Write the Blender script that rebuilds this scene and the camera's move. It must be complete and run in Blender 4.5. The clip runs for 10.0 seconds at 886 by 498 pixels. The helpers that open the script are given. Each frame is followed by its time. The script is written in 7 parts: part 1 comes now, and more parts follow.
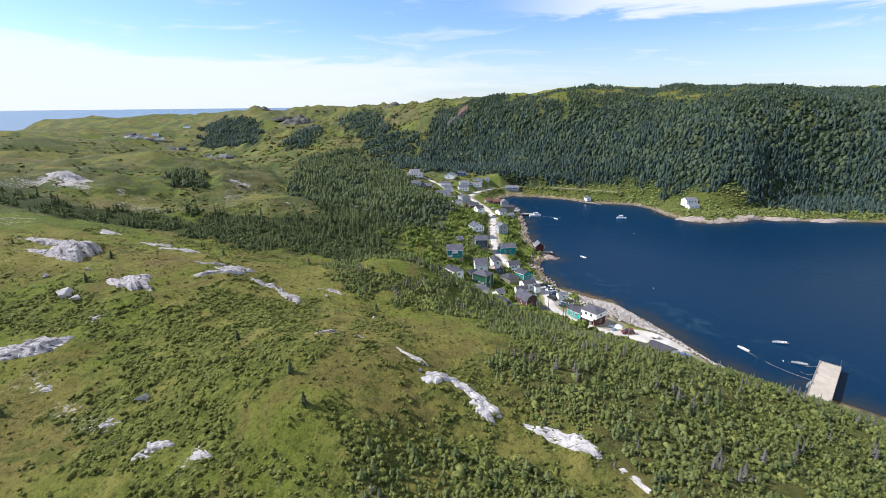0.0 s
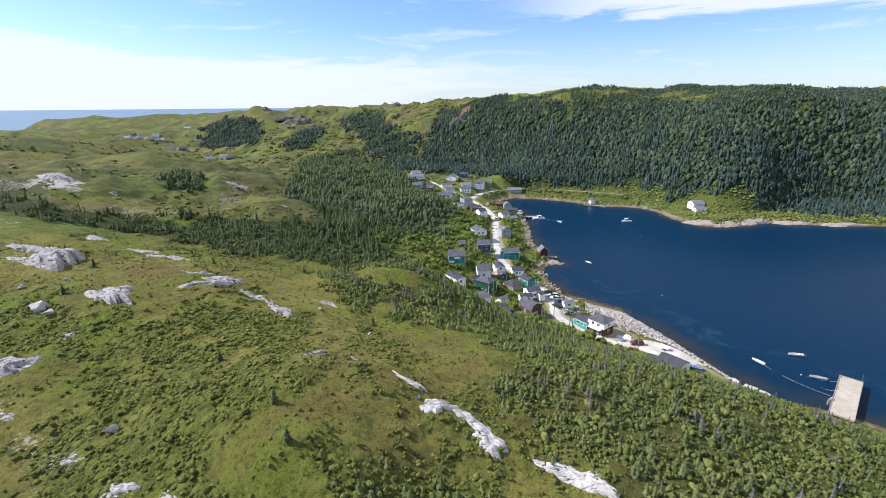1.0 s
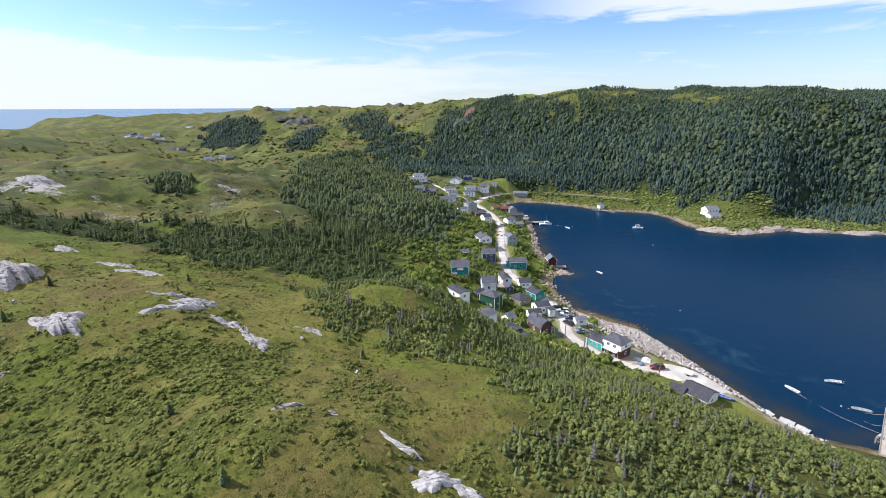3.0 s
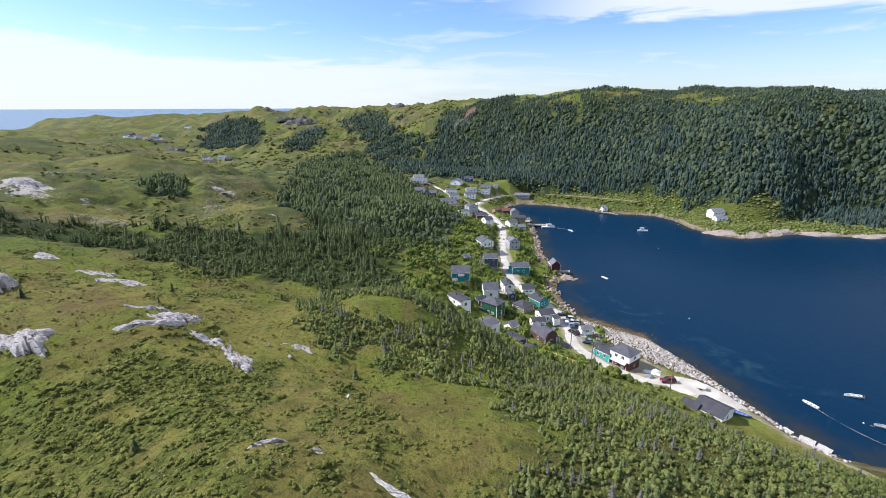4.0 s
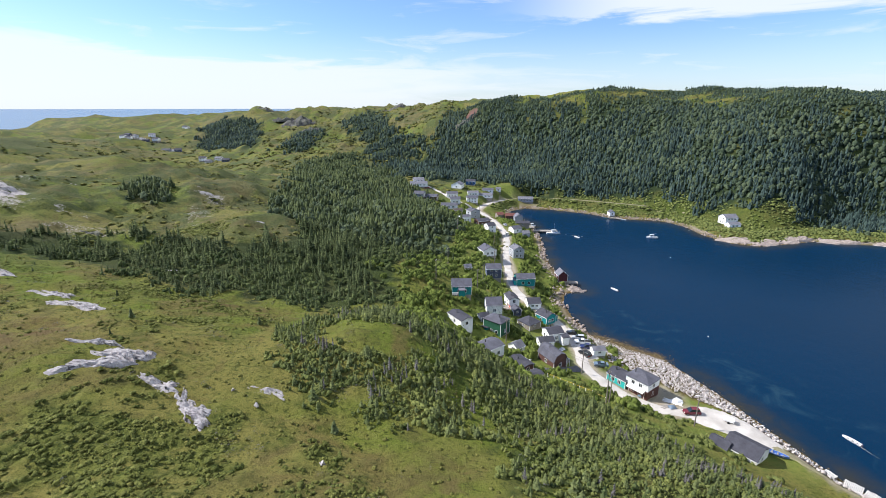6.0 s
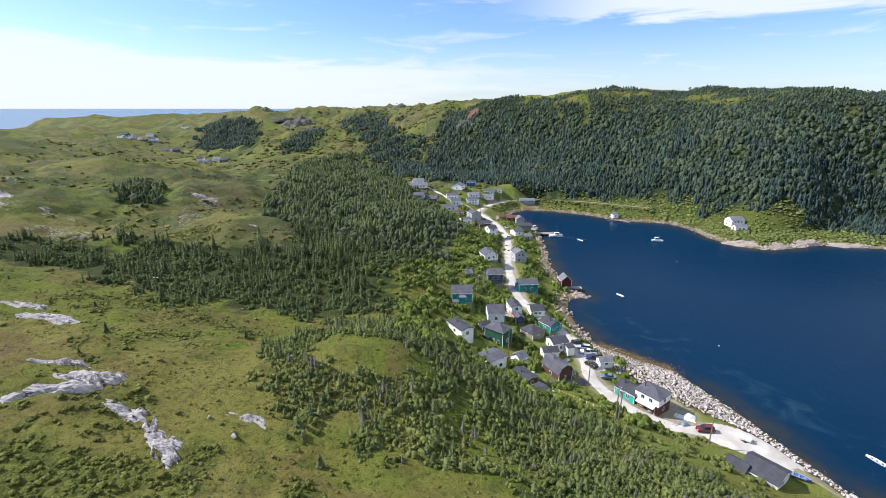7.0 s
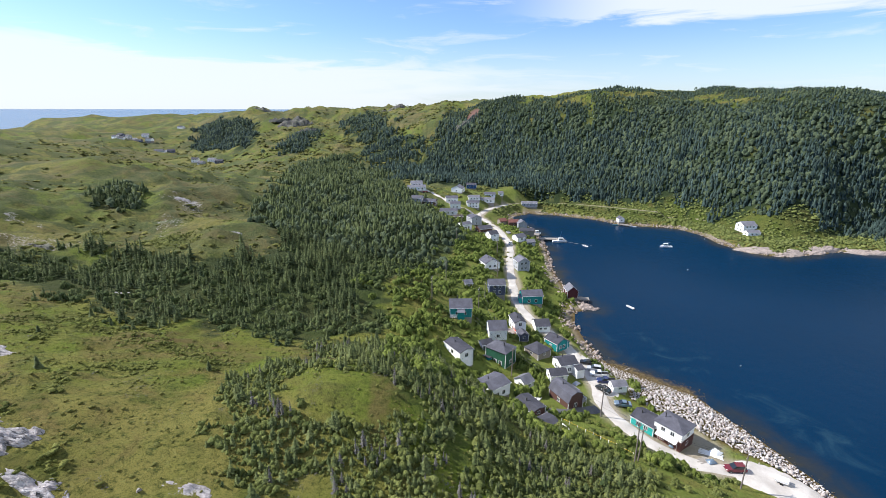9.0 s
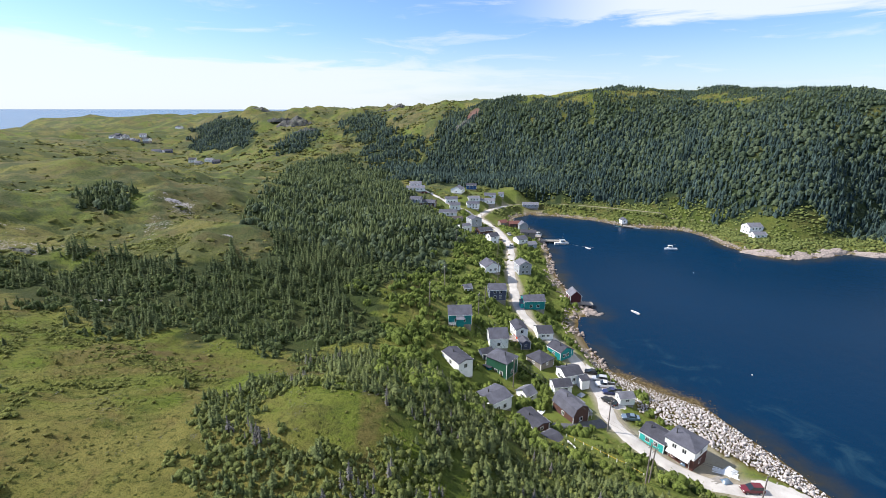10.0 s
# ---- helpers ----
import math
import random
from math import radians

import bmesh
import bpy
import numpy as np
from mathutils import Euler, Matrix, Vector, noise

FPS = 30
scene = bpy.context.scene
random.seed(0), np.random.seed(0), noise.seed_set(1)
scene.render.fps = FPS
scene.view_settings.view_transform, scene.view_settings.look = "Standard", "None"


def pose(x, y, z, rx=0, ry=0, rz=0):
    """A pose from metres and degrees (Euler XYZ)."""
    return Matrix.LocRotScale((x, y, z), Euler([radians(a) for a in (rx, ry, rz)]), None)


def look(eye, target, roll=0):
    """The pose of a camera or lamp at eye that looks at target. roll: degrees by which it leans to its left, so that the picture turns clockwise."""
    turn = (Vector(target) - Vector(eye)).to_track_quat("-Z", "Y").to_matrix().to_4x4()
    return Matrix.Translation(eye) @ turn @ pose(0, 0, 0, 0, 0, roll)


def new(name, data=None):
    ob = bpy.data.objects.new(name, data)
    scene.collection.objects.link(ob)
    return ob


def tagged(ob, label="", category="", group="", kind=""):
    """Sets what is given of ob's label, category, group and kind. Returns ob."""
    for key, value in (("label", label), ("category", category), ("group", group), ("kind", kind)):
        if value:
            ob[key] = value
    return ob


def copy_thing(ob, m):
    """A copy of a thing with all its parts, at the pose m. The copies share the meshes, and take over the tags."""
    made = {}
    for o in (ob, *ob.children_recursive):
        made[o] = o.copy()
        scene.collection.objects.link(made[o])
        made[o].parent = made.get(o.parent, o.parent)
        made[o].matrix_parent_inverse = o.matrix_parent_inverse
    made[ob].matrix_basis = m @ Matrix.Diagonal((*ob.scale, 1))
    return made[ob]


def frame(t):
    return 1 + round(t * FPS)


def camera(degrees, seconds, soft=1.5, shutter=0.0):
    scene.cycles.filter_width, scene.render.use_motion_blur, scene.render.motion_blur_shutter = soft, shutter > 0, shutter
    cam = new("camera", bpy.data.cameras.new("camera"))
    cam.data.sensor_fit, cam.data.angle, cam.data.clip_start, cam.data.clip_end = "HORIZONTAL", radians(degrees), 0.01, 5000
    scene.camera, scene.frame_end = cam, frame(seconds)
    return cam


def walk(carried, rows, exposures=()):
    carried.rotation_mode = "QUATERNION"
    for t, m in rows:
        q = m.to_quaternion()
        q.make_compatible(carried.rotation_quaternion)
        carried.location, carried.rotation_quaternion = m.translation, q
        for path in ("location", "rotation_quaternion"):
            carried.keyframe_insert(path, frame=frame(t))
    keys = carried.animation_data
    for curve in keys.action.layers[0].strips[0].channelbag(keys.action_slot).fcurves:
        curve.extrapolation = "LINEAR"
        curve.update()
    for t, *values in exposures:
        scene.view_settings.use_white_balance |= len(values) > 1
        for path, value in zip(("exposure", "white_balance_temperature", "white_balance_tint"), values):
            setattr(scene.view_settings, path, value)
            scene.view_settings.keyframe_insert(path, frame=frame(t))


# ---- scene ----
PATH = [
    (0, (0.744, 6.729, 83.126), (0.762, 8.637, 82.525), -0.6),
    (0.5, (0.919, 10.299, 83.203), (0.933, 12.207, 82.602), -0.5),
    (1, (0.926, 13.831, 83.208), (0.937, 15.739, 82.609), -0.5),
    (1.5, (1.093, 17.383, 83.208), (1.099, 19.291, 82.61), -0.4),
    (2, (1.289, 20.912, 83.251), (1.29, 22.82, 82.653), -0.4),
    (2.5, (1.37, 24.46, 83.11), (1.369, 26.368, 82.513), -0.3),
    (4, (1.586, 35.147, 82.775), (1.58, 37.057, 82.181), -0.2),
    (4.5, (1.672, 38.589, 82.949), (1.665, 40.499, 82.355), -0.2),
    (5, (1.632, 42.195, 83.0), (1.625, 44.105, 82.406), -0.1),
    (5.5, (1.904, 45.76, 82.878), (1.894, 47.67, 82.286), -0.1),
    (7, (2.44, 56.326, 82.498), (2.426, 58.237, 81.907), -0.0),
    (7.5, (2.548, 59.87, 82.384), (2.535, 61.781, 81.794), -0.0),
    (8, (2.658, 63.356, 82.288), (2.644, 65.267, 81.698), 0.0),
    (8.5, (2.923, 66.721, 82.019), (2.908, 68.633, 81.431), 0.1),
    (9, (3.319, 70.161, 81.55), (3.304, 72.073, 80.963), 0.1),
    (9.5, (3.586, 73.489, 81.092), (3.569, 75.401, 80.506), 0.1),
    (10, (3.871, 76.69, 80.831), (3.855, 78.602, 80.245), 0.1),
]
cam = camera(88.0, 10.0, soft=0.5)
walk(cam, [(t, look(eye, target, roll)) for t, eye, target, roll in PATH])

# ---- light ----
SUN_AT = Vector((-0.94, 0.15, 0.84)).normalized()
scene.view_settings.exposure = 0.56
sun = new("sun", bpy.data.lights.new("sun", "SUN"))
sun.data.energy, sun.data.angle, sun.data.color = 5.0, radians(0.5), (1.0, 0.965, 0.91)
sun.matrix_world = look(SUN_AT * 100, (0, 0, 0))

world = bpy.data.worlds.new("sky")
scene.world = world
world.use_nodes = True


def graph(tree):
    """Two small helpers to add a node and to join sockets."""
    tree.nodes.clear()

    def node(kind, **values):
        n = tree.nodes.new(kind)
        for key, v in values.items():
            if key in n.inputs:
                n.inputs[key].default_value = v
            else:
                setattr(n, key, v)
        return n

    return node, tree.links.new


def math_node(node, join, op, a, b=None):
    n = node("ShaderNodeMath", operation=op)
    for i, v in enumerate((a, b)):
        if v is None:
            continue
        if isinstance(v, (int, float)):
            n.inputs[i].default_value = v
        else:
            join(v, n.inputs[i])
    return n.outputs[0]


def ramp(node, join, fac, lo, hi, smooth=True):
    n = node("ShaderNodeMapRange", interpolation_type="SMOOTHSTEP" if smooth else "LINEAR")
    n.inputs["From Min"].default_value, n.inputs["From Max"].default_value = lo, hi
    join(fac, n.inputs["Value"])
    return n.outputs["Result"]


def mixed(node, join, fac, a, b):
    n = node("ShaderNodeMix", data_type="RGBA")
    for socket, v in ((n.inputs[0], fac), (n.inputs[6], a), (n.inputs[7], b)):
        if isinstance(v, (int, float)):
            socket.default_value = v
        elif isinstance(v, tuple):
            socket.default_value = (*v, 1)
        else:
            join(v, socket)
    return n.outputs[2]


def sky_world():
    node, join = graph(world.node_tree)
    sky = node("ShaderNodeTexSky", sky_type="NISHITA", sun_disc=False, sun_elevation=math.asin(SUN_AT.z),
               sun_rotation=math.atan2(SUN_AT.x, SUN_AT.y), air_density=1.0, dust_density=0.6, ozone_density=1.5)
    way = node("ShaderNodeTexCoord").outputs["Generated"]
    axes = node("ShaderNodeSeparateXYZ")
    join(way, axes.inputs[0])
    m = lambda op, a, b=None: math_node(node, join, op, a, b)
    up = axes.outputs["Z"]
    side = m("MINIMUM", m("MAXIMUM", m("DIVIDE", axes.outputs["X"], m("MAXIMUM", m("ABSOLUTE", axes.outputs["Y"]), 0.05)), -1.3), 1.3)
    stretch = node("ShaderNodeMapping", Scale=(2.2, 2.2, 16.0))
    join(way, stretch.inputs[0])
    wisps = node("ShaderNodeTexNoise", Scale=2.2, Detail=7.0, Roughness=0.58, Distortion=0.6)
    join(stretch.outputs[0], wisps.inputs["Vector"])
    w = m("SUBTRACT", wisps.outputs["Fac"], 0.5)
    # the long bank of cloud over the sea, thinning to streaks
    top = m("ADD", m("MULTIPLY", side, -0.028), 0.088)
    bank = ramp(node, join, m("SUBTRACT", m("ADD", top, m("MULTIPLY", w, 0.085)), up), -0.006, 0.02)
    bank = m("MULTIPLY", bank, ramp(node, join, m("ADD", side, m("MULTIPLY", w, 1.2)), 0.75, -0.25))
    # a second bank high up
    high = m("SUBTRACT", m("ADD", up, m("MULTIPLY", w, 0.13)), m("SUBTRACT", 0.158, m("MULTIPLY", side, 0.022)))
    high = m("MULTIPLY", ramp(node, join, high, -0.004, 0.022), ramp(node, join, side, 0.05, 0.4))
    thin = m("MULTIPLY", ramp(node, join, m("ADD", w, m("MULTIPLY", ramp(node, join, up, 0.16, 0.02), 0.12)), 0.05, 0.26), 0.55)
    cloud = m("MINIMUM", m("MAXIMUM", m("MAXIMUM", bank, high), thin), 1.0)
    haze = m("MULTIPLY", ramp(node, join, up, 0.16, 0.0), 0.45)
    cover = m("MAXIMUM", m("MULTIPLY", cloud, 0.9), haze)
    deep = node("ShaderNodeMix", data_type="RGBA", blend_type="MULTIPLY")
    deep.inputs[0].default_value = 1.0
    join(sky.outputs[0], deep.inputs[6])
    join(mixed(node, join, ramp(node, join, up, 0.1, 0.55), (1.00, 1.25, 1.68), (0.95, 1.22, 1.70)), deep.inputs[7])
    out = mixed(node, join, cover, deep.outputs[2], (7.9, 8.5, 9.2))
    back = node("ShaderNodeBackground", Strength=0.079)
    join(out, back.inputs["Color"])
    join(back.outputs[0], node("ShaderNodeOutputWorld").inputs["Surface"])


sky_world()

# ---- materials ----


def surface(name, build, rough=0.85, metal=0.0, bump=0.0, spec=0.3):
    """A material; build(node, join, place) gives a colour and, if it likes, a height for the bump."""
    mat = bpy.data.materials.new(name)
    mat.use_nodes = True
    node, join = graph(mat.node_tree)
    body = node("ShaderNodeBsdfPrincipled", Roughness=rough, Metallic=metal)
    body.inputs["Specular IOR Level"].default_value = spec
    place = node("ShaderNodeTexCoord").outputs["Object"]
    colour, relief = build(node, join, place)
    if isinstance(colour, tuple):
        body.inputs["Base Color"].default_value = (*colour, 1)
    else:
        join(colour, body.inputs["Base Color"])
    if relief is not None and bump:
        b = node("ShaderNodeBump", Strength=1.0, Distance=bump)
        join(relief, b.inputs["Height"])
        join(b.outputs[0], body.inputs["Normal"])
    join(body.outputs[0], node("ShaderNodeOutputMaterial").inputs["Surface"])
    return mat


def noise_at(node, join, place, scale, detail=4.0, rough=0.55, twist=0.0):
    n = node("ShaderNodeTexNoise", Scale=scale, Detail=detail, Roughness=rough, Distortion=twist)
    join(place, n.inputs["Vector"])
    return n.outputs["Fac"]


def attribute(node, name):
    return node("ShaderNodeAttribute", attribute_name=name).outputs["Fac"]


def ground_look(node, join, place):
    """Heath, grass and bog, with bare rock, gravel and shore stones where the ground is so."""
    m = lambda op, a, b=None: math_node(node, join, op, a, b)
    blend = lambda fac, a, b: mixed(node, join, fac, a, b)
    big = noise_at(node, join, place, 0.021, 5, 0.6, 0.5)
    patch = noise_at(node, join, place, 0.055, 6, 0.66, 0.8)
    mid = noise_at(node, join, place, 0.19, 6, 0.68, 0.3)
    fine = noise_at(node, join, place, 1.1, 6, 0.78)
    blade = noise_at(node, join, place, 6.0, 3, 0.7)
    cells = node("ShaderNodeTexVoronoi", Scale=0.9, Randomness=1.0)
    join(place, cells.inputs["Vector"])
    own = node("ShaderNodeSeparateColor")
    join(cells.outputs["Color"], own.inputs[0])
    moor, thick = attribute(node, "moor"), attribute(node, "thick")
    grass = blend(ramp(node, join, big, 0.40, 0.60), (0.112, 0.144, 0.020), (0.188, 0.166, 0.046))
    grass = blend(m("MULTIPLY", ramp(node, join, patch, 0.50, 0.64), 0.85), grass, (0.150, 0.116, 0.040))
    grass = blend(m("MULTIPLY", ramp(node, join, mid, 0.50, 0.66), 0.75), grass, (0.074, 0.090, 0.018))
    grass = blend(m("MULTIPLY", ramp(node, join, mid, 0.44, 0.30), 0.6), grass, (0.150, 0.150, 0.040))
    heather = noise_at(node, join, place, 0.013, 6, 0.68, 0.8)
    grass = blend(m("MULTIPLY", ramp(node, join, heather, 0.48, 0.57), m("MULTIPLY", moor, 0.75)), grass, (0.130, 0.104, 0.052))
    hollow = noise_at(node, join, place, 0.026, 7, 0.72, 0.6)
    grass = blend(m("MULTIPLY", ramp(node, join, hollow, 0.47, 0.53), m("MULTIPLY", moor, 0.75)), grass, (0.050, 0.068, 0.026))
    bushy = blend(own.outputs[0], (0.050, 0.066, 0.014), (0.135, 0.150, 0.034))
    grass = blend(m("MULTIPLY", thick, 0.85), grass, bushy)
    grass = blend(m("MULTIPLY", ramp(node, join, fine, 0.50, 0.70), 0.55), grass, (0.175, 0.172, 0.056))
    # shade between tufts and blades, painted as dark specks where the relief is low
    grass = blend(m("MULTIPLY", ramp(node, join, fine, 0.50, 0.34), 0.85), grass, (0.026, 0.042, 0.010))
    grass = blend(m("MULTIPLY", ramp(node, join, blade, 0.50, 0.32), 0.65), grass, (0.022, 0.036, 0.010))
    grass = blend(m("MULTIPLY", moor, 0.16), grass, (0.105, 0.112, 0.070))
    brown = blend(fine, (0.088, 0.062, 0.028), (0.150, 0.108, 0.048))
    grass = blend(m("MULTIPLY", attribute(node, "bog"), ramp(node, join, mid, 0.36, 0.60)), grass, brown)
    lawn = m("MULTIPLY", attribute(node, "lawn"), ramp(node, join, mid, 0.25, 0.6))
    grass = blend(lawn, grass, blend(fine, (0.095, 0.130, 0.022), (0.170, 0.196, 0.050)))
    stone = blend(fine, (0.26, 0.23, 0.215), (0.46, 0.43, 0.41))
    bare = m("ADD", attribute(node, "rock"), m("MULTIPLY", m("SUBTRACT", fine, 0.5), 1.2))
    out = blend(ramp(node, join, bare, 0.45, 0.62), grass, stone)
    gravel = blend(fine, (0.25, 0.20, 0.15), (0.42, 0.37, 0.31))
    out = blend(attribute(node, "gravel"), out, gravel)
    out = blend(ramp(node, join, m("ADD", attribute(node, "scar"), m("SUBTRACT", mid, 0.5)), 0.4, 0.6), out, (0.135, 0.078, 0.064))
    weed = blend(fine, (0.05, 0.035, 0.015), (0.16, 0.11, 0.04))
    # weed at the waterline; under the boulder bank this brown paints the stones' shade
    out = blend(attribute(node, "tide"), out, weed)
    # inside the wood outlines the ground turns a near-black green
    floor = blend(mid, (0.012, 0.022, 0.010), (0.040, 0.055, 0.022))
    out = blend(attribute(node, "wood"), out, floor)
    open_turf = m("SUBTRACT", 1.0, attribute(node, "gravel"))
    dome = m("MULTIPLY", m("SUBTRACT", 1.0, m("POWER", cells.outputs["Distance"], 1.6)), m("MULTIPLY", open_turf, m("ADD", 0.05, m("MULTIPLY", thick, 1.0))))
    lift = m("ADD", m("ADD", m("MULTIPLY", mid, 1.5), m("MULTIPLY", fine, 0.9)), m("ADD", dome, m("MULTIPLY", blade, 0.2)))
    return out, lift


def plain(colour, spread=0.25, scale=1.5):
    """A paint or stone of one colour with wear at two scales."""
    def build(node, join, place):
        a, b = noise_at(node, join, place, scale, 4, 0.6), noise_at(node, join, place, scale * 9, 3, 0.6)
        dark = tuple(c * (1 - spread) for c in colour)
        light = tuple(min(c * (1 + spread * 0.6), 0.9) for c in colour)
        mix = math_node(node, join, "ADD", math_node(node, join, "MULTIPLY", a, 0.6), math_node(node, join, "MULTIPLY", b, 0.4))
        return mixed(node, join, ramp(node, join, mix, 0.3, 0.7), dark, light), b
    return build


def leaf_look(dark, light, grain=1.2, shade_depth=0.8):
    """Foliage: a colour for each plant and each clump, with the shade between its sprays painted dark."""
    def build(node, join, place):
        tint, spot = attribute(node, "tint"), node("ShaderNodeNewGeometry").outputs["Random Per Island"]
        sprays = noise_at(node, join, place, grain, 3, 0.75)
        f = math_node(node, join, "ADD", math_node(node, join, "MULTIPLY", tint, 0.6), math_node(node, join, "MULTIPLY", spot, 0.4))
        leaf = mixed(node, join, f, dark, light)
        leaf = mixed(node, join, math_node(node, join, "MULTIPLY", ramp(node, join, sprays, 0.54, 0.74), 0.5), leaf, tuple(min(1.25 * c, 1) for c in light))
        # shade between sprays is put into the colour at the noise's lows
        gap = math_node(node, join, "MULTIPLY", ramp(node, join, sprays, 0.50, 0.34), shade_depth)
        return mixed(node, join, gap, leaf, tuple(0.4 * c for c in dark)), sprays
    return build


def water_look(node, join, place):
    deep = mixed(node, join, noise_at(node, join, place, 0.012, 3), (0.0010, 0.0165, 0.043), (0.0014, 0.0225, 0.060))
    shallow = attribute(node, "shallow")
    spots = ramp(node, join, noise_at(node, join, place, 0.09, 4, 0.6, 0.8), 0.35, 0.65)
    bed = mixed(node, join, spots, (0.030, 0.030, 0.026), (0.012, 0.024, 0.040))
    near = math_node(node, join, "MULTIPLY", shallow, ramp(node, join, noise_at(node, join, place, 0.06, 4), 0.25, 0.6))
    ripple = math_node(node, join, "ADD", noise_at(node, join, place, 0.9, 4, 0.6), math_node(node, join, "MULTIPLY", noise_at(node, join, place, 0.2, 2), 1.5))
    shoal = math_node(node, join, "MULTIPLY", attribute(node, "shoal"), ramp(node, join, noise_at(node, join, place, 0.075, 6, 0.6, 0.9), 0.50, 0.74))
    deep = mixed(node, join, shoal, deep, (0.012, 0.040, 0.070))
    out = mixed(node, join, near, deep, bed)
    speck = ramp(node, join, noise_at(node, join, place, 1.3, 5, 0.75), 0.38, 0.62)
    gold = mixed(node, join, speck, (0.040, 0.029, 0.014), (0.150, 0.112, 0.058))
    weed = ramp(node, join, math_node(node, join, "ADD", attribute(node, "weed"), math_node(node, join, "SUBTRACT", noise_at(node, join, place, 0.22, 4, 0.6), 0.5)), 0.35, 0.75)
    return mixed(node, join, weed, out, gold), ripple


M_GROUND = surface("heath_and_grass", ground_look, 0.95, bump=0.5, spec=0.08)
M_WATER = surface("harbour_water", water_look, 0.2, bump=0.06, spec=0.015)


def pale_far_sea():
    """Far out a raised specular level pales the sea with mirrored sky, standing in for haze."""
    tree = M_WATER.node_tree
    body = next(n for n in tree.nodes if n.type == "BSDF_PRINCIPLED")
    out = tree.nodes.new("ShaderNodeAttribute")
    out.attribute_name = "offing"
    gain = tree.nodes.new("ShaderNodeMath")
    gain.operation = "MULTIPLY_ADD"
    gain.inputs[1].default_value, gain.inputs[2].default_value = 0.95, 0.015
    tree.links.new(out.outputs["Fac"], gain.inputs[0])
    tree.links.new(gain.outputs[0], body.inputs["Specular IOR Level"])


pale_far_sea()
# hill haze is put into the needles' blue, and partly into the grey-green leaves
M_SPIRE = surface("haze_blue_needles", leaf_look((0.011, 0.023, 0.022), (0.076, 0.112, 0.096), 0.9, 0.6), 0.85, bump=0.3, spec=0.08)
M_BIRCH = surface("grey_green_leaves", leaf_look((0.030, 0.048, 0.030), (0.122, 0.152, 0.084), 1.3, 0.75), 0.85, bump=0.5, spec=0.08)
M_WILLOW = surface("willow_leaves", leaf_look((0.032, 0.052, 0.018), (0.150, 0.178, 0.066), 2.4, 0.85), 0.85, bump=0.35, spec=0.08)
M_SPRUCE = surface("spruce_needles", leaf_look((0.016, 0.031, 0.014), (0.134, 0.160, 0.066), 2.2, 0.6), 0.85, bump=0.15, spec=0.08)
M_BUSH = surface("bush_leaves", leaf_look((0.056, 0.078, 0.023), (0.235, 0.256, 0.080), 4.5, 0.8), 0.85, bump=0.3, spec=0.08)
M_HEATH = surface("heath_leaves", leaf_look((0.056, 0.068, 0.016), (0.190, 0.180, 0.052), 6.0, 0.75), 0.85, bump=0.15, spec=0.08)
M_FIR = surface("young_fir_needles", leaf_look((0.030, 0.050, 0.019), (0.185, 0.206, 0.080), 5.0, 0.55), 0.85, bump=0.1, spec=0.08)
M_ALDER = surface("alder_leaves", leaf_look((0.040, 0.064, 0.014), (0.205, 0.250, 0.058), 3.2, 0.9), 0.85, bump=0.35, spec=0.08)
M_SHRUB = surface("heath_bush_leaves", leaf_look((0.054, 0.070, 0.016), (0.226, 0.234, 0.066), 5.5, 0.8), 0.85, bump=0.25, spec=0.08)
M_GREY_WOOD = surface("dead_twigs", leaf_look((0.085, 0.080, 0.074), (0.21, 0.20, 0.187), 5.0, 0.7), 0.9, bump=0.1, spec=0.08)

# -- terrain
# rounded hills and hollows: x, y, radius, height
HILLS = []
HILLS += [
    (0, -120, 75, 16.5), (92, -62, 75, 10.6), (-1000, 0, 360, 21.4), (-60, 0, 75, 14.0), (-200, 0, 75, 11.5),
    (11, 57, 16, -3.4), (130, 60, 45, -10.2), (54, 63, 16, -7.3), (52, 69, 45, 21.6), (-19, 70, 16, 9.2),
    (7, 91, 16, 2.7), (-200, 100, 45, 8.2), (96, 120, 16, -3.7), (68, 126, 16, -4.0), (-9, 138, 16, 11.3),
    (0, 165, 16, 4.1), (88, 175, 45, -12.4), (20, 179, 16, -5.6), (-8, 185, 16, 2.0), (47, 190, 16, 1.8),
]
HILLS += [
    (34, 228, 16, -2.5), (-545, 234, 360, 48.5), (-300, 250, 75, 7.9), (500, 280, 75, -6.6), (-700, 300, 130, -6.7),
    (263, 310, 45, -62.2), (40, 327, 28, -1.8), (171, 331, 28, 6.7), (148, 361, 130, -23.2), (322, 380, 45, -50.8),
    (237, 381, 45, 34.9), (202, 385, 28, -27.7), (500, 400, 45, 10.0), (39, 401, 28, -9.3), (147, 421, 45, -16.4),
    (324, 454, 75, 39.4), (-379, 461, 75, 16.6), (-19, 489, 75, -4.0), (600, 500, 75, 36.3), (91, 529, 45, -11.8),
]
HILLS += [
    (35, 562, 45, -16.0), (-89, 575, 75, -8.9), (-2, 592, 45, -11.5), (-900, 600, 220, 7.3), (170, 622, 75, 33.3),
    (279, 632, 130, 12.2), (497, 640, 220, 50.2), (-118, 641, 45, 9.2), (-223, 646, 130, -11.4), (111, 649, 45, 11.9),
    (55, 676, 45, 7.5), (-331, 700, 75, -17.0), (-105, 708, 75, -26.5), (-195, 738, 75, 11.7), (-412, 749, 75, 5.8),
    (-23, 760, 75, 17.8), (-482, 785, 130, -4.6), (800, 800, 130, 54.5), (-424, 816, 75, -21.8), (-175, 860, 75, -19.0),
]
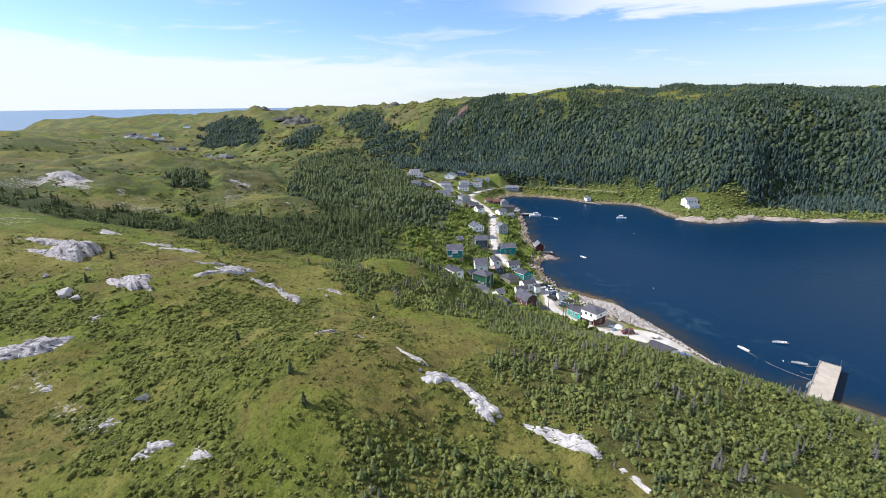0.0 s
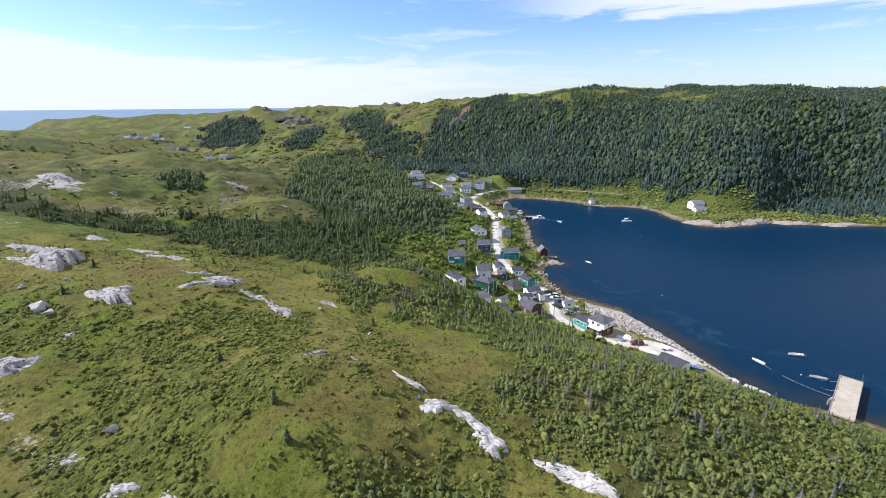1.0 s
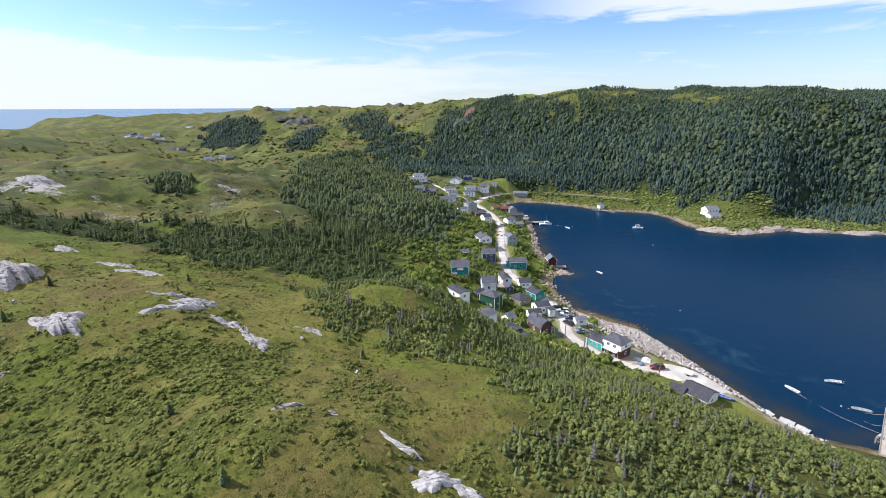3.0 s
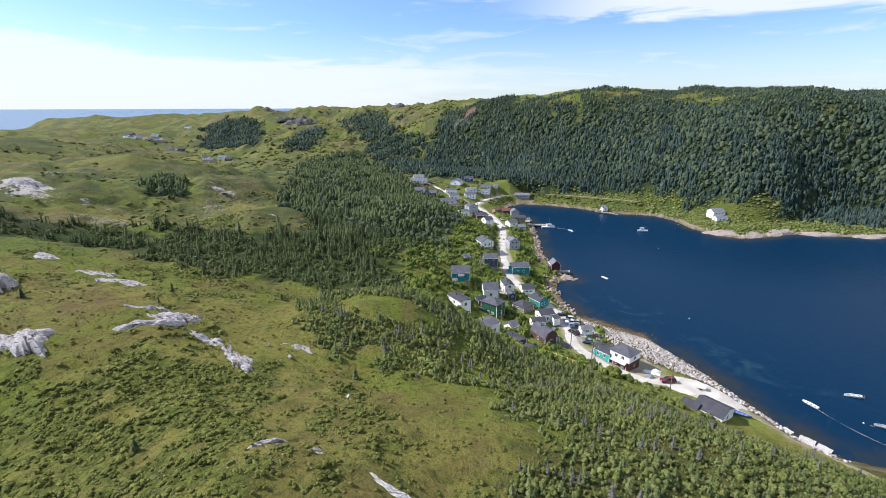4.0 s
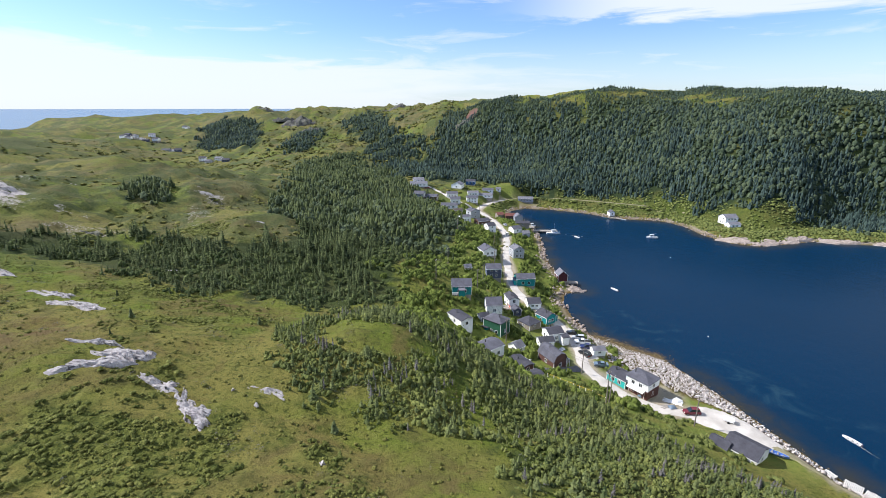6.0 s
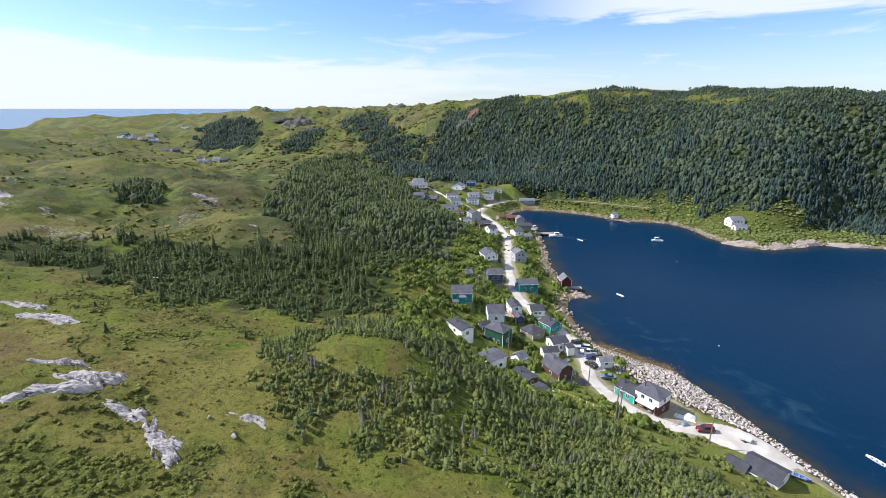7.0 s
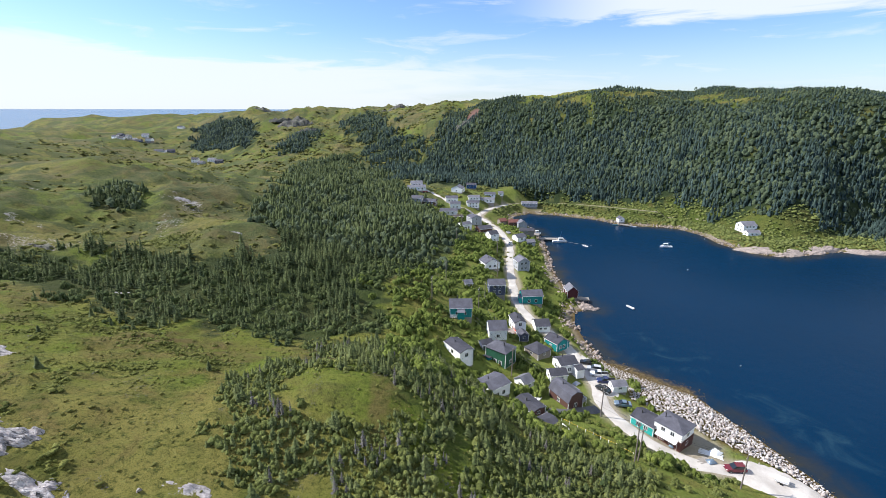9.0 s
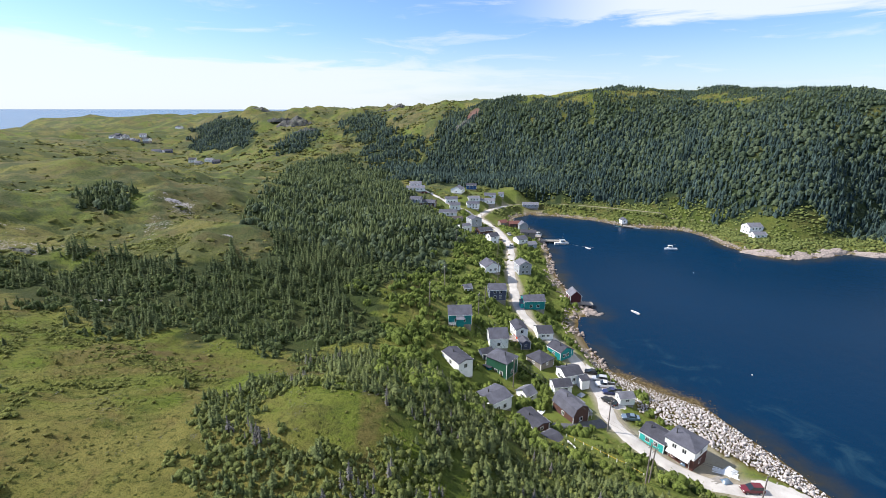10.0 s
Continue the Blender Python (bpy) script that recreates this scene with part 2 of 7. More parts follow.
HILLS += [
    (350, 900, 130, -16.7), (-107, 900, 130, 29.8), (-351, 929, 75, 9.0), (-198, 1000, 75, 5.9), (-862, 1013, 130, 15.0),
    (261, 1036, 360, 89.0), (-361, 1080, 130, 29.6), (-626, 1150, 130, -29.7), (-1067, 1182, 220, -34.6), (-734, 1248, 130, -31.7),
    (-579, 1250, 130, 37.0), (-846, 1407, 360, 74.8), (-1330, 1480, 150, -30.0), (-1180, 1190, 120, -18.0), (-1155, 1560, 95, 24.0),
    (-1010, 1640, 100, 14.0), (-1890, 2060, 95, 50.0), (-192, 342, 34, 13.0), (-14, 308, 24, 9.0), (-14, 222, 13, 5.0),
]
HILLS += [
    (-60, 380, 30, 4.0), (-270, 530, 75, -16.0), (-335, 640, 60, -8.0), (-1235, 1530, 60, 26.0), (-1135, 1564, 70, -5.7),
    (-1060, 1595, 70, -10.8), (-944, 1569, 70, -15.4), (-824, 1528, 70, -16.0), (-725, 1519, 70, -1.2), (-538, 1307, 70, -1.0),
    (-383, 1108, 60, 10.4), (-320, 1121, 60, -22), (-219, 1035, 54, 1.0), (-145, 961, 49, -5.4), (-71, 904, 46, -1.3),
    (-7, 902, 45, -14.2), (54, 862, 43, 4.9), (80, 672, 33, 10.6), (107, 651, 32, -15.8), (137, 654, 33, -4.7),
]
HILLS += [
    (169, 638, 32, -3.5), (202, 628, 32, -2.4), (251, 661, 35, -3.1), (268, 620, 33, -7.0), (298, 617, 34, 5.4),
    (347, 517, 31, -2.1), (378, 514, 32, 3.1), (531, 635, 42, -1.2), (-225, 189, 34, 1.9), (-225, 227, 34, 2.9),
    (-225, 265, 34, 2.3), (-225, 341, 34, 2.4), (-187, 113, 34, 1.8), (-187, 151, 34, 2.6), (-187, 189, 34, 3.4),
    (-187, 227, 34, 4.3), (-187, 265, 34, 3.1), (-187, 303, 34, 1.2), (-149, 113, 34, 3.5), (-149, 151, 34, 4.1),
]
HILLS += [
    (-149, 189, 34, 2.4), (-149, 227, 34, 1.1), (-149, 265, 34, 2.1), (-149, 303, 34, 3.9), (-149, 341, 34, 1.1),
    (-111, 75, 34, 1.4), (-111, 113, 34, 4.2), (-111, 151, 34, 3.7), (-111, 265, 34, 2.0), (-111, 303, 34, 3.4),
    (-73, 75, 34, 1.6), (-73, 113, 34, 5.7), (-73, 151, 34, 2.3), (-73, 189, 34, 1.4), (-73, 227, 34, 4.2),
    (-73, 265, 34, 1.3), (-35, 75, 34, 1.1), (-35, 113, 34, 3.8), (-35, 151, 34, 0.9), (-35, 189, 34, 1.5),
]
HILLS += [
    (-35, 227, 34, 1.9), (-35, 265, 34, -0.8), (-177, 219, 20, 1.1), (-177, 243, 20, 1.8), (-153, 267, 20, -1.0),
    (-129, 291, 20, 3.0), (-105, 147, 20, 1.4), (-105, 195, 20, -1.2), (-81, 219, 20, 1.8), (-81, 243, 20, 2.0),
    (-57, 99, 20, 3.0), (-57, 123, 20, 2.9), (-57, 243, 20, 1.7), (-33, 99, 20, 1.6), (-33, 123, 20, 1.0),
]
# the harbour's shoreline, from the open side round the cove
SHORE = [(260, -400), (190, -120), (150, 20), (124, 110), (112, 122), (99, 127), (94, 134), (89, 151), (85, 166), (82, 174), (77, 188),
         (67, 196), (57, 206), (54, 222), (54, 236), (57, 246), (66, 251), (60, 262), (59, 292), (62, 318), (65, 345), (65, 384),
         (52, 406), (56, 424), (70, 434), (92, 428), (118, 413), (131, 397), (152, 392), (167, 387), (175, 370), (176, 348),
         (182, 330), (197, 322), (213, 326), (238, 333), (262, 326), (330, 318), (420, 290), (700, 200)]
# the village road's centre line
ROAD = [(99, 118), (94, 128), (86, 143), (74, 154), (60, 157), (51, 165), (46, 176), (47, 190), (43, 211), (35, 227), (32, 243), (34, 279),
        (39, 320), (37, 356), (31, 384), (27, 400), (37, 424), (53, 441), (80, 450), (120, 436), (160, 412)]
ROAD_Z = [3.0, 3.0, 3.0, 3.2, 3.6, 4.4, 5.0, 4.6, 4.8, 6.0, 7.0, 7.6, 7.2, 6.4, 6.0, 6.0, 6.0, 6.0, 6.2, 6.5, 7.0]


def along(points, x, y, values=None):
    """Distance to a line of points, which side (left positive) and the value there."""
    best, side, val = np.full(x.shape, 1e9), np.zeros(x.shape), np.zeros(x.shape)
    for i in range(len(points) - 1):
        (ax, ay), (bx, by) = points[i], points[i + 1]
        ux, uy = bx - ax, by - ay
        t = np.clip(((x - ax) * ux + (y - ay) * uy) / (ux * ux + uy * uy), 0, 1)
        d = np.hypot(x - ax - t * ux, y - ay - t * uy)
        m = d < best
        best = np.where(m, d, best)
        side = np.where(m, ux * (y - ay) - uy * (x - ax), side)
        if values is not None:
            val = np.where(m, values[i] + t * (values[i + 1] - values[i]), val)
    return best, side, val


def step(a, b, v):
    t = np.clip((v - a) / (b - a), 0, 1)
    return t * t * (3 - 2 * t)


def waves(x, y, size, seed, octaves=4):
    """Soft, never-repeating bumps between about -1 and 1."""
    rng, out, amp = np.random.default_rng(seed), np.zeros(np.shape(x)), 1.0
    for _ in range(octaves):
        for _ in range(3):
            a, p, q = rng.uniform(0, 6.283, 3)
            k = 6.283 / size * rng.uniform(0.8, 1.25)
            out = out + amp / 3 * np.sin(k * (np.cos(a) * x + np.sin(a) * y) + p + 1.3 * np.sin(0.7 * k * (np.sin(a) * x - np.cos(a) * y) + q))
        size, amp = size / 2.1, amp * 0.55
    return out


def shore(x, y):
    """Metres inland from the waterline (negative: at sea)."""
    d, side, _ = along(SHORE, x, y)
    return np.where(side >= 0, d, -d)


def height(x, y):
    x, y = np.asarray(x, float), np.asarray(y, float)
    z = np.full(x.shape, -2.0) + 2.0
    for hx, hy, r, h in HILLS:
        z = z + h * np.exp(-((x - hx) ** 2 + (y - hy) ** 2) / (2.0 * r * r))
    far = np.hypot(x, y - 40)
    z = z - 14 * step(2100, 2800, far) - 25 * step(1850, 2400, y - 0.25 * x) * step(-300, -700, x)
    rough = 0.25 + 0.75 * step(6, 22, z)
    z = z + rough * (0.55 * waves(x, y, 19, 3) + 0.22 * waves(x, y, 5.5, 4, 2)) + np.clip((far - 130) / 420, 0, 2.3) * (2.6 * waves(x, y, 140, 5) + 2.0 * (0.5 - np.abs(waves(x, y, 75, 6, 3)))) * step(4, 14, z)
    z = z + step(330, 600, y) * step(10, 22, z) * step(150, 20, x) * (2.2 * np.abs(waves(x, y, 34, 8, 3)) + 3.4 * np.abs(waves(x, y, 85, 9, 2)) - 2.0)
    z = z + step(175, 225, y) * step(-20, -80, x) * step(700, 450, y) * 2.4 * waves(x, y, 52, 12, 3)
    z = z + step(800, 1200, far) * step(8, 20, z) * (4.5 * np.abs(waves(x, y, 150, 15, 3)) + 3.0 * waves(x, y, 60, 16, 2) - 1.5)
    d = shore(x, y)
    w = step(2, 24, d)
    beach = np.where(d > 0, np.minimum(0.22 * d, 3.2), np.maximum(0.10 * d, -7))
    z = np.where(d > 0, (1 - w) * beach + w * np.maximum(z, 2.6), beach)
    r, _, rz = along(ROAD, x, y, ROAD_Z)
    k = step(9, 3.2, r) * step(1, 8, d)
    z = z * (1 - k) + rz * k
    offing = step(1900, 2150, far) * step(0.58, 0.62, -x / np.maximum(far, 1.0)) * (1 - np.exp(-((x + 1890) ** 2 + (y - 2060) ** 2) / 9000.0))
    return z * (1 - offing) - 8 * offing
# -- end terrain


def flat_mesh(name, verts, faces, material=None, smooth=False):
    me = bpy.data.meshes.new(name)
    me.from_pydata(verts, [], faces)
    me.validate()
    if material:
        me.materials.append(material)
    if smooth:
        me.shade_smooth()
    return me


def set_attr(me, name, values):
    a = me.attributes.new(name, "FLOAT", "POINT")
    a.data.foreach_set("value", np.asarray(values, dtype=np.float32))


def inside(poly, x, y):
    """Which points lie in a closed outline."""
    hit = np.zeros(np.shape(x), bool)
    for (ax, ay), (bx, by) in zip(poly, poly[1:] + poly[:1]):
        if ay != by:
            hit ^= ((ay > y) != (by > y)) & (x < (bx - ax) * (y - ay) / (by - ay) + ax)
    return hit


# woods: outlines on the plan
WOOD_SLOPE = [(-92, 296), (-92, 318), (-122, 420), (-110, 520), (-58, 532), (-37, 445), (-17, 401), (2, 348), (10, 316), (6, 273), (-10, 246), (-18, 213), (-12, 185), (-22, 177), (-28, 168),
              (-46, 168), (-60, 166), (-83, 173), (-104, 181), (-112, 190), (-122, 207), (-108, 205), (-95, 214), (-78, 210), (-68, 216), (-58, 230), (-64, 252), (-82, 276)]
WOOD_ALDER = [(-29, 243), (-5, 295), (15, 305), (21, 260), (11, 206), (2, 182), (-9, 181), (-21, 185)]
WOOD_BRINK = [(-3, 143), (0, 175), (12, 165), (19, 152), (29, 144), (40, 138), (49, 131), (58, 125), (68, 119), (80, 112), (90, 106), (97, 100), (60, 96), (35, 100), (9, 94), (12, 105), (19, 115), (14, 122)]
WOOD_KNOLL = [(-27, 120), (-31, 129), (-35, 141), (-28, 148), (-14, 145), (-11, 157), (0, 172), (12, 165), (19, 152), (29, 143), (24, 112), (10, 108), (-10, 109), (-22, 113)]
WOOD_BELT = [(-30, 168), (-15, 171), (-5, 168), (5, 172), (12, 160), (20, 160), (28, 150), (38, 146), (46, 141), (2, 124), (0, 131), (-4, 137), (-10, 141), (-18, 150), (-28, 160)]
GLADE = [(-24, 134), (-18, 140), (-9, 140), (-2, 138), (0, 133), (-5, 128), (-13, 126), (-20, 128)]
# hollows full of bushes, and the open meadow between them
SHRUBS = [[(-95, 99), (-82, 103), (-67, 96), (-52, 88), (-44, 98), (-29, 98), (-20, 90), (-19, 73), (-22, 66), (-31, 61), (-49, 72), (-66, 82), (-83, 85)],
          [(-54, 99), (-42, 104), (-31, 103), (-23, 95), (-23, 80), (-35, 78), (-50, 84)],
          [(-13, 60), (-2, 67), (8, 65), (15, 57), (20, 47), (-16, 47), (-18, 54)],
          [(-60, 68), (-48, 72), (-30, 61), (-22, 54), (-18, 47), (-36, 47), (-50, 58)],
          [(-17, 88), (-14, 97), (-7, 99), (-8, 90), (-10, 84)],
          [(-58, 150), (-50, 158), (-38, 152), (-44, 144)], [(-90, 160), (-78, 166), (-70, 158), (-80, 150)], [(-110, 232), (-90, 240), (-86, 226), (-104, 220)]]
MEADOW = [(-66, 168), (-20, 168), (-2, 140), (20, 136), (30, 100), (24, 90), (8, 86), (-6, 90), (-14, 102), (-28, 113), (-34, 128), (-44, 150)]
WOOD_QUAY = [(9, 79), (33, 114), (53, 114), (78, 111), (100, 127), (124, 109), (90, 40), (67, 45), (29, 45), (24, 60), (16, 69)]
WOOD_NOOK = [(-12, 42), (-10, 57), (4, 60), (13, 58), (17, 53), (28, 42)]
BARE = [(-26, 112, 4), (-33, 105, 4), (-40, 109, 3.5), (-48, 112, 4), (-66, 72, 6), (-56, 66, 5), (-48, 62, 5), (-31, 54, 4), (-180, 236, 14), (-165, 222, 9), (-190, 260, 12), (-119, 279, 6), (-66, 89, 4), (-21, 76, 4), (-25, 70, 3)]
WOOD_FAR = [(-401, 817), (-464, 962), (-386, 959), (-326, 884), (-279, 741)]
WOOD_BAND = [(-190, 205), (-167, 200), (-148, 198), (-132, 206), (-112, 202), (-105, 186), (-119, 182), (-148, 178), (-180, 186)]
WOOD_HILL = [(-50, 478), (5, 468), (40, 470), (62, 462), (80, 455), (163, 433), (214, 378), (300, 337), (560, 330), (640, 560), (480, 640), (240, 640), (134, 640), (48, 738), (10, 747), (-4, 700), (-14, 626), (-45, 584), (-46, 499)]
WOOD_RIDGE = [(-150, 775), (-172, 902), (-135, 904), (-100, 814), (-75, 751), (-69, 719), (-77, 695), (-113, 725)]
WOOD_FOLD = [(-217, 673), (-224, 791), (-189, 785), (-185, 734), (-181, 662)]
WOOD_SADDLE = [(-151, 532), (-160, 612), (-121, 632), (-97, 599), (-87, 521), (-100, 465), (-132, 482)]
WOOD_CREST = [(-101, 655), (-79, 687), (-58, 684), (-23, 639), (-14, 626), (-45, 584), (-46, 499), (-69, 570)]
WOOD_COPSE = [(-148, 262), (-156, 286), (-146, 290), (-132, 270), (-130, 258), (-138, 256)]


def boulder_strip(x, y):
    """The heaped boulders between the yards and the water."""
    d = shore(x, y)
    wide = np.interp(y, [126, 140, 150, 157, 161, 168, 176, 182, 188, 196, 204, 210, 214], [5, 5, 6, 8, 11, 15.5, 18, 18.5, 16, 9, 6, 4, 1])
    r, _, _ = along(ROAD[3:], x, y)
    free = (np.hypot(x - 57.0, y - 164.5) > 7.6) & (np.hypot(x - 47, y - 188) > 9.5) & (r > 4.5)
    return (d > 0.2) & (d < wide + 1.2 * waves(x, y, 5, 46)) & (y > 126) & (y < 214) & free


def thicket(x, y):
    """How closely bushes crowd, from open grass (0) to a full hollow (1)."""
    inner = np.zeros(np.shape(x))
    for poly in SHRUBS:
        inner = np.maximum(inner, inside(poly, x + 6 * waves(x, y, 17, 48), y + 6 * waves(x, y, 17, 49)))
    gaps = step(-0.75, -0.15, waves(x, y, 13, 50) + 0.5 * waves(x, y, 5, 51))
    stray = 0.7 * step(0.62, 0.9, waves(x, y, 31, 52) + 0.5 * waves(x, y, 9, 53)) * (1 - inside(MEADOW, x, y))
    return np.maximum(inner * gaps, stray) * step(25, 34, shore(x, y)) * step(320, 260, y)


# the clearings and bare crests of the big hill: x, y, half-widths
CLEARINGS = [(273, 528, 26, 22), (262, 566, 34, 18), (26, 738, 30, 26), (58, 716, 28, 16), (-40, 632, 24, 22), (-56, 742, 22, 26), (-133, 940, 40, 50), (209, 592, 40, 14), (-155, 644, 26, 26),
             (150, 600, 26, 12), (330, 530, 30, 10), (105, 655, 16, 10), (420, 600, 40, 30)]


def hill_glades(x, y):
    """Open green clearings towards the crest of the big hill."""
    u, v = x + 9 * waves(x, y, 30, 44), y + 9 * waves(x, y, 30, 45)
    out = np.zeros(np.shape(x))
    for cx, cy, a, b in CLEARINGS:
        out = np.maximum(out, np.exp(-(((u - cx) / a) ** 2 + ((v - cy) / b) ** 2) ** 2))
    return np.maximum(out, 0.8 * step(0.75, 0.95, waves(x, y, 36, 46) + 0.3 * waves(x, y, 12, 47)) * step(30, 60, height(x, y)))


def ground_sheet():
    def axis(lo, a, b, hi, fine, under, over):
        mid = np.arange(a, b + 0.1, fine)
        def out(n, span, more):
            g = np.cumsum(fine * more ** np.arange(1, n))
            return g[g < span]
        up = out(400, hi - b, over)
        down = out(400, a - lo, under)
        return np.concatenate([[lo], (a - down)[::-1], mid, b + up, [hi]])
    xs, ys = axis(-4700, -145, 130, 4700, 1.9, 1.03, 1.042), axis(-2500, 30, 262, 4700, 1.9, 1.12, 1.024)
    X, Y = np.meshgrid(xs, ys)
    x, y = X.ravel(), Y.ravel()
    z = height(x, y)
    n = len(xs)
    i = np.arange(len(x)).reshape(X.shape)
    quads = np.stack([i[:-1, :-1], i[:-1, 1:], i[1:, 1:], i[1:, :-1]], -1).reshape(-1, 4)
    me = bpy.data.meshes.new("ground")
    me.from_pydata(np.stack([x, y, z], 1).tolist(), [], quads.tolist())
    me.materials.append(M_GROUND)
    me.shade_smooth()
    d = shore(x, y)
    r, _, _ = along(ROAD, x, y)
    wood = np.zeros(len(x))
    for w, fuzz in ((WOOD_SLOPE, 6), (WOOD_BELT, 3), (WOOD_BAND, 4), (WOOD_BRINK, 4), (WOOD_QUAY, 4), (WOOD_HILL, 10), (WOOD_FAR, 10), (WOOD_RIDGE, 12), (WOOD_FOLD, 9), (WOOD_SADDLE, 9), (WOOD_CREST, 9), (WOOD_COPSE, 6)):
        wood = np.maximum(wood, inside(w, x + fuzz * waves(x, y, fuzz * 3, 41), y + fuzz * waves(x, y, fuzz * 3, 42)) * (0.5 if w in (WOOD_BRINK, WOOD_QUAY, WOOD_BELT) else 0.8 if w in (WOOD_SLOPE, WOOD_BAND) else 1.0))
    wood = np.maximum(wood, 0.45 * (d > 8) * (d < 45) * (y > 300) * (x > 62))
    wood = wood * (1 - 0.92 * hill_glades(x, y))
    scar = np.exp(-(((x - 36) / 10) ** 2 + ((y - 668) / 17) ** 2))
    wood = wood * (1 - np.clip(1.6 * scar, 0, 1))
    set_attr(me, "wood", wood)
    set_attr(me, "thick", thicket(x, y))
    set_attr(me, "moor", step(150, 230, np.hypot(x, y - 40)) * step(60, -10, x - 0.12 * (y - 200)))
    bank = step(122, 130, y) * step(215, 203, y)
    set_attr(me, "gravel", np.max([step(3.5 + 4 * bank, 2 + 3 * bank, d) * step(-2, 1, d), step(3.6, 2.4, along(ROAD[3:], x, y)[0]) * (0.9 - 0.75 * (x > 58) * (y > 400)), step(7.5, 4.5, np.hypot(x - 65, y - 164) + 1.5 * waves(x, y, 4, 47)) * 0.8], axis=0))
    # second term: no weed, only painted shade in the gaps between bank boulders
    set_attr(me, "tide", np.maximum(step(3.5, 0.5, d) * step(0.9, 0.2, z), 0.85 * boulder_strip(x, y)))
    peat = np.exp(-(((x + 70) / 9) ** 2 + ((y - 122) / 9) ** 2)) + 0.7 * np.exp(-(((x + 55) / 14) ** 2 + ((y - 157) / 6) ** 2))
    sedge = inside(MEADOW, x + 5 * waves(x, y, 22, 22), y + 5 * waves(x, y, 22, 23)) * step(-0.2, 0.6, waves(x, y, 26, 24) + 0.3 * waves(x, y, 8, 25))
    set_attr(me, "bog", np.clip(1.3 * peat + 0.32 * sedge + 0.4 * step(0.3, 0.8, waves(x, y, 60, 21)) * step(16, 26, z), 0, 1))
    crest = waves(x, y, 48, 33) + 0.5 * waves(x, y, 11, 34)
    left = step(-40, -150, x - 0.1 * y)
    patches = sum(0.46 * np.exp(-((x - px) ** 2 + (y - py) ** 2) / (r * r)) for px, py, r in BARE)
    set_attr(me, "rock", patches + 0.47 * left * step(0.55, 1.15, crest + 0.45 * left) * step(420, 260, np.hypot(x, y)))
    set_attr(me, "lawn", step(62, 45, d) * step(3, 8, d) * step(126, 140, y) * step(480, 455, y) * step(24, 15, z) * (1 - 0.5 * step(150, 200, x) - 0.3 * step(300, 330, y)) * (1 - 0.9 * step(60, 75, x) * (y > 300)))
    set_attr(me, "scar", scar)
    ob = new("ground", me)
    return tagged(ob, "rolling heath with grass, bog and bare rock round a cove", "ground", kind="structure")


ground = ground_sheet()


def water_sheet():
    g = np.concatenate([[-4700, -4300], np.arange(-3900, -300, 300), np.arange(-300, 60, 30), np.arange(60, 260, 4), np.arange(260, 620, 30), np.arange(620, 4700, 300), [4700]])
    h = np.concatenate([np.arange(-2500, 60, 200), np.arange(60, 450, 4), np.arange(460, 1000, 60), np.arange(1000, 4700, 200), [4700]])
    X, Y = np.meshgrid(g, h)
    x, y = X.ravel(), Y.ravel()
    far = np.hypot(x, y)
    z = 68 * np.clip((far - 2000) / 2600, 0, 1) ** 1.3
    i = np.arange(len(x)).reshape(X.shape)
    quads = np.stack([i[:-1, :-1], i[:-1, 1:], i[1:, 1:], i[1:, :-1]], -1).reshape(-1, 4)
    me = bpy.data.meshes.new("water")
    me.from_pydata(np.stack([x, y, z], 1).tolist(), [], quads.tolist())
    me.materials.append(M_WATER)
    me.shade_smooth()
    d = shore(x, y)
    set_attr(me, "shallow", step(-11, -1.5, d) * (far < 1200))
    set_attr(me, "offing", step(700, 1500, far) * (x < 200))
    set_attr(me, "weed", (0.2 + 0.75 * step(180, 190, y) * step(225, 208, y)) * step(-2.5 - 4.5 * step(182, 192, y) * step(216, 205, y), 0.2, d) * (y < 320))
    set_attr(me, "shoal", step(-34, -20, shore(x, y)) * step(-5, -12, shore(x, y)) * (y < 230))
    return tagged(new("water", me), "deep blue harbour water with small ripples", "water", kind="structure")


water = water_sheet()


# ---- plants ----
def spruce_shape(rng, whorls, branches, core=6):
    """A spruce one metre high: drooping whorls of flat boughs round a dark core."""
    v, f = [], []
    for k in range(core):
        a = 6.283 * k / core
        v.append((0.10 * math.cos(a), 0.10 * math.sin(a), 0.06))
    v.append((0, 0, 0.99))
    f += [(k, (k + 1) % core, core) for k in range(core)]
    for w in range(whorls):
        h = 0.10 + 0.86 * (w / whorls) ** 0.92
        r = (0.27 * (1 - h) ** 0.85 + 0.015) * rng.uniform(0.85, 1.15)
        n = max(4, round(branches * (1 - 0.45 * w / whorls)))
        for b in range(n):
            a = 6.283 * (b + rng.uniform(-0.35, 0.35)) / n + w * 1.3
            q, wide, drop = r * rng.uniform(0.7, 1.2), 0.34 * r + 0.012, rng.uniform(0.02, 0.07)
            c, s = math.cos(a), math.sin(a)
            i = len(v)
            v += [(0, 0, h + 0.05), (0.62 * q * c - wide * s, 0.62 * q * s + wide * c, h - drop * 0.4),
                  (q * c, q * s, h - drop), (0.62 * q * c + wide * s, 0.62 * q * s - wide * c, h - drop * 0.5)]
            f += [(i, i + 1, i + 2), (i, i + 2, i + 3)]
    return np.array(v), np.array(f)


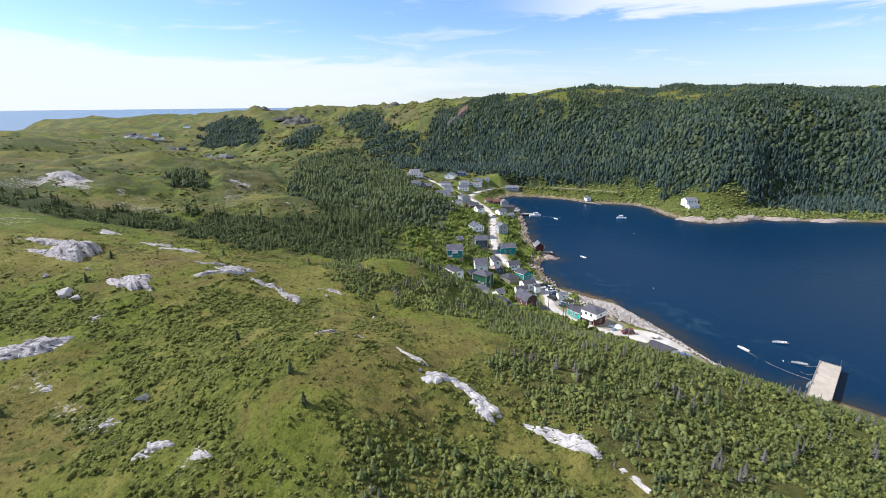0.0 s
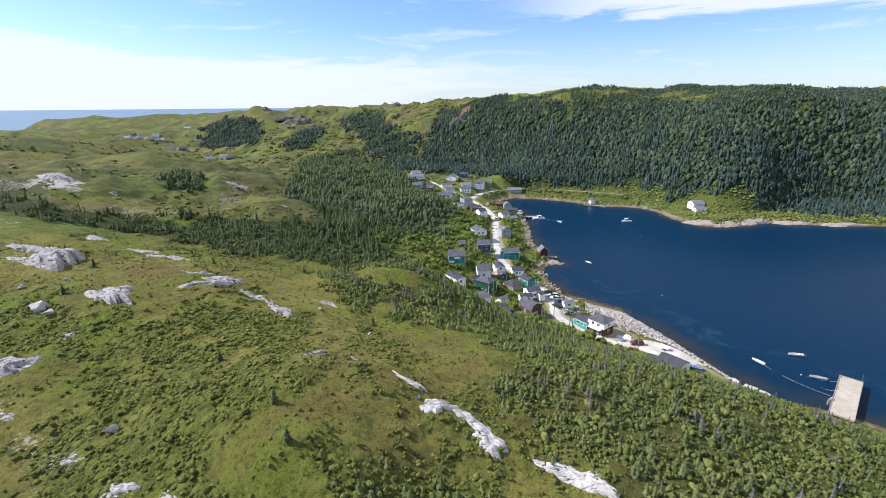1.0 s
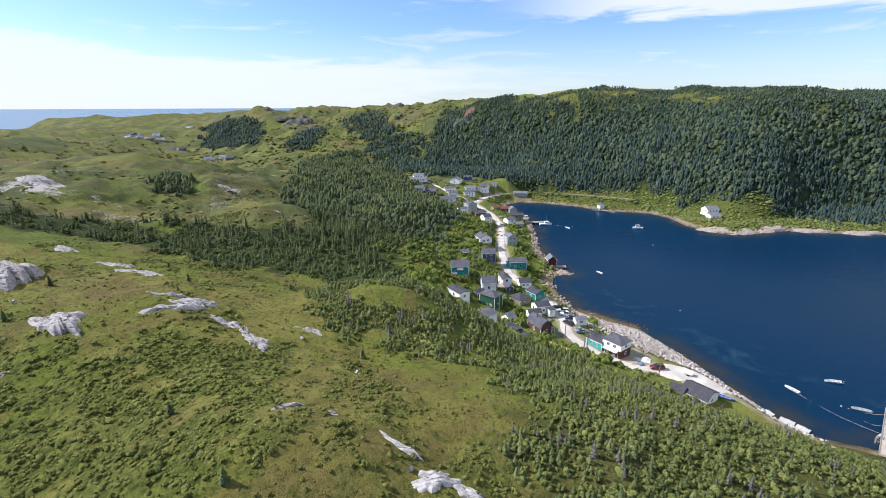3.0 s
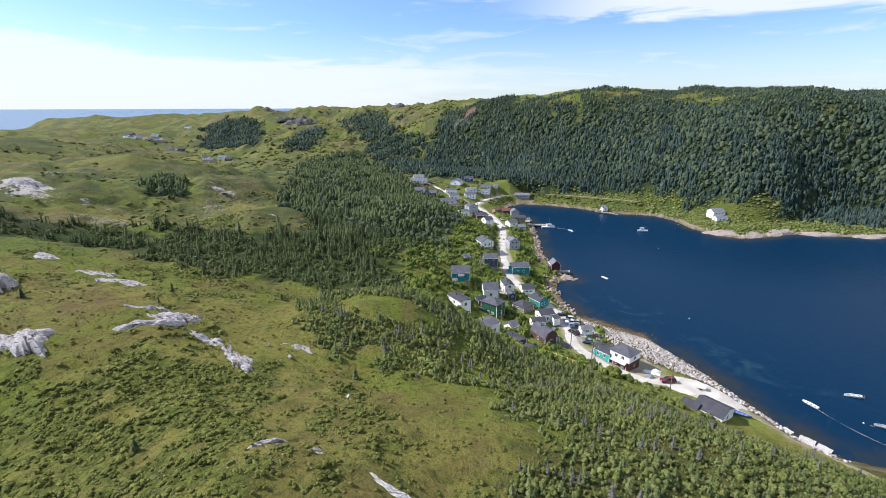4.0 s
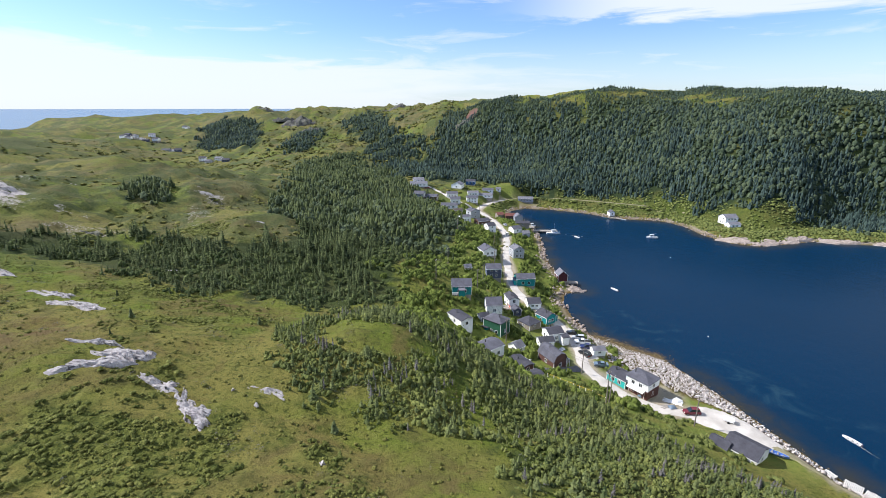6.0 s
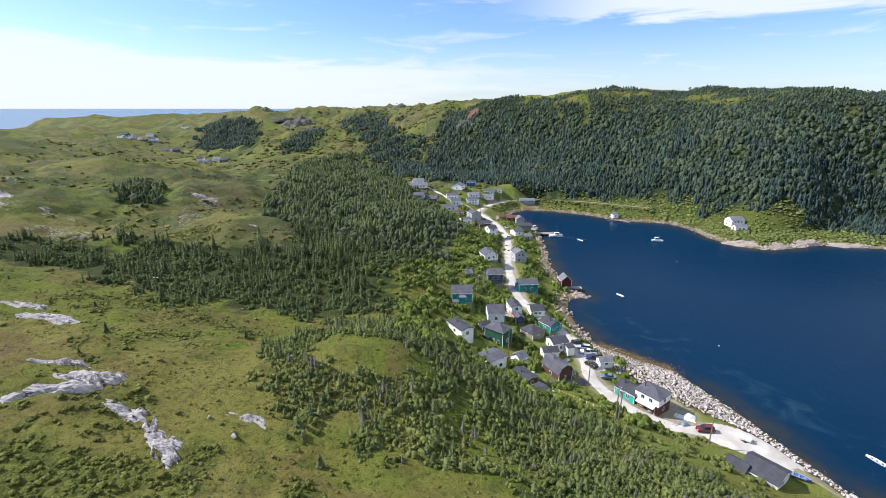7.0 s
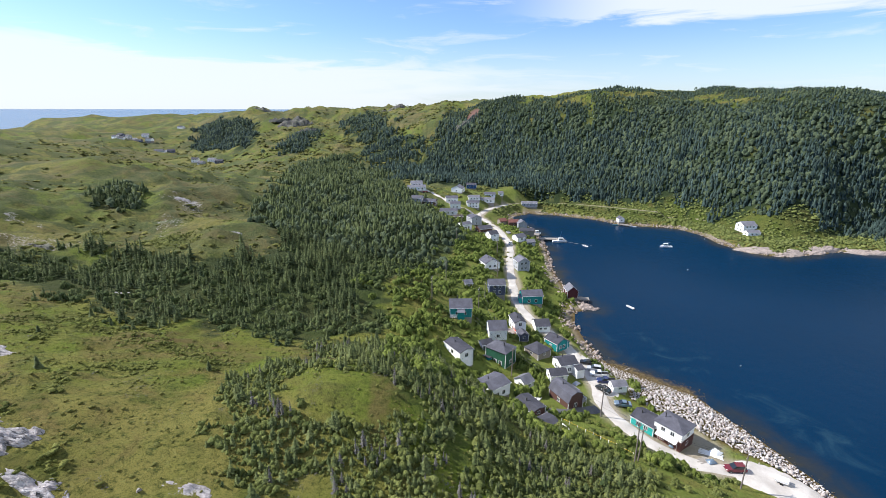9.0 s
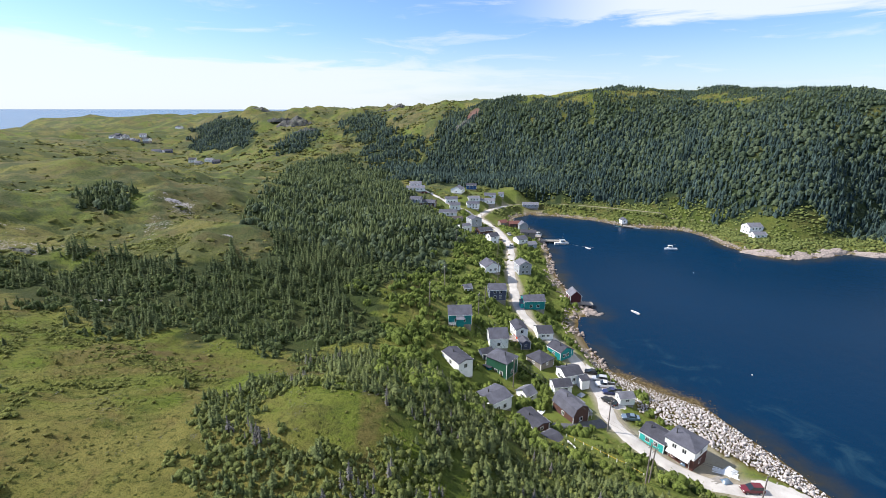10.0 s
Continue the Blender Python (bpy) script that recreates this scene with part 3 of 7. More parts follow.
def star_shape(rng, layers, points):
    """A far-off spruce: stacked ragged skirts."""
    v, f = [], []
    for k in range(layers):
        base, top = 0.05 + 0.8 * k / layers, 0.45 + 0.55 * (k + 1) / layers
        r = 0.26 * (1 - base) + 0.02
        i = len(v)
        v.append((0, 0, top))
        for p in range(points):
            a = 6.283 * p / points + k
            q = r * (rng.uniform(0.85, 1.2) if p % 2 else rng.uniform(0.45, 0.65))
            v.append((q * math.cos(a), q * math.sin(a), base + rng.uniform(-0.03, 0.03)))
        f += [(i, i + 1 + p, i + 1 + (p + 1) % points) for p in range(points)]
    return np.array(v), np.array(f)


def crown_shape(rng, points=8):
    """A far-off leafy tree one metre high: a ragged dome of uneven clumps with a few sprays standing out."""
    v, f = [], []
    for k, (z, r) in enumerate(((0.05, 0.46), (0.6, 0.42))):
        for p in range(points):
            a = 6.283 * (p + 0.5 * k + rng.uniform(-0.3, 0.3)) / points
            q = r * rng.uniform(0.62, 1.18)
            v.append((q * math.cos(a), q * math.sin(a), z + rng.uniform(-0.12, 0.12)))
    v.append((rng.uniform(-0.1, 0.1), rng.uniform(-0.1, 0.1), 1.0))
    for p in range(points):
        j = (p + 1) % points
        f += [(p, j, j + points), (p, j + points, p + points)]
    f += [(points + p, points + (p + 1) % points, 2 * points) for p in range(points)]
    for _ in range(5):
        a, z = rng.uniform(0, 6.283), rng.uniform(0.3, 0.85)
        c = np.array([0.42 * math.cos(a) * (1.1 - 0.5 * z), 0.42 * math.sin(a) * (1.1 - 0.5 * z), z])
        d = rng.normal(0, 0.13, (3, 3))
        i = len(v)
        v += [tuple(c + d[0]), tuple(c + d[1]), tuple(c + d[2])]
        f.append((i, i + 1, i + 2))
    return np.array(v), np.array(f)


def bush_shape(rng, leaves, size, tall=1.0):
    """A bush one metre wide: many small sprays of leaves on an uneven dome."""
    v, f = [], []
    lumps = [(rng.uniform(-0.24, 0.24), rng.uniform(-0.24, 0.24), rng.uniform(0.7, 1.0)) for _ in range(4)]
    for _ in range(leaves):
        lx, ly, lh = lumps[rng.integers(4)]
        a, e = rng.uniform(0, 6.283), math.asin(rng.uniform(-0.1, 1))
        n = np.array([math.cos(a) * math.cos(e), math.sin(a) * math.cos(e), math.sin(e)])
        c = np.array([lx, ly, 0.12 * tall]) + n * np.array([0.3, 0.3, 0.42 * tall * lh]) * rng.uniform(0.8, 1.08)
        n = n + rng.normal(0, 0.45, 3)
        n /= np.linalg.norm(n)
        u = np.cross(n, rng.normal(0, 1, 3))
        u /= np.linalg.norm(u)
        w = np.cross(n, u)
        s = size * rng.uniform(0.7, 1.3)
        i = len(v)
        v += [c - u * s, c - w * s * 0.7, c + u * s, c + w * s * 0.7]
        f += [(i, i + 1, i + 2), (i, i + 2, i + 3)]
    return np.array(v), np.array(f)


def clump_shape(rng, lumps, points, sprays, tall=1.0):
    """A bush one metre wide: uneven leafy clumps pressed together, with small sprays standing out."""
    v, f = [], []
    heads = []
    for k in range(lumps):
        a, d = 6.283 * (k + rng.uniform(-0.3, 0.3)) / lumps, 0.0 if lumps == 1 else rng.uniform(0.14, 0.30)
        cx, cy, r, h = d * math.cos(a), d * math.sin(a), rng.uniform(0.24, 0.36) * (1.45 if lumps == 1 else 1.0), tall * rng.uniform(0.6, 1.0)
        heads.append((cx, cy, r, h))
        i = len(v)
        for z, q in ((0.0, 0.92), (0.58, 0.86)):
            for p in range(points):
                b = 6.283 * (p + rng.uniform(-0.3, 0.3)) / points
                w = r * q * rng.uniform(0.5, 1.4)
                v.append((cx + w * math.cos(b), cy + w * math.sin(b), h * (z + rng.uniform(-0.2, 0.24))))
        v.append((cx + rng.uniform(-0.06, 0.06), cy + rng.uniform(-0.06, 0.06), h))
        for p in range(points):
            q = (p + 1) % points
            f += [(i + p, i + q, i + points + q), (i + p, i + points + q, i + points + p), (i + points + p, i + points + q, i + 2 * points)]
    for _ in range(sprays):
        cx, cy, r, h = heads[rng.integers(len(heads))]
        a, e = rng.uniform(0, 6.283), rng.uniform(0.1, 1.4)
        c = np.array([cx + r * math.cos(a) * math.cos(e), cy + r * math.sin(a) * math.cos(e), h * (0.35 + 0.68 * math.sin(e))])
        d = rng.normal(0, 0.055, (3, 3))
        i = len(v)
        v += [tuple(c + d[0]), tuple(c + d[1]), tuple(c + d[2])]
        f.append((i, i + 1, i + 2))
    return np.array(v), np.array(f)


def mesh_of(name, v, tris, tint, material):
    me = bpy.data.meshes.new(name)
    me.vertices.add(len(v))
    me.vertices.foreach_set("co", np.ascontiguousarray(v, dtype=np.float32).ravel())
    me.loops.add(len(tris) * 3)
    me.loops.foreach_set("vertex_index", np.ascontiguousarray(tris, dtype=np.int32).ravel())
    me.polygons.add(len(tris))
    me.polygons.foreach_set("loop_start", np.arange(0, len(tris) * 3, 3, dtype=np.int32))
    me.polygons.foreach_set("loop_total", np.full(len(tris), 3, dtype=np.int32))
    me.update(calc_edges=True)
    me.materials.append(material)
    set_attr(me, "tint", tint)
    return me


def strewn(name, label, shapes, x, y, size, wide, tint, material, rng, sink=0.05):
    """ONE object that holds a growth too dense to count."""
    z = height(x, y) - sink * size
    turn, pick = rng.uniform(0, 6.283, len(x)), rng.integers(len(shapes), size=len(x))
    vs, fs, ts, n = [], [], [], 0
    for k, (sv, sf) in enumerate(shapes):
        m = pick == k
        c, s = np.cos(turn[m])[:, None], np.sin(turn[m])[:, None]
        w = (size[m] * wide[m])[:, None]
        px = (sv[:, 0] * c - sv[:, 1] * s) * w + x[m][:, None]
        py = (sv[:, 0] * s + sv[:, 1] * c) * w + y[m][:, None]
        pz = sv[:, 2] * size[m][:, None] + z[m][:, None]
        count = int(m.sum())
        vs.append(np.stack([px, py, pz], -1).reshape(-1, 3))
        fs.append((sf[None] + (np.arange(count) * len(sv))[:, None, None] + n).reshape(-1, 3))
        ts.append(np.repeat(tint[m], len(sv)))
        n += count * len(sv)
    me = mesh_of(name, np.concatenate(vs), np.concatenate(fs), np.concatenate(ts), material)
    return tagged(new(name, me), label, "vegetation", kind="stuff")


def spread(rng, box, gap, keep):
    """Jittered places in a box, kept by a chance that depends on the place."""
    x0, y0, x1, y1 = box
    gx, gy = np.meshgrid(np.arange(x0, x1, gap), np.arange(y0, y1, gap))
    x = (gx + rng.uniform(-0.55, 0.55, gx.shape) * gap).ravel()
    y = (gy + rng.uniform(-0.55, 0.55, gy.shape) * gap).ravel()
    m = rng.uniform(0, 1, len(x)) < keep(x, y)
    return x[m], y[m]


# ground kept clear of trees: the houses' plots and yards
PLOTS = [(7, 183, 7), (16, 172, 6), (20, 192, 6), (20, 203, 6), (26, 184, 5), (25, 166, 5), (27, 159, 4), (35, 176, 8), (38, 192, 7), (32, 199, 6),
         (41, 208, 6), (38, 220, 6), (28, 214, 6), (38, 242, 7), (8, 211, 7), (37, 274, 7), (24, 244, 7), (24, 268, 7), (57, 165, 9), (71, 137, 9),
         (80, 146, 8), (-20, 433, 12), (-16, 394, 12), (8, 418, 9), (10, 404, 9), (4, 372, 11), (24, 417, 9), (25, 431, 9), (36, 433, 11), (38, 443, 9), (12, 446, 10), (24, 458, 9), (48, 448, 7), (70, 442, 11), (15, 333, 9), (22, 352, 9), (48, 186, 12), (36, 160, 8), (206, 372, 12), (40, 340, 16), (52, 300, 6), (30, 385, 18), (66, 250, 8), (96, 120, 6)]


def open_ground(x, y):
    clear = np.ones(len(x))
    for px, py, r in PLOTS:
        clear *= np.hypot(x - px, y - py) > 0.85 * r
    r, _, _ = along(ROAD, x, y)
    return clear * (r > 3.6) * (shore(x, y) > 4 + 5 * (y < 212))


def soft_in(poly, x, y, fuzz, seed):
    """In an outline with a ragged edge."""
    return inside(poly, x + fuzz * waves(x, y, fuzz * 3, seed), y + fuzz * waves(x, y, fuzz * 3, seed + 1))


def woods():
    rng = np.random.default_rng(7)
    mid = [spruce_shape(rng, 6, 6, 5) for _ in range(5)]
    spire = [star_shape(rng, 2, 7) for _ in range(8)]
    bushes = [clump_shape(rng, 4, 5, 14) for _ in range(6)]
    fine_bushes = [clump_shape(rng, 5, 6, 30) for _ in range(5)]
    loose = [clump_shape(rng, 2, 5, 6) for _ in range(12)]
    puff = [clump_shape(rng, 2, 6, 10) for _ in range(6)]
    low = [clump_shape(rng, 1, 6, 4, 0.8) for _ in range(6)]
    sprig = [clump_shape(rng, 1, 5, 3, 0.8) for _ in range(6)]
    clump = [clump_shape(rng, 2, 5, 5, 0.75) for _ in range(10)]
    crown = [crown_shape(rng, 7) for _ in range(8)]
    twigs = [bush_shape(rng, 20, 0.055, 0.9) for _ in range(4)]
    snags = [spruce_shape(rng, 6, 4, 4) for _ in range(4)]

    def tint_of(x, y, seed):
        return np.clip(0.45 + 0.22 * waves(x, y, 30, seed) + 0.18 * waves(x, y, 9, seed + 300) + rng.normal(0, 0.22, len(x)), 0, 1)

    # near spruces on the brink above the village and the quay
    def brink(x, y):
        a = soft_in(WOOD_BRINK, x, y, 3, 61) | ((soft_in(WOOD_KNOLL, x, y, 3, 62) | soft_in(WOOD_BELT, x, y, 2, 163)) & ~soft_in(GLADE, x, y, 2, 63))
        b = soft_in(WOOD_QUAY, x, y, 4, 64) | soft_in(WOOD_NOOK, x, y, 3, 164)
        return (0.9 * a + 0.8 * b).clip(0, 0.92) * step(-1.0, -0.3, waves(x, y, 17, 65)) * open_ground(x, y)
    def firs(x, y):
        stand = step(-0.35, 0.35, waves(x, y, 16, 165) + 0.5 * waves(x, y, 6, 166)) + 0.8 * soft_in(WOOD_BELT, x, y, 2, 163) + 0.5 * step(104, 116, y)
        return brink(x, y) * np.clip(0.42 + stand, 0, 1)
    x, y = spread(rng, (-35, 20, 135, 182), 1.4, firs)
    belt = soft_in(WOOD_BELT, x, y, 2, 163)
    size = (1.0 + 2.7 * rng.beta(1.5, 2.0, len(x))) * (0.9 + 0.25 * waves(x, y, 22, 66)) * (0.8 + 0.3 * belt - 0.2 * step(40, 70, x))
    strewn("spruce_thicket", "dense thicket of short green spruces and firs", mid, x, y, size, rng.uniform(0.9, 1.4, len(x)), tint_of(x, y, 67), M_FIR, rng)
    x, y = spread(rng, (-35, 20, 135, 182), 0.84, lambda x, y: 0.97 * brink(x, y) / 0.9)
    size = (0.35 + 0.95 * rng.beta(1.2, 2.4, len(x))) * (0.95 + 0.3 * waves(x, y, 12, 167)) * (1 + 0.12 * inside(WOOD_KNOLL, x, y))
    strewn("alder_thicket", "green alder bushes filling the gaps between spruces", loose, x, y, size, rng.uniform(1.1, 1.9, len(x)), np.clip(tint_of(x, y, 68) + 0.2 * waves(x, y, 7, 168), 0, 1), M_BUSH, rng)

    x, y = spread(rng, (-35, 20, 135, 182), 1.5, lambda x, y: brink(x, y) * step(0.4, 0.8, waves(x, y, 15, 203)))
    strewn("dead_spruces", "grey dead spruces standing in the thicket", snags, x, y, rng.uniform(1.4, 3.2, len(x)), rng.uniform(0.5, 0.85, len(x)), rng.uniform(0, 0.35, len(x)), M_GREY_WOOD, rng)

    # the wooded slope behind the village
    def slope(x, y):
        a = soft_in(WOOD_SLOPE, x, y, 11, 71) | (soft_in(WOOD_BAND, x, y, 4, 72) & (waves(x, y, 18, 172) > -0.1)) | soft_in(WOOD_COPSE, x, y, 4, 173) | soft_in(WOOD_SADDLE, x, y, 9, 174)
        return 0.97 * a * step(-0.9, -0.35, waves(x, y, 24, 74) + 0.6 * waves(x, y, 9, 274)) * open_ground(x, y)
    def stand(x, y):
        return slope(x, y) * (1 - 0.82 * inside(WOOD_ALDER, x, y)) * (0.65 + 0.35 * step(-0.5, 0.2, waves(x, y, 21, 275) + 0.4 * waves(x, y, 7, 276)))
    x, y = spread(rng, (-200, 160, 25, 262), 1.75, stand)
    size = (2.2 + 5.0 * rng.beta(1.6, 2.2, len(x))) * (0.9 + 0.25 * waves(x, y, 35, 75)) * (0.62 + 0.38 * step(175, 225, y))
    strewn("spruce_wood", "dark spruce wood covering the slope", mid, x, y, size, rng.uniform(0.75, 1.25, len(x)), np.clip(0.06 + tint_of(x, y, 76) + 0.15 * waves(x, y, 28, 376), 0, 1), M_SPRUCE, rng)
    x, y = spread(rng, (-230, 262, 25, 640), 2.1, stand)
    size = (2.6 + 5.2 * rng.beta(1.5, 2.2, len(x))) * (0.9 + 0.25 * waves(x, y, 35, 75))
    strewn("upper_spruce_wood", "dark spruce wood on the upper slope", spire, x, y, size, rng.uniform(0.75, 1.25, len(x)), np.clip(-0.02 + tint_of(x, y, 178) + 0.15 * waves(x, y, 34, 378), 0, 1), M_SPRUCE, rng)
    x, y = spread(rng, (-200, 160, 25, 262), 1.9, lambda x, y: 0.92 * slope(x, y) * (0.35 + 0.65 * np.maximum(inside(WOOD_ALDER, x, y), step(0.4, -0.3, waves(x, y, 21, 275)))))
    strewn("slope_willows", "leafy green willows and alders among the slope's spruces", puff, x, y, rng.uniform(0.7, 1.9, len(x)), rng.uniform(1.1, 1.8, len(x)), np.clip(0.6 * tint_of(x, y, 177) + 0.15 * waves(x, y, 15, 377), 0, 1), M_WILLOW, rng)
    x, y = spread(rng, (-230, 255, 25, 640), 2.7, lambda x, y: 0.95 * slope(x, y))
    strewn("slope_undergrowth", "low grey-green leafy trees under the upper spruces", crown, x, y, rng.uniform(1.6, 3.6, len(x)), rng.uniform(0.9, 1.4, len(x)), np.clip(0.1 + 0.85 * tint_of(x, y, 179), 0, 1), M_BIRCH, rng)
    def alder(x, y):
        a = soft_in(WOOD_ALDER, x, y, 5, 77) * 0.4 * step(-0.2, 0.5, waves(x, y, 19, 277)) + ((x > -10 - 0.06 * (y - 150)) & (x < 62) & (y > 150) & (y < 400) & (shore(x, y) > 6))
        return 0.85 * np.clip(a, 0, 1) * step(-0.45, 0.15, waves(x, y, 14, 78)) * open_ground(x, y) * (1 - 0.9 * (inside(WOOD_SLOPE, x, y) & (y > 225)))
    x, y = spread(rng, (-30, 150, 62, 400), 1.85, alder)
    size = 0.9 + 2.6 * rng.beta(1.3, 2.0, len(x))
    strewn("alder_scrub", "leafy green alder scrub on the village slope", bushes, x, y, size, rng.uniform(1.0, 1.5, len(x)), np.clip(tint_of(x, y, 79) + 0.3 * waves(x, y, 16, 279), 0, 1), M_ALDER, rng)

    # the bank between the brink and the road
    def bank(x, y):
        r, _, _ = along(ROAD, x, y)
        ok = (r > 3.4) & (np.hypot(x - 57.5, y - 165) > 9) & (np.hypot(x - 35, y - 176) > 7) & (np.hypot(x - 25, y - 164) > 6) & (shore(x, y) > 20) & (y < 171 - 0.1 * x)
        return 0.75 * ok * step(-0.15, 0.35, waves(x, y, 9, 198) + 0.4 * waves(x, y, 22, 298)) * ~inside(WOOD_BRINK, x, y)
    x, y = spread(rng, (24, 128, 88, 172), 1.5, bank)
    strewn("bank_scrub", "leafy green bushes on the bank beside the road", fine_bushes, x, y, 0.5 + 1.5 * rng.beta(1.3, 2.2, len(x)), rng.uniform(1.1, 1.7, len(x)), 0.1 + 0.8 * tint_of(x, y, 199), M_BUSH, rng)

    # the big wooded hill across the cove, and the far woods
    def hill(x, y):
        back = step(1.0, 4.0, height(x, y - 22) - height(x, y)) * step(40, 60, height(x, y)) * (x > -20)
        near = 0.97 * soft_in(WOOD_HILL, x, y, 10, 81) * (1 - 0.93 * hill_glades(x, y)) * (1 - 0.8 * back)
        far = soft_in(WOOD_FAR, x, y, 16, 82) | ((soft_in(WOOD_RIDGE, x, y, 16, 182) | soft_in(WOOD_FOLD, x, y, 16, 183) | soft_in(WOOD_CREST, x, y, 16, 184)) & (waves(x, y, 40, 284) > -0.35))
        return np.maximum(near, 0.9 * far) * (shore(x, y) > 14) * open_ground(x, y) * (np.hypot((x - 36) / 10, (y - 668) / 17) > 0.8)
    def firry(x, y):
        return hill(x, y) * (0.22 + 0.78 * step(-0.45, 0.25, waves(x, y, 62, 187) + 0.45 * waves(x, y, 17, 189) + 0.9 * step(75, 30, height(x, y)) - 0.35))
    x, y = spread(rng, (-480, 330, 600, 980), 2.6, firry)
    size = (3.2 + 6.4 * rng.beta(1.6, 2.4, len(x))) * (0.95 + 0.2 * waves(x, y, 45, 83)) * (0.5 + 0.5 * step(95, 55, height(x, y)))
    tint = np.clip(0.8 * tint_of(x, y, 84) + 0.22 * waves(x, y, 55, 185), 0, 1)
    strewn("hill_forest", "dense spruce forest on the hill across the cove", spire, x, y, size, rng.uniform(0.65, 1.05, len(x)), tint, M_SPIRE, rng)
    x, y = spread(rng, (-480, 330, 600, 980), 3.5, lambda x, y: hill(x, y))
    size = rng.uniform(2.2, 5.0, len(x)) * (0.55 + 0.45 * step(95, 60, height(x, y))) * (0.65 + 0.35 * step(8, 26, height(x, y)))
    strewn("hill_birches", "paler leafy trees among the hill's spruces", crown, x, y, size, rng.uniform(0.9, 1.35, len(x)), np.clip(0.8 * tint_of(x, y, 86) + 0.34 * waves(x, y, 38, 186) - 0.05, 0, 1), M_BIRCH, rng)
    x, y = spread(rng, (-60, 420, 600, 760), 3.2, lambda x, y: 0.5 * hill_glades(x, y) * soft_in(WOOD_HILL, x, y, 10, 81) * (height(x, y - 14) < height(x, y) + 1.5))
    strewn("glade_scrub", "light green scrub in the hill's clearings", low, x, y, rng.uniform(0.8, 2.0, len(x)), rng.uniform(1.1, 1.8, len(x)), 0.4 + 0.6 * tint_of(x, y, 188), M_BUSH, rng)
    def shore_green(x, y):
        d = shore(x, y)
        return 0.9 * (d > 3.5) * (d < 40 - 24 * (x < 66)) * (y > 300) * step(-1.0, -0.3, waves(x, y, 20, 87)) * open_ground(x, y)
    x, y = spread(rng, (30, 310, 480, 470), 1.7, lambda x, y: shore_green(x, y) * ((x > 60) | (y > 412)))
    strewn("shore_scrub", "low green scrub along the far shore", low, x, y, rng.uniform(0.6, 2.0, len(x)), rng.uniform(1.2, 2.2, len(x)), 0.1 + 0.8 * tint_of(x, y, 88), M_BUSH, rng)

    # scattered scrub on the distant heath
    def moor(x, y):
        a = step(0.05, 0.5, waves(x, y, 80, 91) + 0.8 * waves(x, y, 25, 92) + 0.3 * step(480, 640, y) * (x > -260) - 0.7 * waves(x, y, 52, 12, 3) * (y < 500) + 0.8 * np.exp(-np.hypot(x + 535, y - 860) / 40) + 0.8 * np.exp(-np.hypot(x + 435, y - 788) / 25) + 0.8 * np.exp(-np.hypot(x + 325, y - 700) / 25))
        return 0.85 * a * (height(x, y) > 6) * ~inside(WOOD_SLOPE, x, y) * step(1100, 700, np.hypot(x, y))
    x, y = spread(rng, (-640, 180, 40, 1050), 4.0, moor)
    far = step(300, 600, y)
    strewn("moor_scrub", "low olive scrub scattered over the moor", low, x, y, rng.uniform(0.4, 1.1, len(x)) * (1 + 0.9 * far), rng.uniform(2.0, 4.2, len(x)), 0.2 + 0.7 * tint_of(x, y, 93), M_HEATH, rng)

    # knee-high heath on the near hills
    def heath(x, y):
        p = 0.16 + 0.84 * step(0.2, 0.8, waves(x, y, 13, 94) + 0.45 * waves(x, y, 40, 95)) * (1 - 0.5 * inside(MEADOW, x, y))
        return 0.9 * p * (shore(x, y) > 25) * (height(x, y) > 14)
    x, y = spread(rng, (-125, 42, 72, 178), 1.0, heath)
    strewn("heath", "knee-high green and olive heath shrubs", sprig, x, y, 0.15 + 0.4 * rng.beta(1.3, 2.5, len(x)), rng.uniform(1.4, 2.4, len(x)), 0.3 + 0.8 * tint_of(x, y, 96), M_HEATH, rng)
    x, y = spread(rng, (-125, 42, 72, 262), 0.86, lambda x, y: 0.97 * thicket(x, y) * (height(x, y) > 14) * ~inside(WOOD_SLOPE, x, y))
    size = 0.25 + 0.6 * rng.beta(1.3, 2.4, len(x))
    strewn("heath_bushes", "waist-high dark green bushes crowding the hollows", clump, x, y, size, rng.uniform(1.4, 2.6, len(x)), np.clip(tint_of(x, y, 197) + 0.2 * waves(x, y, 6, 198), 0, 1), M_SHRUB, rng)
    def grey(x, y):
        return 0.9 * step(0.62, 0.85, waves(x, y, 19, 97)) * (shore(x, y) > 20) * (height(x, y) > 12)
    x, y = spread(rng, (-100, 42, 85, 185), 0.95, grey)
    strewn("dead_scrub", "bare grey twigs of dead scrub", twigs, x, y, rng.uniform(0.4, 0.9, len(x)), rng.uniform(1.1, 1.8, len(x)), rng.uniform(0, 1, len(x)), M_GREY_WOOD, rng)


woods()


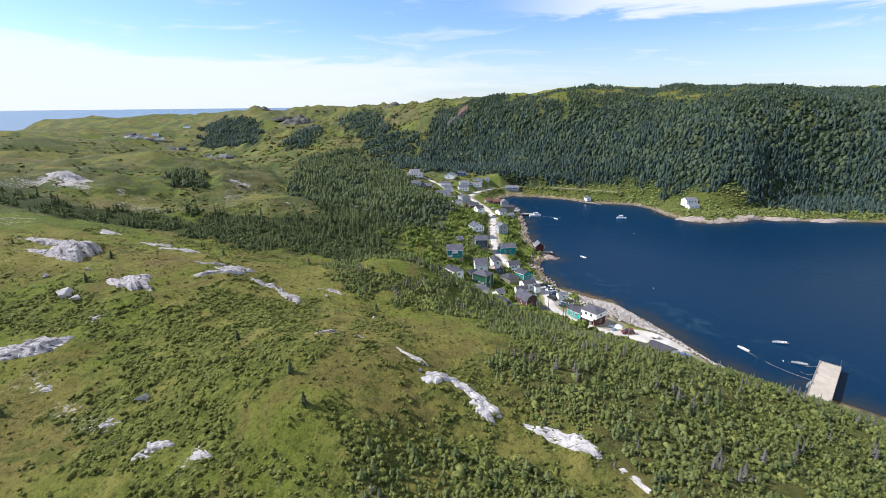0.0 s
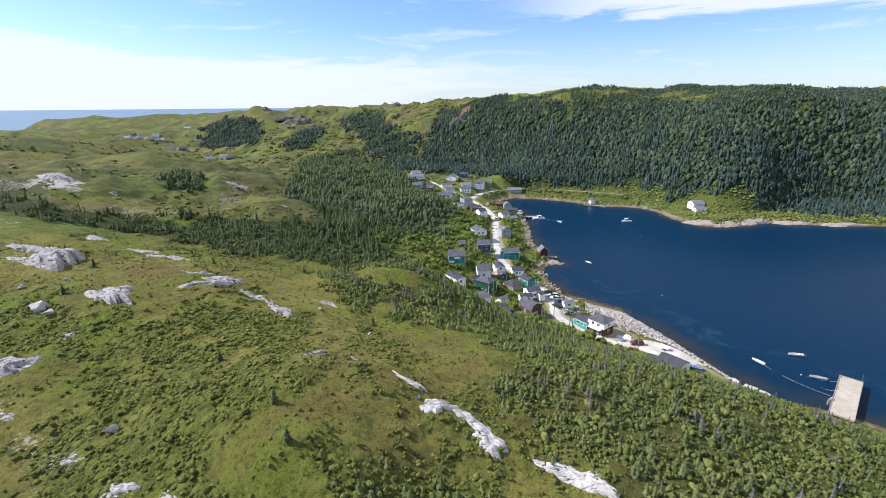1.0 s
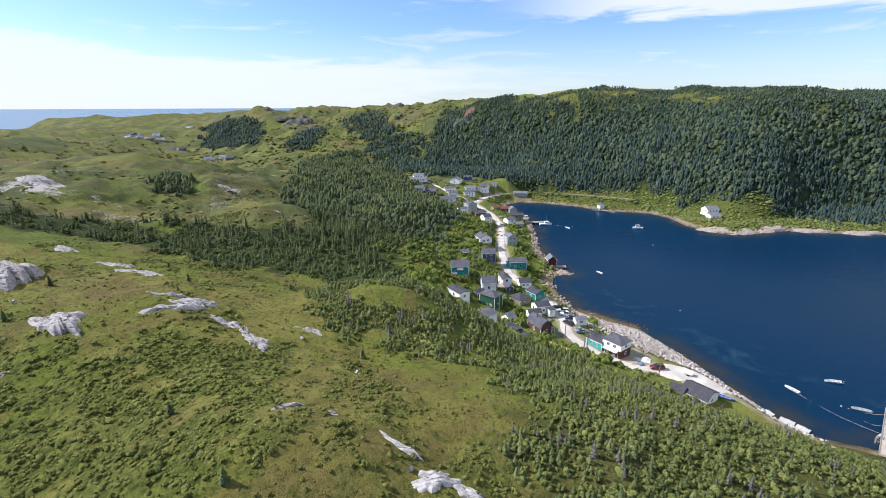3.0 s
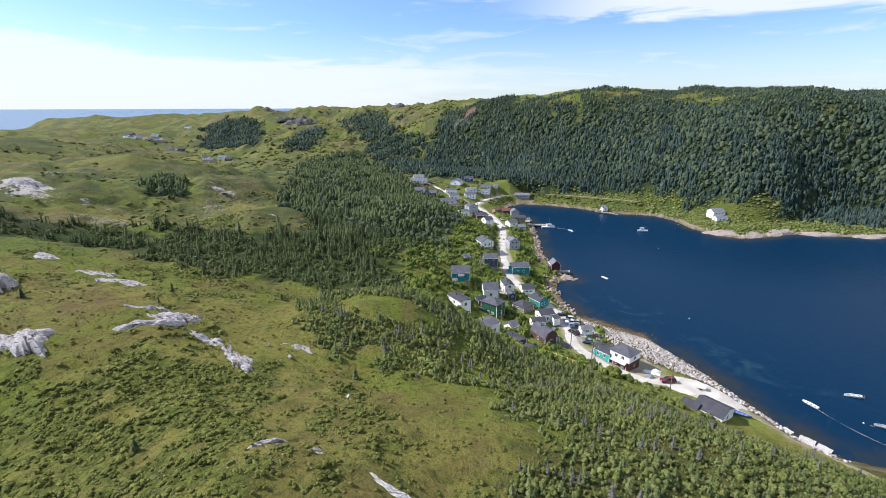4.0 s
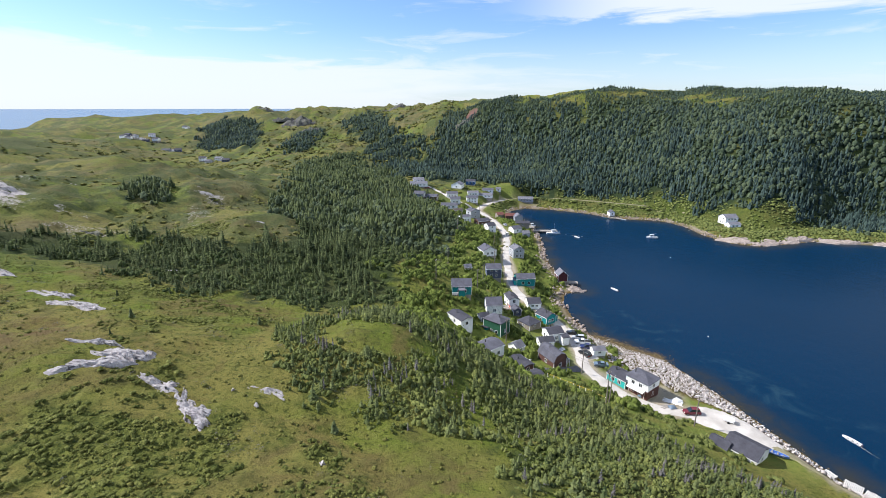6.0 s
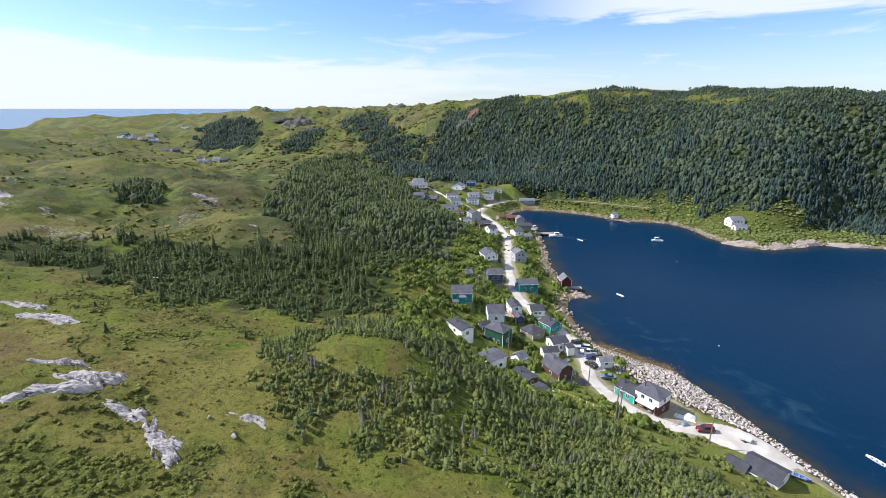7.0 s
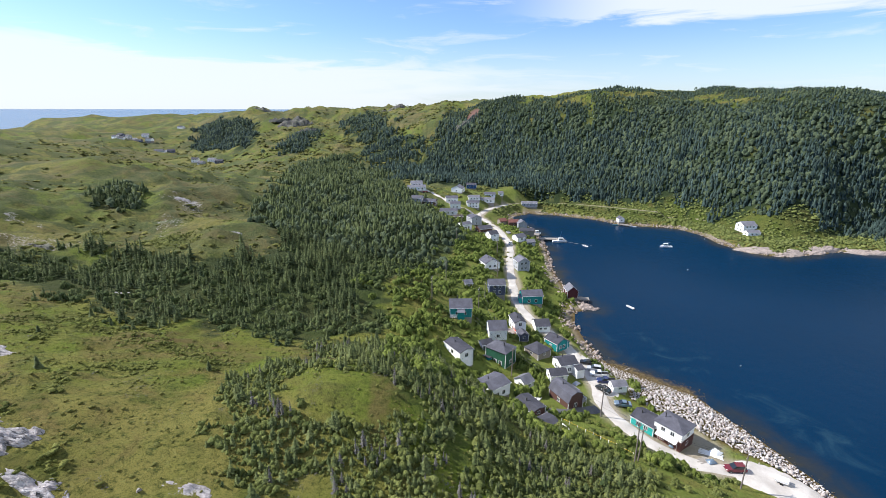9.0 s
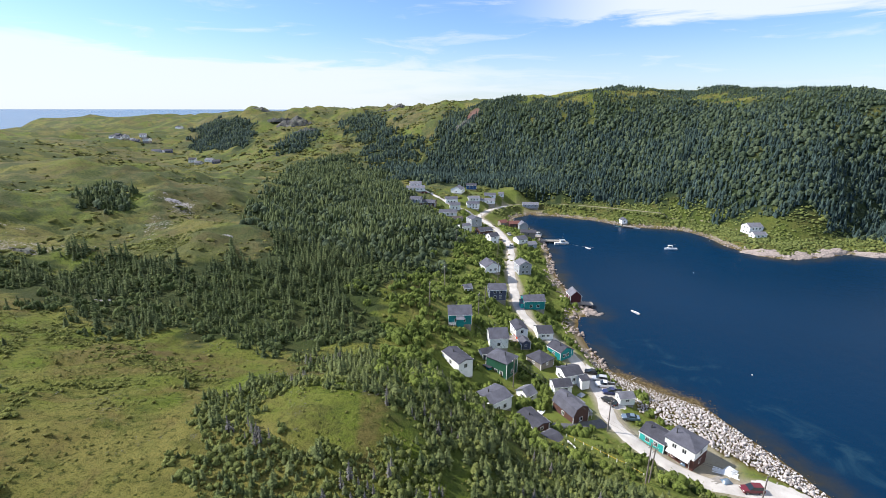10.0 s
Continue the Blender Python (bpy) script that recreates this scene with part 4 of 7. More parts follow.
# ---- small building kit ----
class Shape:
    """Collects points and faces for one mesh."""

    def __init__(self):
        self.v, self.f = [], []

    def add(self, verts, faces):
        n = len(self.v)
        self.v += [tuple(p) for p in verts]
        self.f += [tuple(n + i for i in face) for face in faces]
        return self

    def box(self, x0, y0, z0, x1, y1, z1, m=None):
        p = [Vector(c) for c in ((x0, y0, z0), (x1, y0, z0), (x1, y1, z0), (x0, y1, z0), (x0, y0, z1), (x1, y0, z1), (x1, y1, z1), (x0, y1, z1))]
        if m is not None:
            p = [m @ c for c in p]
        return self.add(p, [(3, 2, 1, 0), (4, 5, 6, 7), (0, 1, 5, 4), (1, 2, 6, 5), (2, 3, 7, 6), (3, 0, 4, 7)])

    def prism(self, outline, x0, x1):
        """An outline in y and z, drawn out along x."""
        n = len(outline)
        p = [(x0, y, z) for y, z in outline] + [(x1, y, z) for y, z in outline]
        return self.add(p, [tuple(range(n))[::-1], tuple(range(n, 2 * n))] + [(i, (i + 1) % n, n + (i + 1) % n, n + i) for i in range(n)])

    def rod(self, a, b, r0, r1=None, n=6):
        a, b = Vector(a), Vector(b)
        r1 = r0 if r1 is None else r1
        q = (b - a).to_track_quat("Z", "Y")
        p = []
        for c, r in ((a, r0), (b, r1)):
            p += [c + q @ Vector((r * math.cos(6.283 * k / n), r * math.sin(6.283 * k / n), 0)) for k in range(n)]
        return self.add(p, [tuple(range(n))[::-1], tuple(range(n, 2 * n))] + [(i, (i + 1) % n, n + (i + 1) % n, n + i) for i in range(n)])

    def rings(self, rings, closed=True, cap=True):
        """Skin over rings of equally many points."""
        n = len(rings[0])
        p = [c for ring in rings for c in ring]
        f = []
        for k in range(len(rings) - 1):
            for i in range(n if closed else n - 1):
                j = (i + 1) % n
                f.append((k * n + i, k * n + j, (k + 1) * n + j, (k + 1) * n + i))
        if cap:
            f += [tuple(range(n))[::-1], tuple(range((len(rings) - 1) * n, len(rings) * n))]
        return self.add(p, f)

    def mesh(self, name, material, smooth=False):
        me = flat_mesh(name, self.v, self.f, material, smooth)
        bm = bmesh.new()
        bm.from_mesh(me)
        bmesh.ops.recalc_face_normals(bm, faces=bm.faces)
        bm.to_mesh(me)
        bm.free()
        return me


def part(name, shape, material, parent, label="", m=None, smooth=False):
    """ONE mesh under a thing or a part."""
    me = shape.mesh(name, material, smooth) if isinstance(shape, Shape) else shape
    ob = new(name, me)
    ob.parent = parent
    if m is not None:
        ob.matrix_basis = m
    return tagged(ob, label)


def thing(name, label, category, m, group=""):
    ob = new(name)
    ob.empty_display_size = 0.2
    ob.matrix_basis = m
    return tagged(ob, label, category, group)


def ground_at(x, y):
    return float(height(np.array([x]), np.array([y]))[0])


def siding(colour, lines=7.0, worn=0.12):
    """Painted clapboard: shallow level courses with a little wear."""
    def build(node, join, place):
        axes = node("ShaderNodeSeparateXYZ")
        join(place, axes.inputs[0])
        course = math_node(node, join, "FRACT", math_node(node, join, "MULTIPLY", axes.outputs["Z"], lines))
        a, b = noise_at(node, join, place, 0.8, 4), noise_at(node, join, place, 7, 3)
        dark = tuple(c * (1 - 2.2 * worn) for c in colour)
        f = math_node(node, join, "ADD", math_node(node, join, "MULTIPLY", a, 0.6), math_node(node, join, "MULTIPLY", b, 0.4))
        col = mixed(node, join, ramp(node, join, f, 0.68, 0.35), colour, dark)
        return col, course
    return build


def shingle_look(colour):
    def build(node, join, place):
        b = node("ShaderNodeTexBrick", Scale=3.2, offset=0.5)
        join(place, b.inputs["Vector"])
        a, c = noise_at(node, join, place, 0.5, 4), noise_at(node, join, place, 12, 3)
        f = math_node(node, join, "ADD", math_node(node, join, "MULTIPLY", a, 0.5), math_node(node, join, "MULTIPLY", c, 0.5))
        light = tuple(v * 1.55 for v in colour)
        return mixed(node, join, ramp(node, join, f, 0.3, 0.72), tuple(v * 0.75 for v in colour), light), c
    return build


def rock_of(dim, bright, stain, joint):
    """Granite: grey and pale beds, stains and dark joints that run along the slab."""
    def build(node, join, place):
        a, b = noise_at(node, join, place, 0.30, 4, 0.6, 0.6), noise_at(node, join, place, 2.2, 5, 0.7)
        streak = node("ShaderNodeMapping", Scale=(0.35, 2.0, 1.0), Rotation=(0.1, 0.2, -0.45))
        join(place, streak.inputs[0])
        cracks = noise_at(node, join, streak.outputs[0], 1.1, 4, 0.62, 0.5)
        base = mixed(node, join, ramp(node, join, b, 0.3, 0.7), dim, bright)
        base = mixed(node, join, math_node(node, join, "MULTIPLY", ramp(node, join, a, 0.48, 0.70), 0.7), base, stain)
        base = mixed(node, join, math_node(node, join, "MULTIPLY", ramp(node, join, cracks, 0.44, 0.37), joint), base, (0.07, 0.066, 0.07))
        return base, math_node(node, join, "ADD", math_node(node, join, "MULTIPLY", cracks, 3.0), b)
    return build


def crag_look(node, join, place):
    a, b = noise_at(node, join, place, 0.12, 5, 0.65), noise_at(node, join, place, 0.9, 5, 0.7)
    return mixed(node, join, ramp(node, join, a, 0.4, 0.6), (0.09, 0.085, 0.085), mixed(node, join, b, (0.07, 0.085, 0.03), (0.24, 0.22, 0.21))), b


def boulder_look(node, join, place):
    own = node("ShaderNodeObjectInfo").outputs["Random"]
    isle = node("ShaderNodeNewGeometry").outputs["Random Per Island"]
    pick = math_node(node, join, "FRACT", math_node(node, join, "ADD", math_node(node, join, "MULTIPLY", own, 7.3), isle))
    b = noise_at(node, join, place, 3.0, 4, 0.65)
    light = mixed(node, join, pick, (0.42, 0.37, 0.345), (0.74, 0.71, 0.69))
    return mixed(node, join, ramp(node, join, b, 0.62, 0.3), light, (0.24, 0.19, 0.16)), b


def track_look(node, join, place):
    a, b = noise_at(node, join, place, 0.25, 4, 0.6), noise_at(node, join, place, 6, 4, 0.7)
    f = math_node(node, join, "ADD", math_node(node, join, "MULTIPLY", a, 0.7), math_node(node, join, "MULTIPLY", b, 0.3))
    return mixed(node, join, ramp(node, join, f, 0.32, 0.68), (0.37, 0.34, 0.31), (0.54, 0.505, 0.47)), b


def glass(name, colour, rough):
    return surface(name, lambda node, join, place: (colour, None), rough, spec=0.6)


M_LEDGE = surface("whitish_granite", rock_of((0.36, 0.335, 0.33), (0.56, 0.53, 0.515), (0.34, 0.305, 0.315), 0.75), 0.85, bump=0.12, spec=0.25)
M_ROCK = surface("granite", rock_of((0.28, 0.25, 0.25), (0.52, 0.49, 0.485), (0.26, 0.225, 0.235), 0.9), 0.85, bump=0.2, spec=0.25)
M_CRAG = surface("dark_crag_rock", crag_look, 0.9, bump=0.3, spec=0.2)
M_WEED = surface("weedy_stones", plain((0.095, 0.072, 0.044), 0.55, 2.5), 0.8, bump=0.02)
M_BOULDER = surface("shore_boulders", boulder_look, 0.85, bump=0.03, spec=0.25)
M_TRACK = surface("worn_concrete_road", track_look, 0.9, bump=0.01, spec=0.2)
M_LANE = surface("grassy_gravel_lane", plain((0.22, 0.20, 0.12), 0.35, 0.6), 0.95, bump=0.01)
M_RUBBLE = surface("brown_shore_rock", plain((0.34, 0.28, 0.245), 0.45, 1.2), 0.9, bump=0.04)
M_ASPHALT = surface("dark_asphalt", plain((0.11, 0.11, 0.115), 0.3, 0.8), 0.9, bump=0.01)
M_TIMBER = surface("weathered_timber", plain((0.30, 0.27, 0.24), 0.35, 1.2), 0.9, bump=0.01)
M_POLE = surface("pole_wood", plain((0.20, 0.17, 0.15), 0.3, 2.0), 0.9, bump=0.01)
M_PANE = glass("window_glass", (0.02, 0.025, 0.03), 0.08)
M_TRIM = surface("white_trim", plain((0.80, 0.80, 0.79), 0.08, 2), 0.6)
M_METAL = surface("galvanised_metal", plain((0.40, 0.40, 0.40), 0.2, 3), 0.45, metal=0.8)
M_RUBBER = surface("tyre_rubber", plain((0.02, 0.02, 0.02), 0.2, 5), 0.9)
M_CONCRETE = surface("quay_concrete", plain((0.40, 0.35, 0.295), 0.22, 0.35), 0.9, bump=0.008)
M_ROPE = surface("pale_rope", plain((0.45, 0.43, 0.40), 0.2, 3), 0.9)
M_BARK = surface("spruce_bark", plain((0.12, 0.09, 0.07), 0.3, 4), 0.95)
M_CHIMNEY = surface("dark_stove_pipe", plain((0.05, 0.05, 0.05), 0.3, 4), 0.6)
M_BRICK = surface("brown_brick", siding((0.13, 0.055, 0.045), 12.0, 0.16), 0.85, bump=0.01)
ROOFS = {k: surface(k + "_roof", shingle_look(c), 0.85, bump=0.012, spec=0.2) for k, c in dict(
    charcoal=(0.052, 0.052, 0.064), grey=(0.082, 0.082, 0.100), light=(0.135, 0.135, 0.155), brown=(0.075, 0.06, 0.055), rust=(0.14, 0.06, 0.05)).items()}
PAINT = {k: surface(k + "_siding", siding(c, worn=0.04 if k == "white" else 0.12), 0.65, bump=0.012) for k, c in dict(
    white=(0.90, 0.90, 0.895), teal=(0.015, 0.27, 0.27), aqua=(0.03, 0.46, 0.42), green=(0.025, 0.11, 0.065), grey=(0.42, 0.44, 0.47), slate=(0.085, 0.10, 0.16),
    brown=(0.12, 0.06, 0.05), darkred=(0.10, 0.025, 0.03), blue=(0.03, 0.10, 0.25), cream=(0.62, 0.55, 0.42), pink=(0.62, 0.42, 0.50), timber=(0.30, 0.26, 0.22)).items()}


# ---- road, yards and lanes ----
def smooth_line(points, gap):
    """Evenly spaced places on a rounded line through the points."""
    p = [np.array(q, float) for q in points]
    p = [2 * p[0] - p[1]] + p + [2 * p[-1] - p[-2]]
    out = []
    for i in range(1, len(p) - 2):
        n = max(2, int(np.linalg.norm(p[i + 1] - p[i]) / gap))
        for t in np.arange(n) / n:
            out.append(0.5 * (2 * p[i] + (p[i + 1] - p[i - 1]) * t + (2 * p[i - 1] - 5 * p[i] + 4 * p[i + 1] - p[i + 2]) * t * t
                              + (3 * p[i] - p[i - 1] - 3 * p[i + 1] + p[i + 2]) * t ** 3))
    out.append(p[-2])
    return np.array(out)


def strip(name, label, points, wide, material, lift, seed, skirt=0.3):
    """A road laid on the ground, with ragged edges and a skirt."""
    line = smooth_line(points, 1.4)
    way = np.gradient(line, axis=0)
    way /= np.linalg.norm(way, axis=1)[:, None]
    side = np.stack([-way[:, 1], way[:, 0]], 1)
    rng = np.random.default_rng(seed)
    cols = np.linspace(-1, 1, 7)
    v = []
    for k, (p, s) in enumerate(zip(line, side)):
        w = wide / 2 * (1 + 0.1 * math.sin(k * 0.7) + rng.uniform(-0.05, 0.05))
        q = p[None] + cols[:, None] * w * s[None]
        z = height(q[:, 0], q[:, 1]) + lift
        z[0] -= skirt
        z[-1] -= skirt
        v += [(a, b, c) for (a, b), c in zip(q, z)]
    f = [(k * 7 + i, k * 7 + i + 1, k * 7 + i + 8, k * 7 + i + 7) for k in range(len(line) - 1) for i in range(6)]
    me = flat_mesh(name, v, f, material, True)
    return tagged(new(name, me), label, "road", kind="structure")


strip("road", "pale worn concrete village road along the shore", ROAD[3:18], 4.6, M_TRACK, 0.10, 5)
strip("track", "gravel track behind the boulder bank", [(101, 112), (97, 120), (92, 129), (86, 138), (82, 144)], 2.2, M_LANE, 0.07, 6)
strip("driveway", "dark asphalt drive to the gambrel-roofed house", [(44, 175), (40, 173.5), (36, 171.5), (31, 170.5), (28, 169)], 4.0, M_ASPHALT, 0.08, 7)
strip("upper_lane", "gravel lane up to the white houses", [(27, 400), (20, 407), (10, 412), (-2, 425), (-10, 436), (-17, 440)], 4.0, M_TRACK, 0.12, 8)
strip("shore_lane", "narrow gravel lane along the far shore", [(53, 441), (80, 450), (120, 436), (160, 412), (176, 404), (189, 396), (194, 384), (200, 378)], 2.0, M_LANE, 0.12, 9)


def yard(name, label, outline, material, lift):
    """A level yard that follows the ground."""
    cx, cy = sum(p[0] for p in outline) / len(outline), sum(p[1] for p in outline) / len(outline)
    ring = smooth_line(outline + [outline[0]], 1.6)[:-1]
    v, n = [], len(ring)
    for s in (1.0, 0.75, 0.5, 0.25):
        for x, y in ring:
            x, y = cx + (x - cx) * s, cy + (y - cy) * s
            v.append((x, y, ground_at(x, y) + (lift if s < 1 else lift - 0.25)))
    f = [(k * n + i, k * n + (i + 1) % n, (k + 1) * n + (i + 1) % n, (k + 1) * n + i) for k in range(3) for i in range(n)] + [tuple(range(3 * n, 4 * n))]
    return tagged(new(name, flat_mesh(name, v, f, material, True)), label, "yard", kind="structure")


yard("gravel_yard", "pale gravel parking yard above the boulder bank", [(66, 152), (74, 147), (80, 142), (86, 142), (85, 149), (78, 157), (70, 159)], M_TRACK, 0.16)
yard("parking_yard", "pale gravel parking strip by the shore", [(45, 181), (51, 180), (54, 188), (52, 195), (49, 203), (45, 200)], M_TRACK, 0.17)


# ---- rock ----
def outcrop(x, y, long, wide, tall, yaw, seed, label, name="rock_outcrop", grassy=0.6, material=None, lee=0.35):
    """An ice-smoothed whaleback of bare rock: low ledges along its length, joints, turf creeping in from an uneven edge."""
    rng = np.random.default_rng(seed)
    n, m = 72, 24
    a = np.linspace(0, 6.2832, n, endpoint=False)
    edge = 1 + sum(amp * np.sin(k * a + rng.uniform(0, 6)) for k, amp in ((2, 0.16), (3, 0.14), (5, 0.10), (8, 0.07), (13, 0.05))) + rng.uniform(-0.05, 0.05, n)
    c, s = math.cos(radians(yaw)), math.sin(radians(yaw))
    r = np.repeat(1 - np.arange(m) / m, n)
    px, py = r * np.tile(edge * np.cos(a), m) * long / 2, r * np.tile(edge * np.sin(a), m) * wide / 2
    wx, wy = x + px * c - py * s, y + px * s + py * c
    back = (1 - r ** 5) * (0.72 + lee * 2 * px / long)
    bed = 0.5 + py / wide + 0.16 * px / long + 0.10 * waves(px, py, 0.3 * long + 1, seed + 1, 2)
    k = 3 + int(wide / 2.5)
    ledge = (np.floor(bed * k) + step(0.7, 1.0, (bed * k) % 1)) / k - bed
    joints = step(0.90, 1.0, np.abs(np.sin(1.5 * py + 0.35 * px + 1.2 * waves(px, py, 4.0, seed + 4, 2))))
    z = height(wx, wy) - 0.22 + tall * back + 0.8 * tall * (1 - r ** 3) * ledge - 0.12 * joints * (1 - r ** 2) + 0.05 * waves(px, py, 1.3, seed + 2, 2) * (1 - r ** 2)
    turf = step(0.25, 0.6, waves(px * 0.5, py * 1.4, 0.32 * long + 1.2, seed + 3, 3) + 0.5 * r - 0.25)
    z = z - grassy * turf * (tall * back + 0.15)
    z = np.where(r > 0.99, height(wx, wy) - 0.5, z)
    i = np.arange(n)
    faces = [(k * n + q, k * n + (q + 1) % n, (k + 1) * n + (q + 1) % n, (k + 1) * n + q) for k in range(m - 1) for q in i] + [tuple((m - 1) * n + i)]
    me = flat_mesh(name, np.stack([wx, wy, z], 1).tolist(), faces, material or M_ROCK)
    return tagged(new(name, me), label, "rock", "outcrops on the heath")


PALE, LOW = "pale ledge of bare granite in the heath", "low bare granite slab among grass"
for k, row in enumerate((
        (-98, 126.5, 20, 9.5, 4.2, -28), (-112, 135, 17, 5.0, 1.6, -16), (-106, 126, 13, 4.0, 1.0, -20), (-67.5, 102.5, 15.5, 6.0, 2.0, -33), (-110, 157, 12, 5.0, 1.3, -25), (-88, 146.5, 16, 3.6, 0.9, -12),
        (-77.5, 140, 16, 5.6, 1.0, -14), (-53.0, 110.2, 12, 4.4, 1.1, 24), (-49.6, 115, 9.5, 5.2, 1.5, -10), (-57.2, 118.6, 7.5, 3.0, 0.8, 12), (-41.5, 109.6, 8.5, 3.0, 0.8, -14), (-33.5, 104.6, 9.5, 4.2, 0.9, -44), (-37, 108, 5, 2.2, 0.5, -60),
        (-26, 112, 8.5, 2.6, 0.4, -18), (-72, 79.5, 12, 5.5, 1.6, 6), (-37.5, 56.3, 6.5, 2.6, 0.7, -5), (-83, 183, 5.5, 2.0, 0.5, 0), (-78, 240, 6.5, 2.6, 0.6, 4), (-180, 233, 24, 11, 1.3, -22),
        (-66, 88.5, 4.5, 3.2, 0.5, 10), (-30.5, 55, 5, 2.2, 0.4, -30), (-19.2, 79.8, 4.2, 2.0, 0.4, 42), (-13.6, 79.4, 2.4, 1.6, 0.4, 10), (-119, 279, 9, 4, 0.6, -10), (-47.5, 62, 5, 2.6, 0.4, 15), (-63, 70, 6, 3, 0.4, 20))):
    outcrop(*row, seed=200 + k, label=PALE if row[4] > 0.9 else LOW, grassy=0.45 if row[4] > 0.9 else 0.9)
outcrop(-128, 212, 9, 5, 1.4, -15, 230, "dark broken rock showing through the moor", grassy=0.7, material=M_CRAG)
WHITE = "long bright ledge of bare whitish rock on the knoll"
for k, row in enumerate(((-4.2, 75.4, 7.5, 1.2, 0.6, -24), (0.3, 71.3, 5.6, 3.4, 1.0, 22), (3.6, 71.0, 5.6, 1.8, 0.8, -24), (7.2, 67.6, 7.2, 4.0, 1.1, -48),
                         (19.0, 62.2, 11.0, 3.8, 1.0, -40), (26.2, 54.8, 5.0, 1.3, 0.6, -58))):
    outcrop(*row, seed=240 + k, label=WHITE, grassy=0.12, lee=0.1, material=M_LEDGE)


def boulder_mesh(seed, name="boulder"):
    """A broken stone about one metre across."""
    rng = np.random.default_rng(seed)
    bm = bmesh.new()
    for _ in range(11):
        d = Vector(rng.normal(0, 1, 3)).normalized() * rng.uniform(0.34, 0.62)
        bm.verts.new((d.x * 1.2, d.y, d.z * 0.8))
    hull = bmesh.ops.convex_hull(bm, input=bm.verts)
    bmesh.ops.delete(bm, geom=[v for v in bm.verts if not v.link_faces], context="VERTS")
    bmesh.ops.triangulate(bm, faces=bm.faces)
    me = bpy.data.meshes.new(name)
    bm.to_mesh(me)
    bm.free()
    me.materials.append(M_BOULDER)
    return me


for k, (x, y, s, label) in enumerate(((-77.6, 96.4, 3.0, "large grey boulder lying on the heath"), (-74.6, 95.2, 2.4, "grey boulder leaning on the slope"), (-43.9, 66.6, 2.2, "dark boulder half sunk in the heath"),
                                      (-91, 108, 1.6, "small grey boulder on grass"), (-2.6, 72, 1.0, "small white stone on the knoll"), (-13.5, 97, 1.0, "small pale stone on grass"),
                                      (-84, 112, 1.2, "small grey boulder on grass"), (-26, 108, 1.2, "dark small boulder on the ridge"), (-31, 111, 1.0, "dark small boulder on the ridge"))):
    ob = new("boulder", boulder_mesh(300 + k))
    ob.data.materials[0] = M_ROCK
    ob.matrix_basis = Matrix.Translation((x, y, ground_at(x, y) + 0.22 * s)) @ Euler((0.2 * k, 0.1, 1.7 * k)).to_matrix().to_4x4() @ Matrix.Diagonal((s, s * 0.85, s, 1))
    tagged(ob, label, "boulder", "boulders on the heath")


# ---- houses ----
SHARED = {}


def shared(key, make):
    if key not in SHARED:
        SHARED[key] = make()
    return SHARED[key]


def window_frame(w, h):
    def make():
        s = Shape()
        for a, b, c, d in ((-w / 2 - 0.08, -h / 2 - 0.08, w / 2 + 0.08, -h / 2), (-w / 2 - 0.08, h / 2, w / 2 + 0.08, h / 2 + 0.08),
                           (-w / 2 - 0.08, -h / 2, -w / 2, h / 2), (w / 2, -h / 2, w / 2 + 0.08, h / 2), (-0.03, -h / 2, 0.03, h / 2)):
            s.box(a, -0.06, b, c, 0.03, d)
        return s.mesh("window", M_TRIM)
    return shared(("frame", w, h), make)


def window(parent, x, y, z, turn, w=0.9, h=1.05):
    """A framed window; its outer face looks along local -y."""
    m = Matrix.Translation((x, y, z)) @ Euler((0, 0, turn)).to_matrix().to_4x4()
    ob = part("window", window_frame(w, h), None, parent, "", m)
    part("pane", shared(("pane", w, h), lambda: Shape().box(-w / 2, -0.025, -h / 2, w / 2, 0.0, h / 2).mesh("pane", M_PANE)), None, ob)


def door(parent, x, y, z, turn, material=None):
    m = Matrix.Translation((x, y, z)) @ Euler((0, 0, turn)).to_matrix().to_4x4()
    def make():
        s = Shape().box(-0.44, -0.05, 0.02, 0.44, 0.02, 2.02)
        for a in (0.25, 1.15):
            s.box(-0.30, -0.07, a, 0.30, -0.05, a + 0.7)
        return s.mesh("door", M_TRIM)
    ob = part("door", shared(("door", 0), make), None, parent, "", m)
    part("door_frame", shared(("doorframe", 0), lambda: Shape().box(-0.56, -0.07, 0, -0.44, 0.02, 2.12).box(0.44, -0.07, 0, 0.56, 0.02, 2.12).box(-0.56, -0.07, 2.04, 0.56, 0.02, 2.14).mesh("door_frame", M_TRIM)), None, ob)


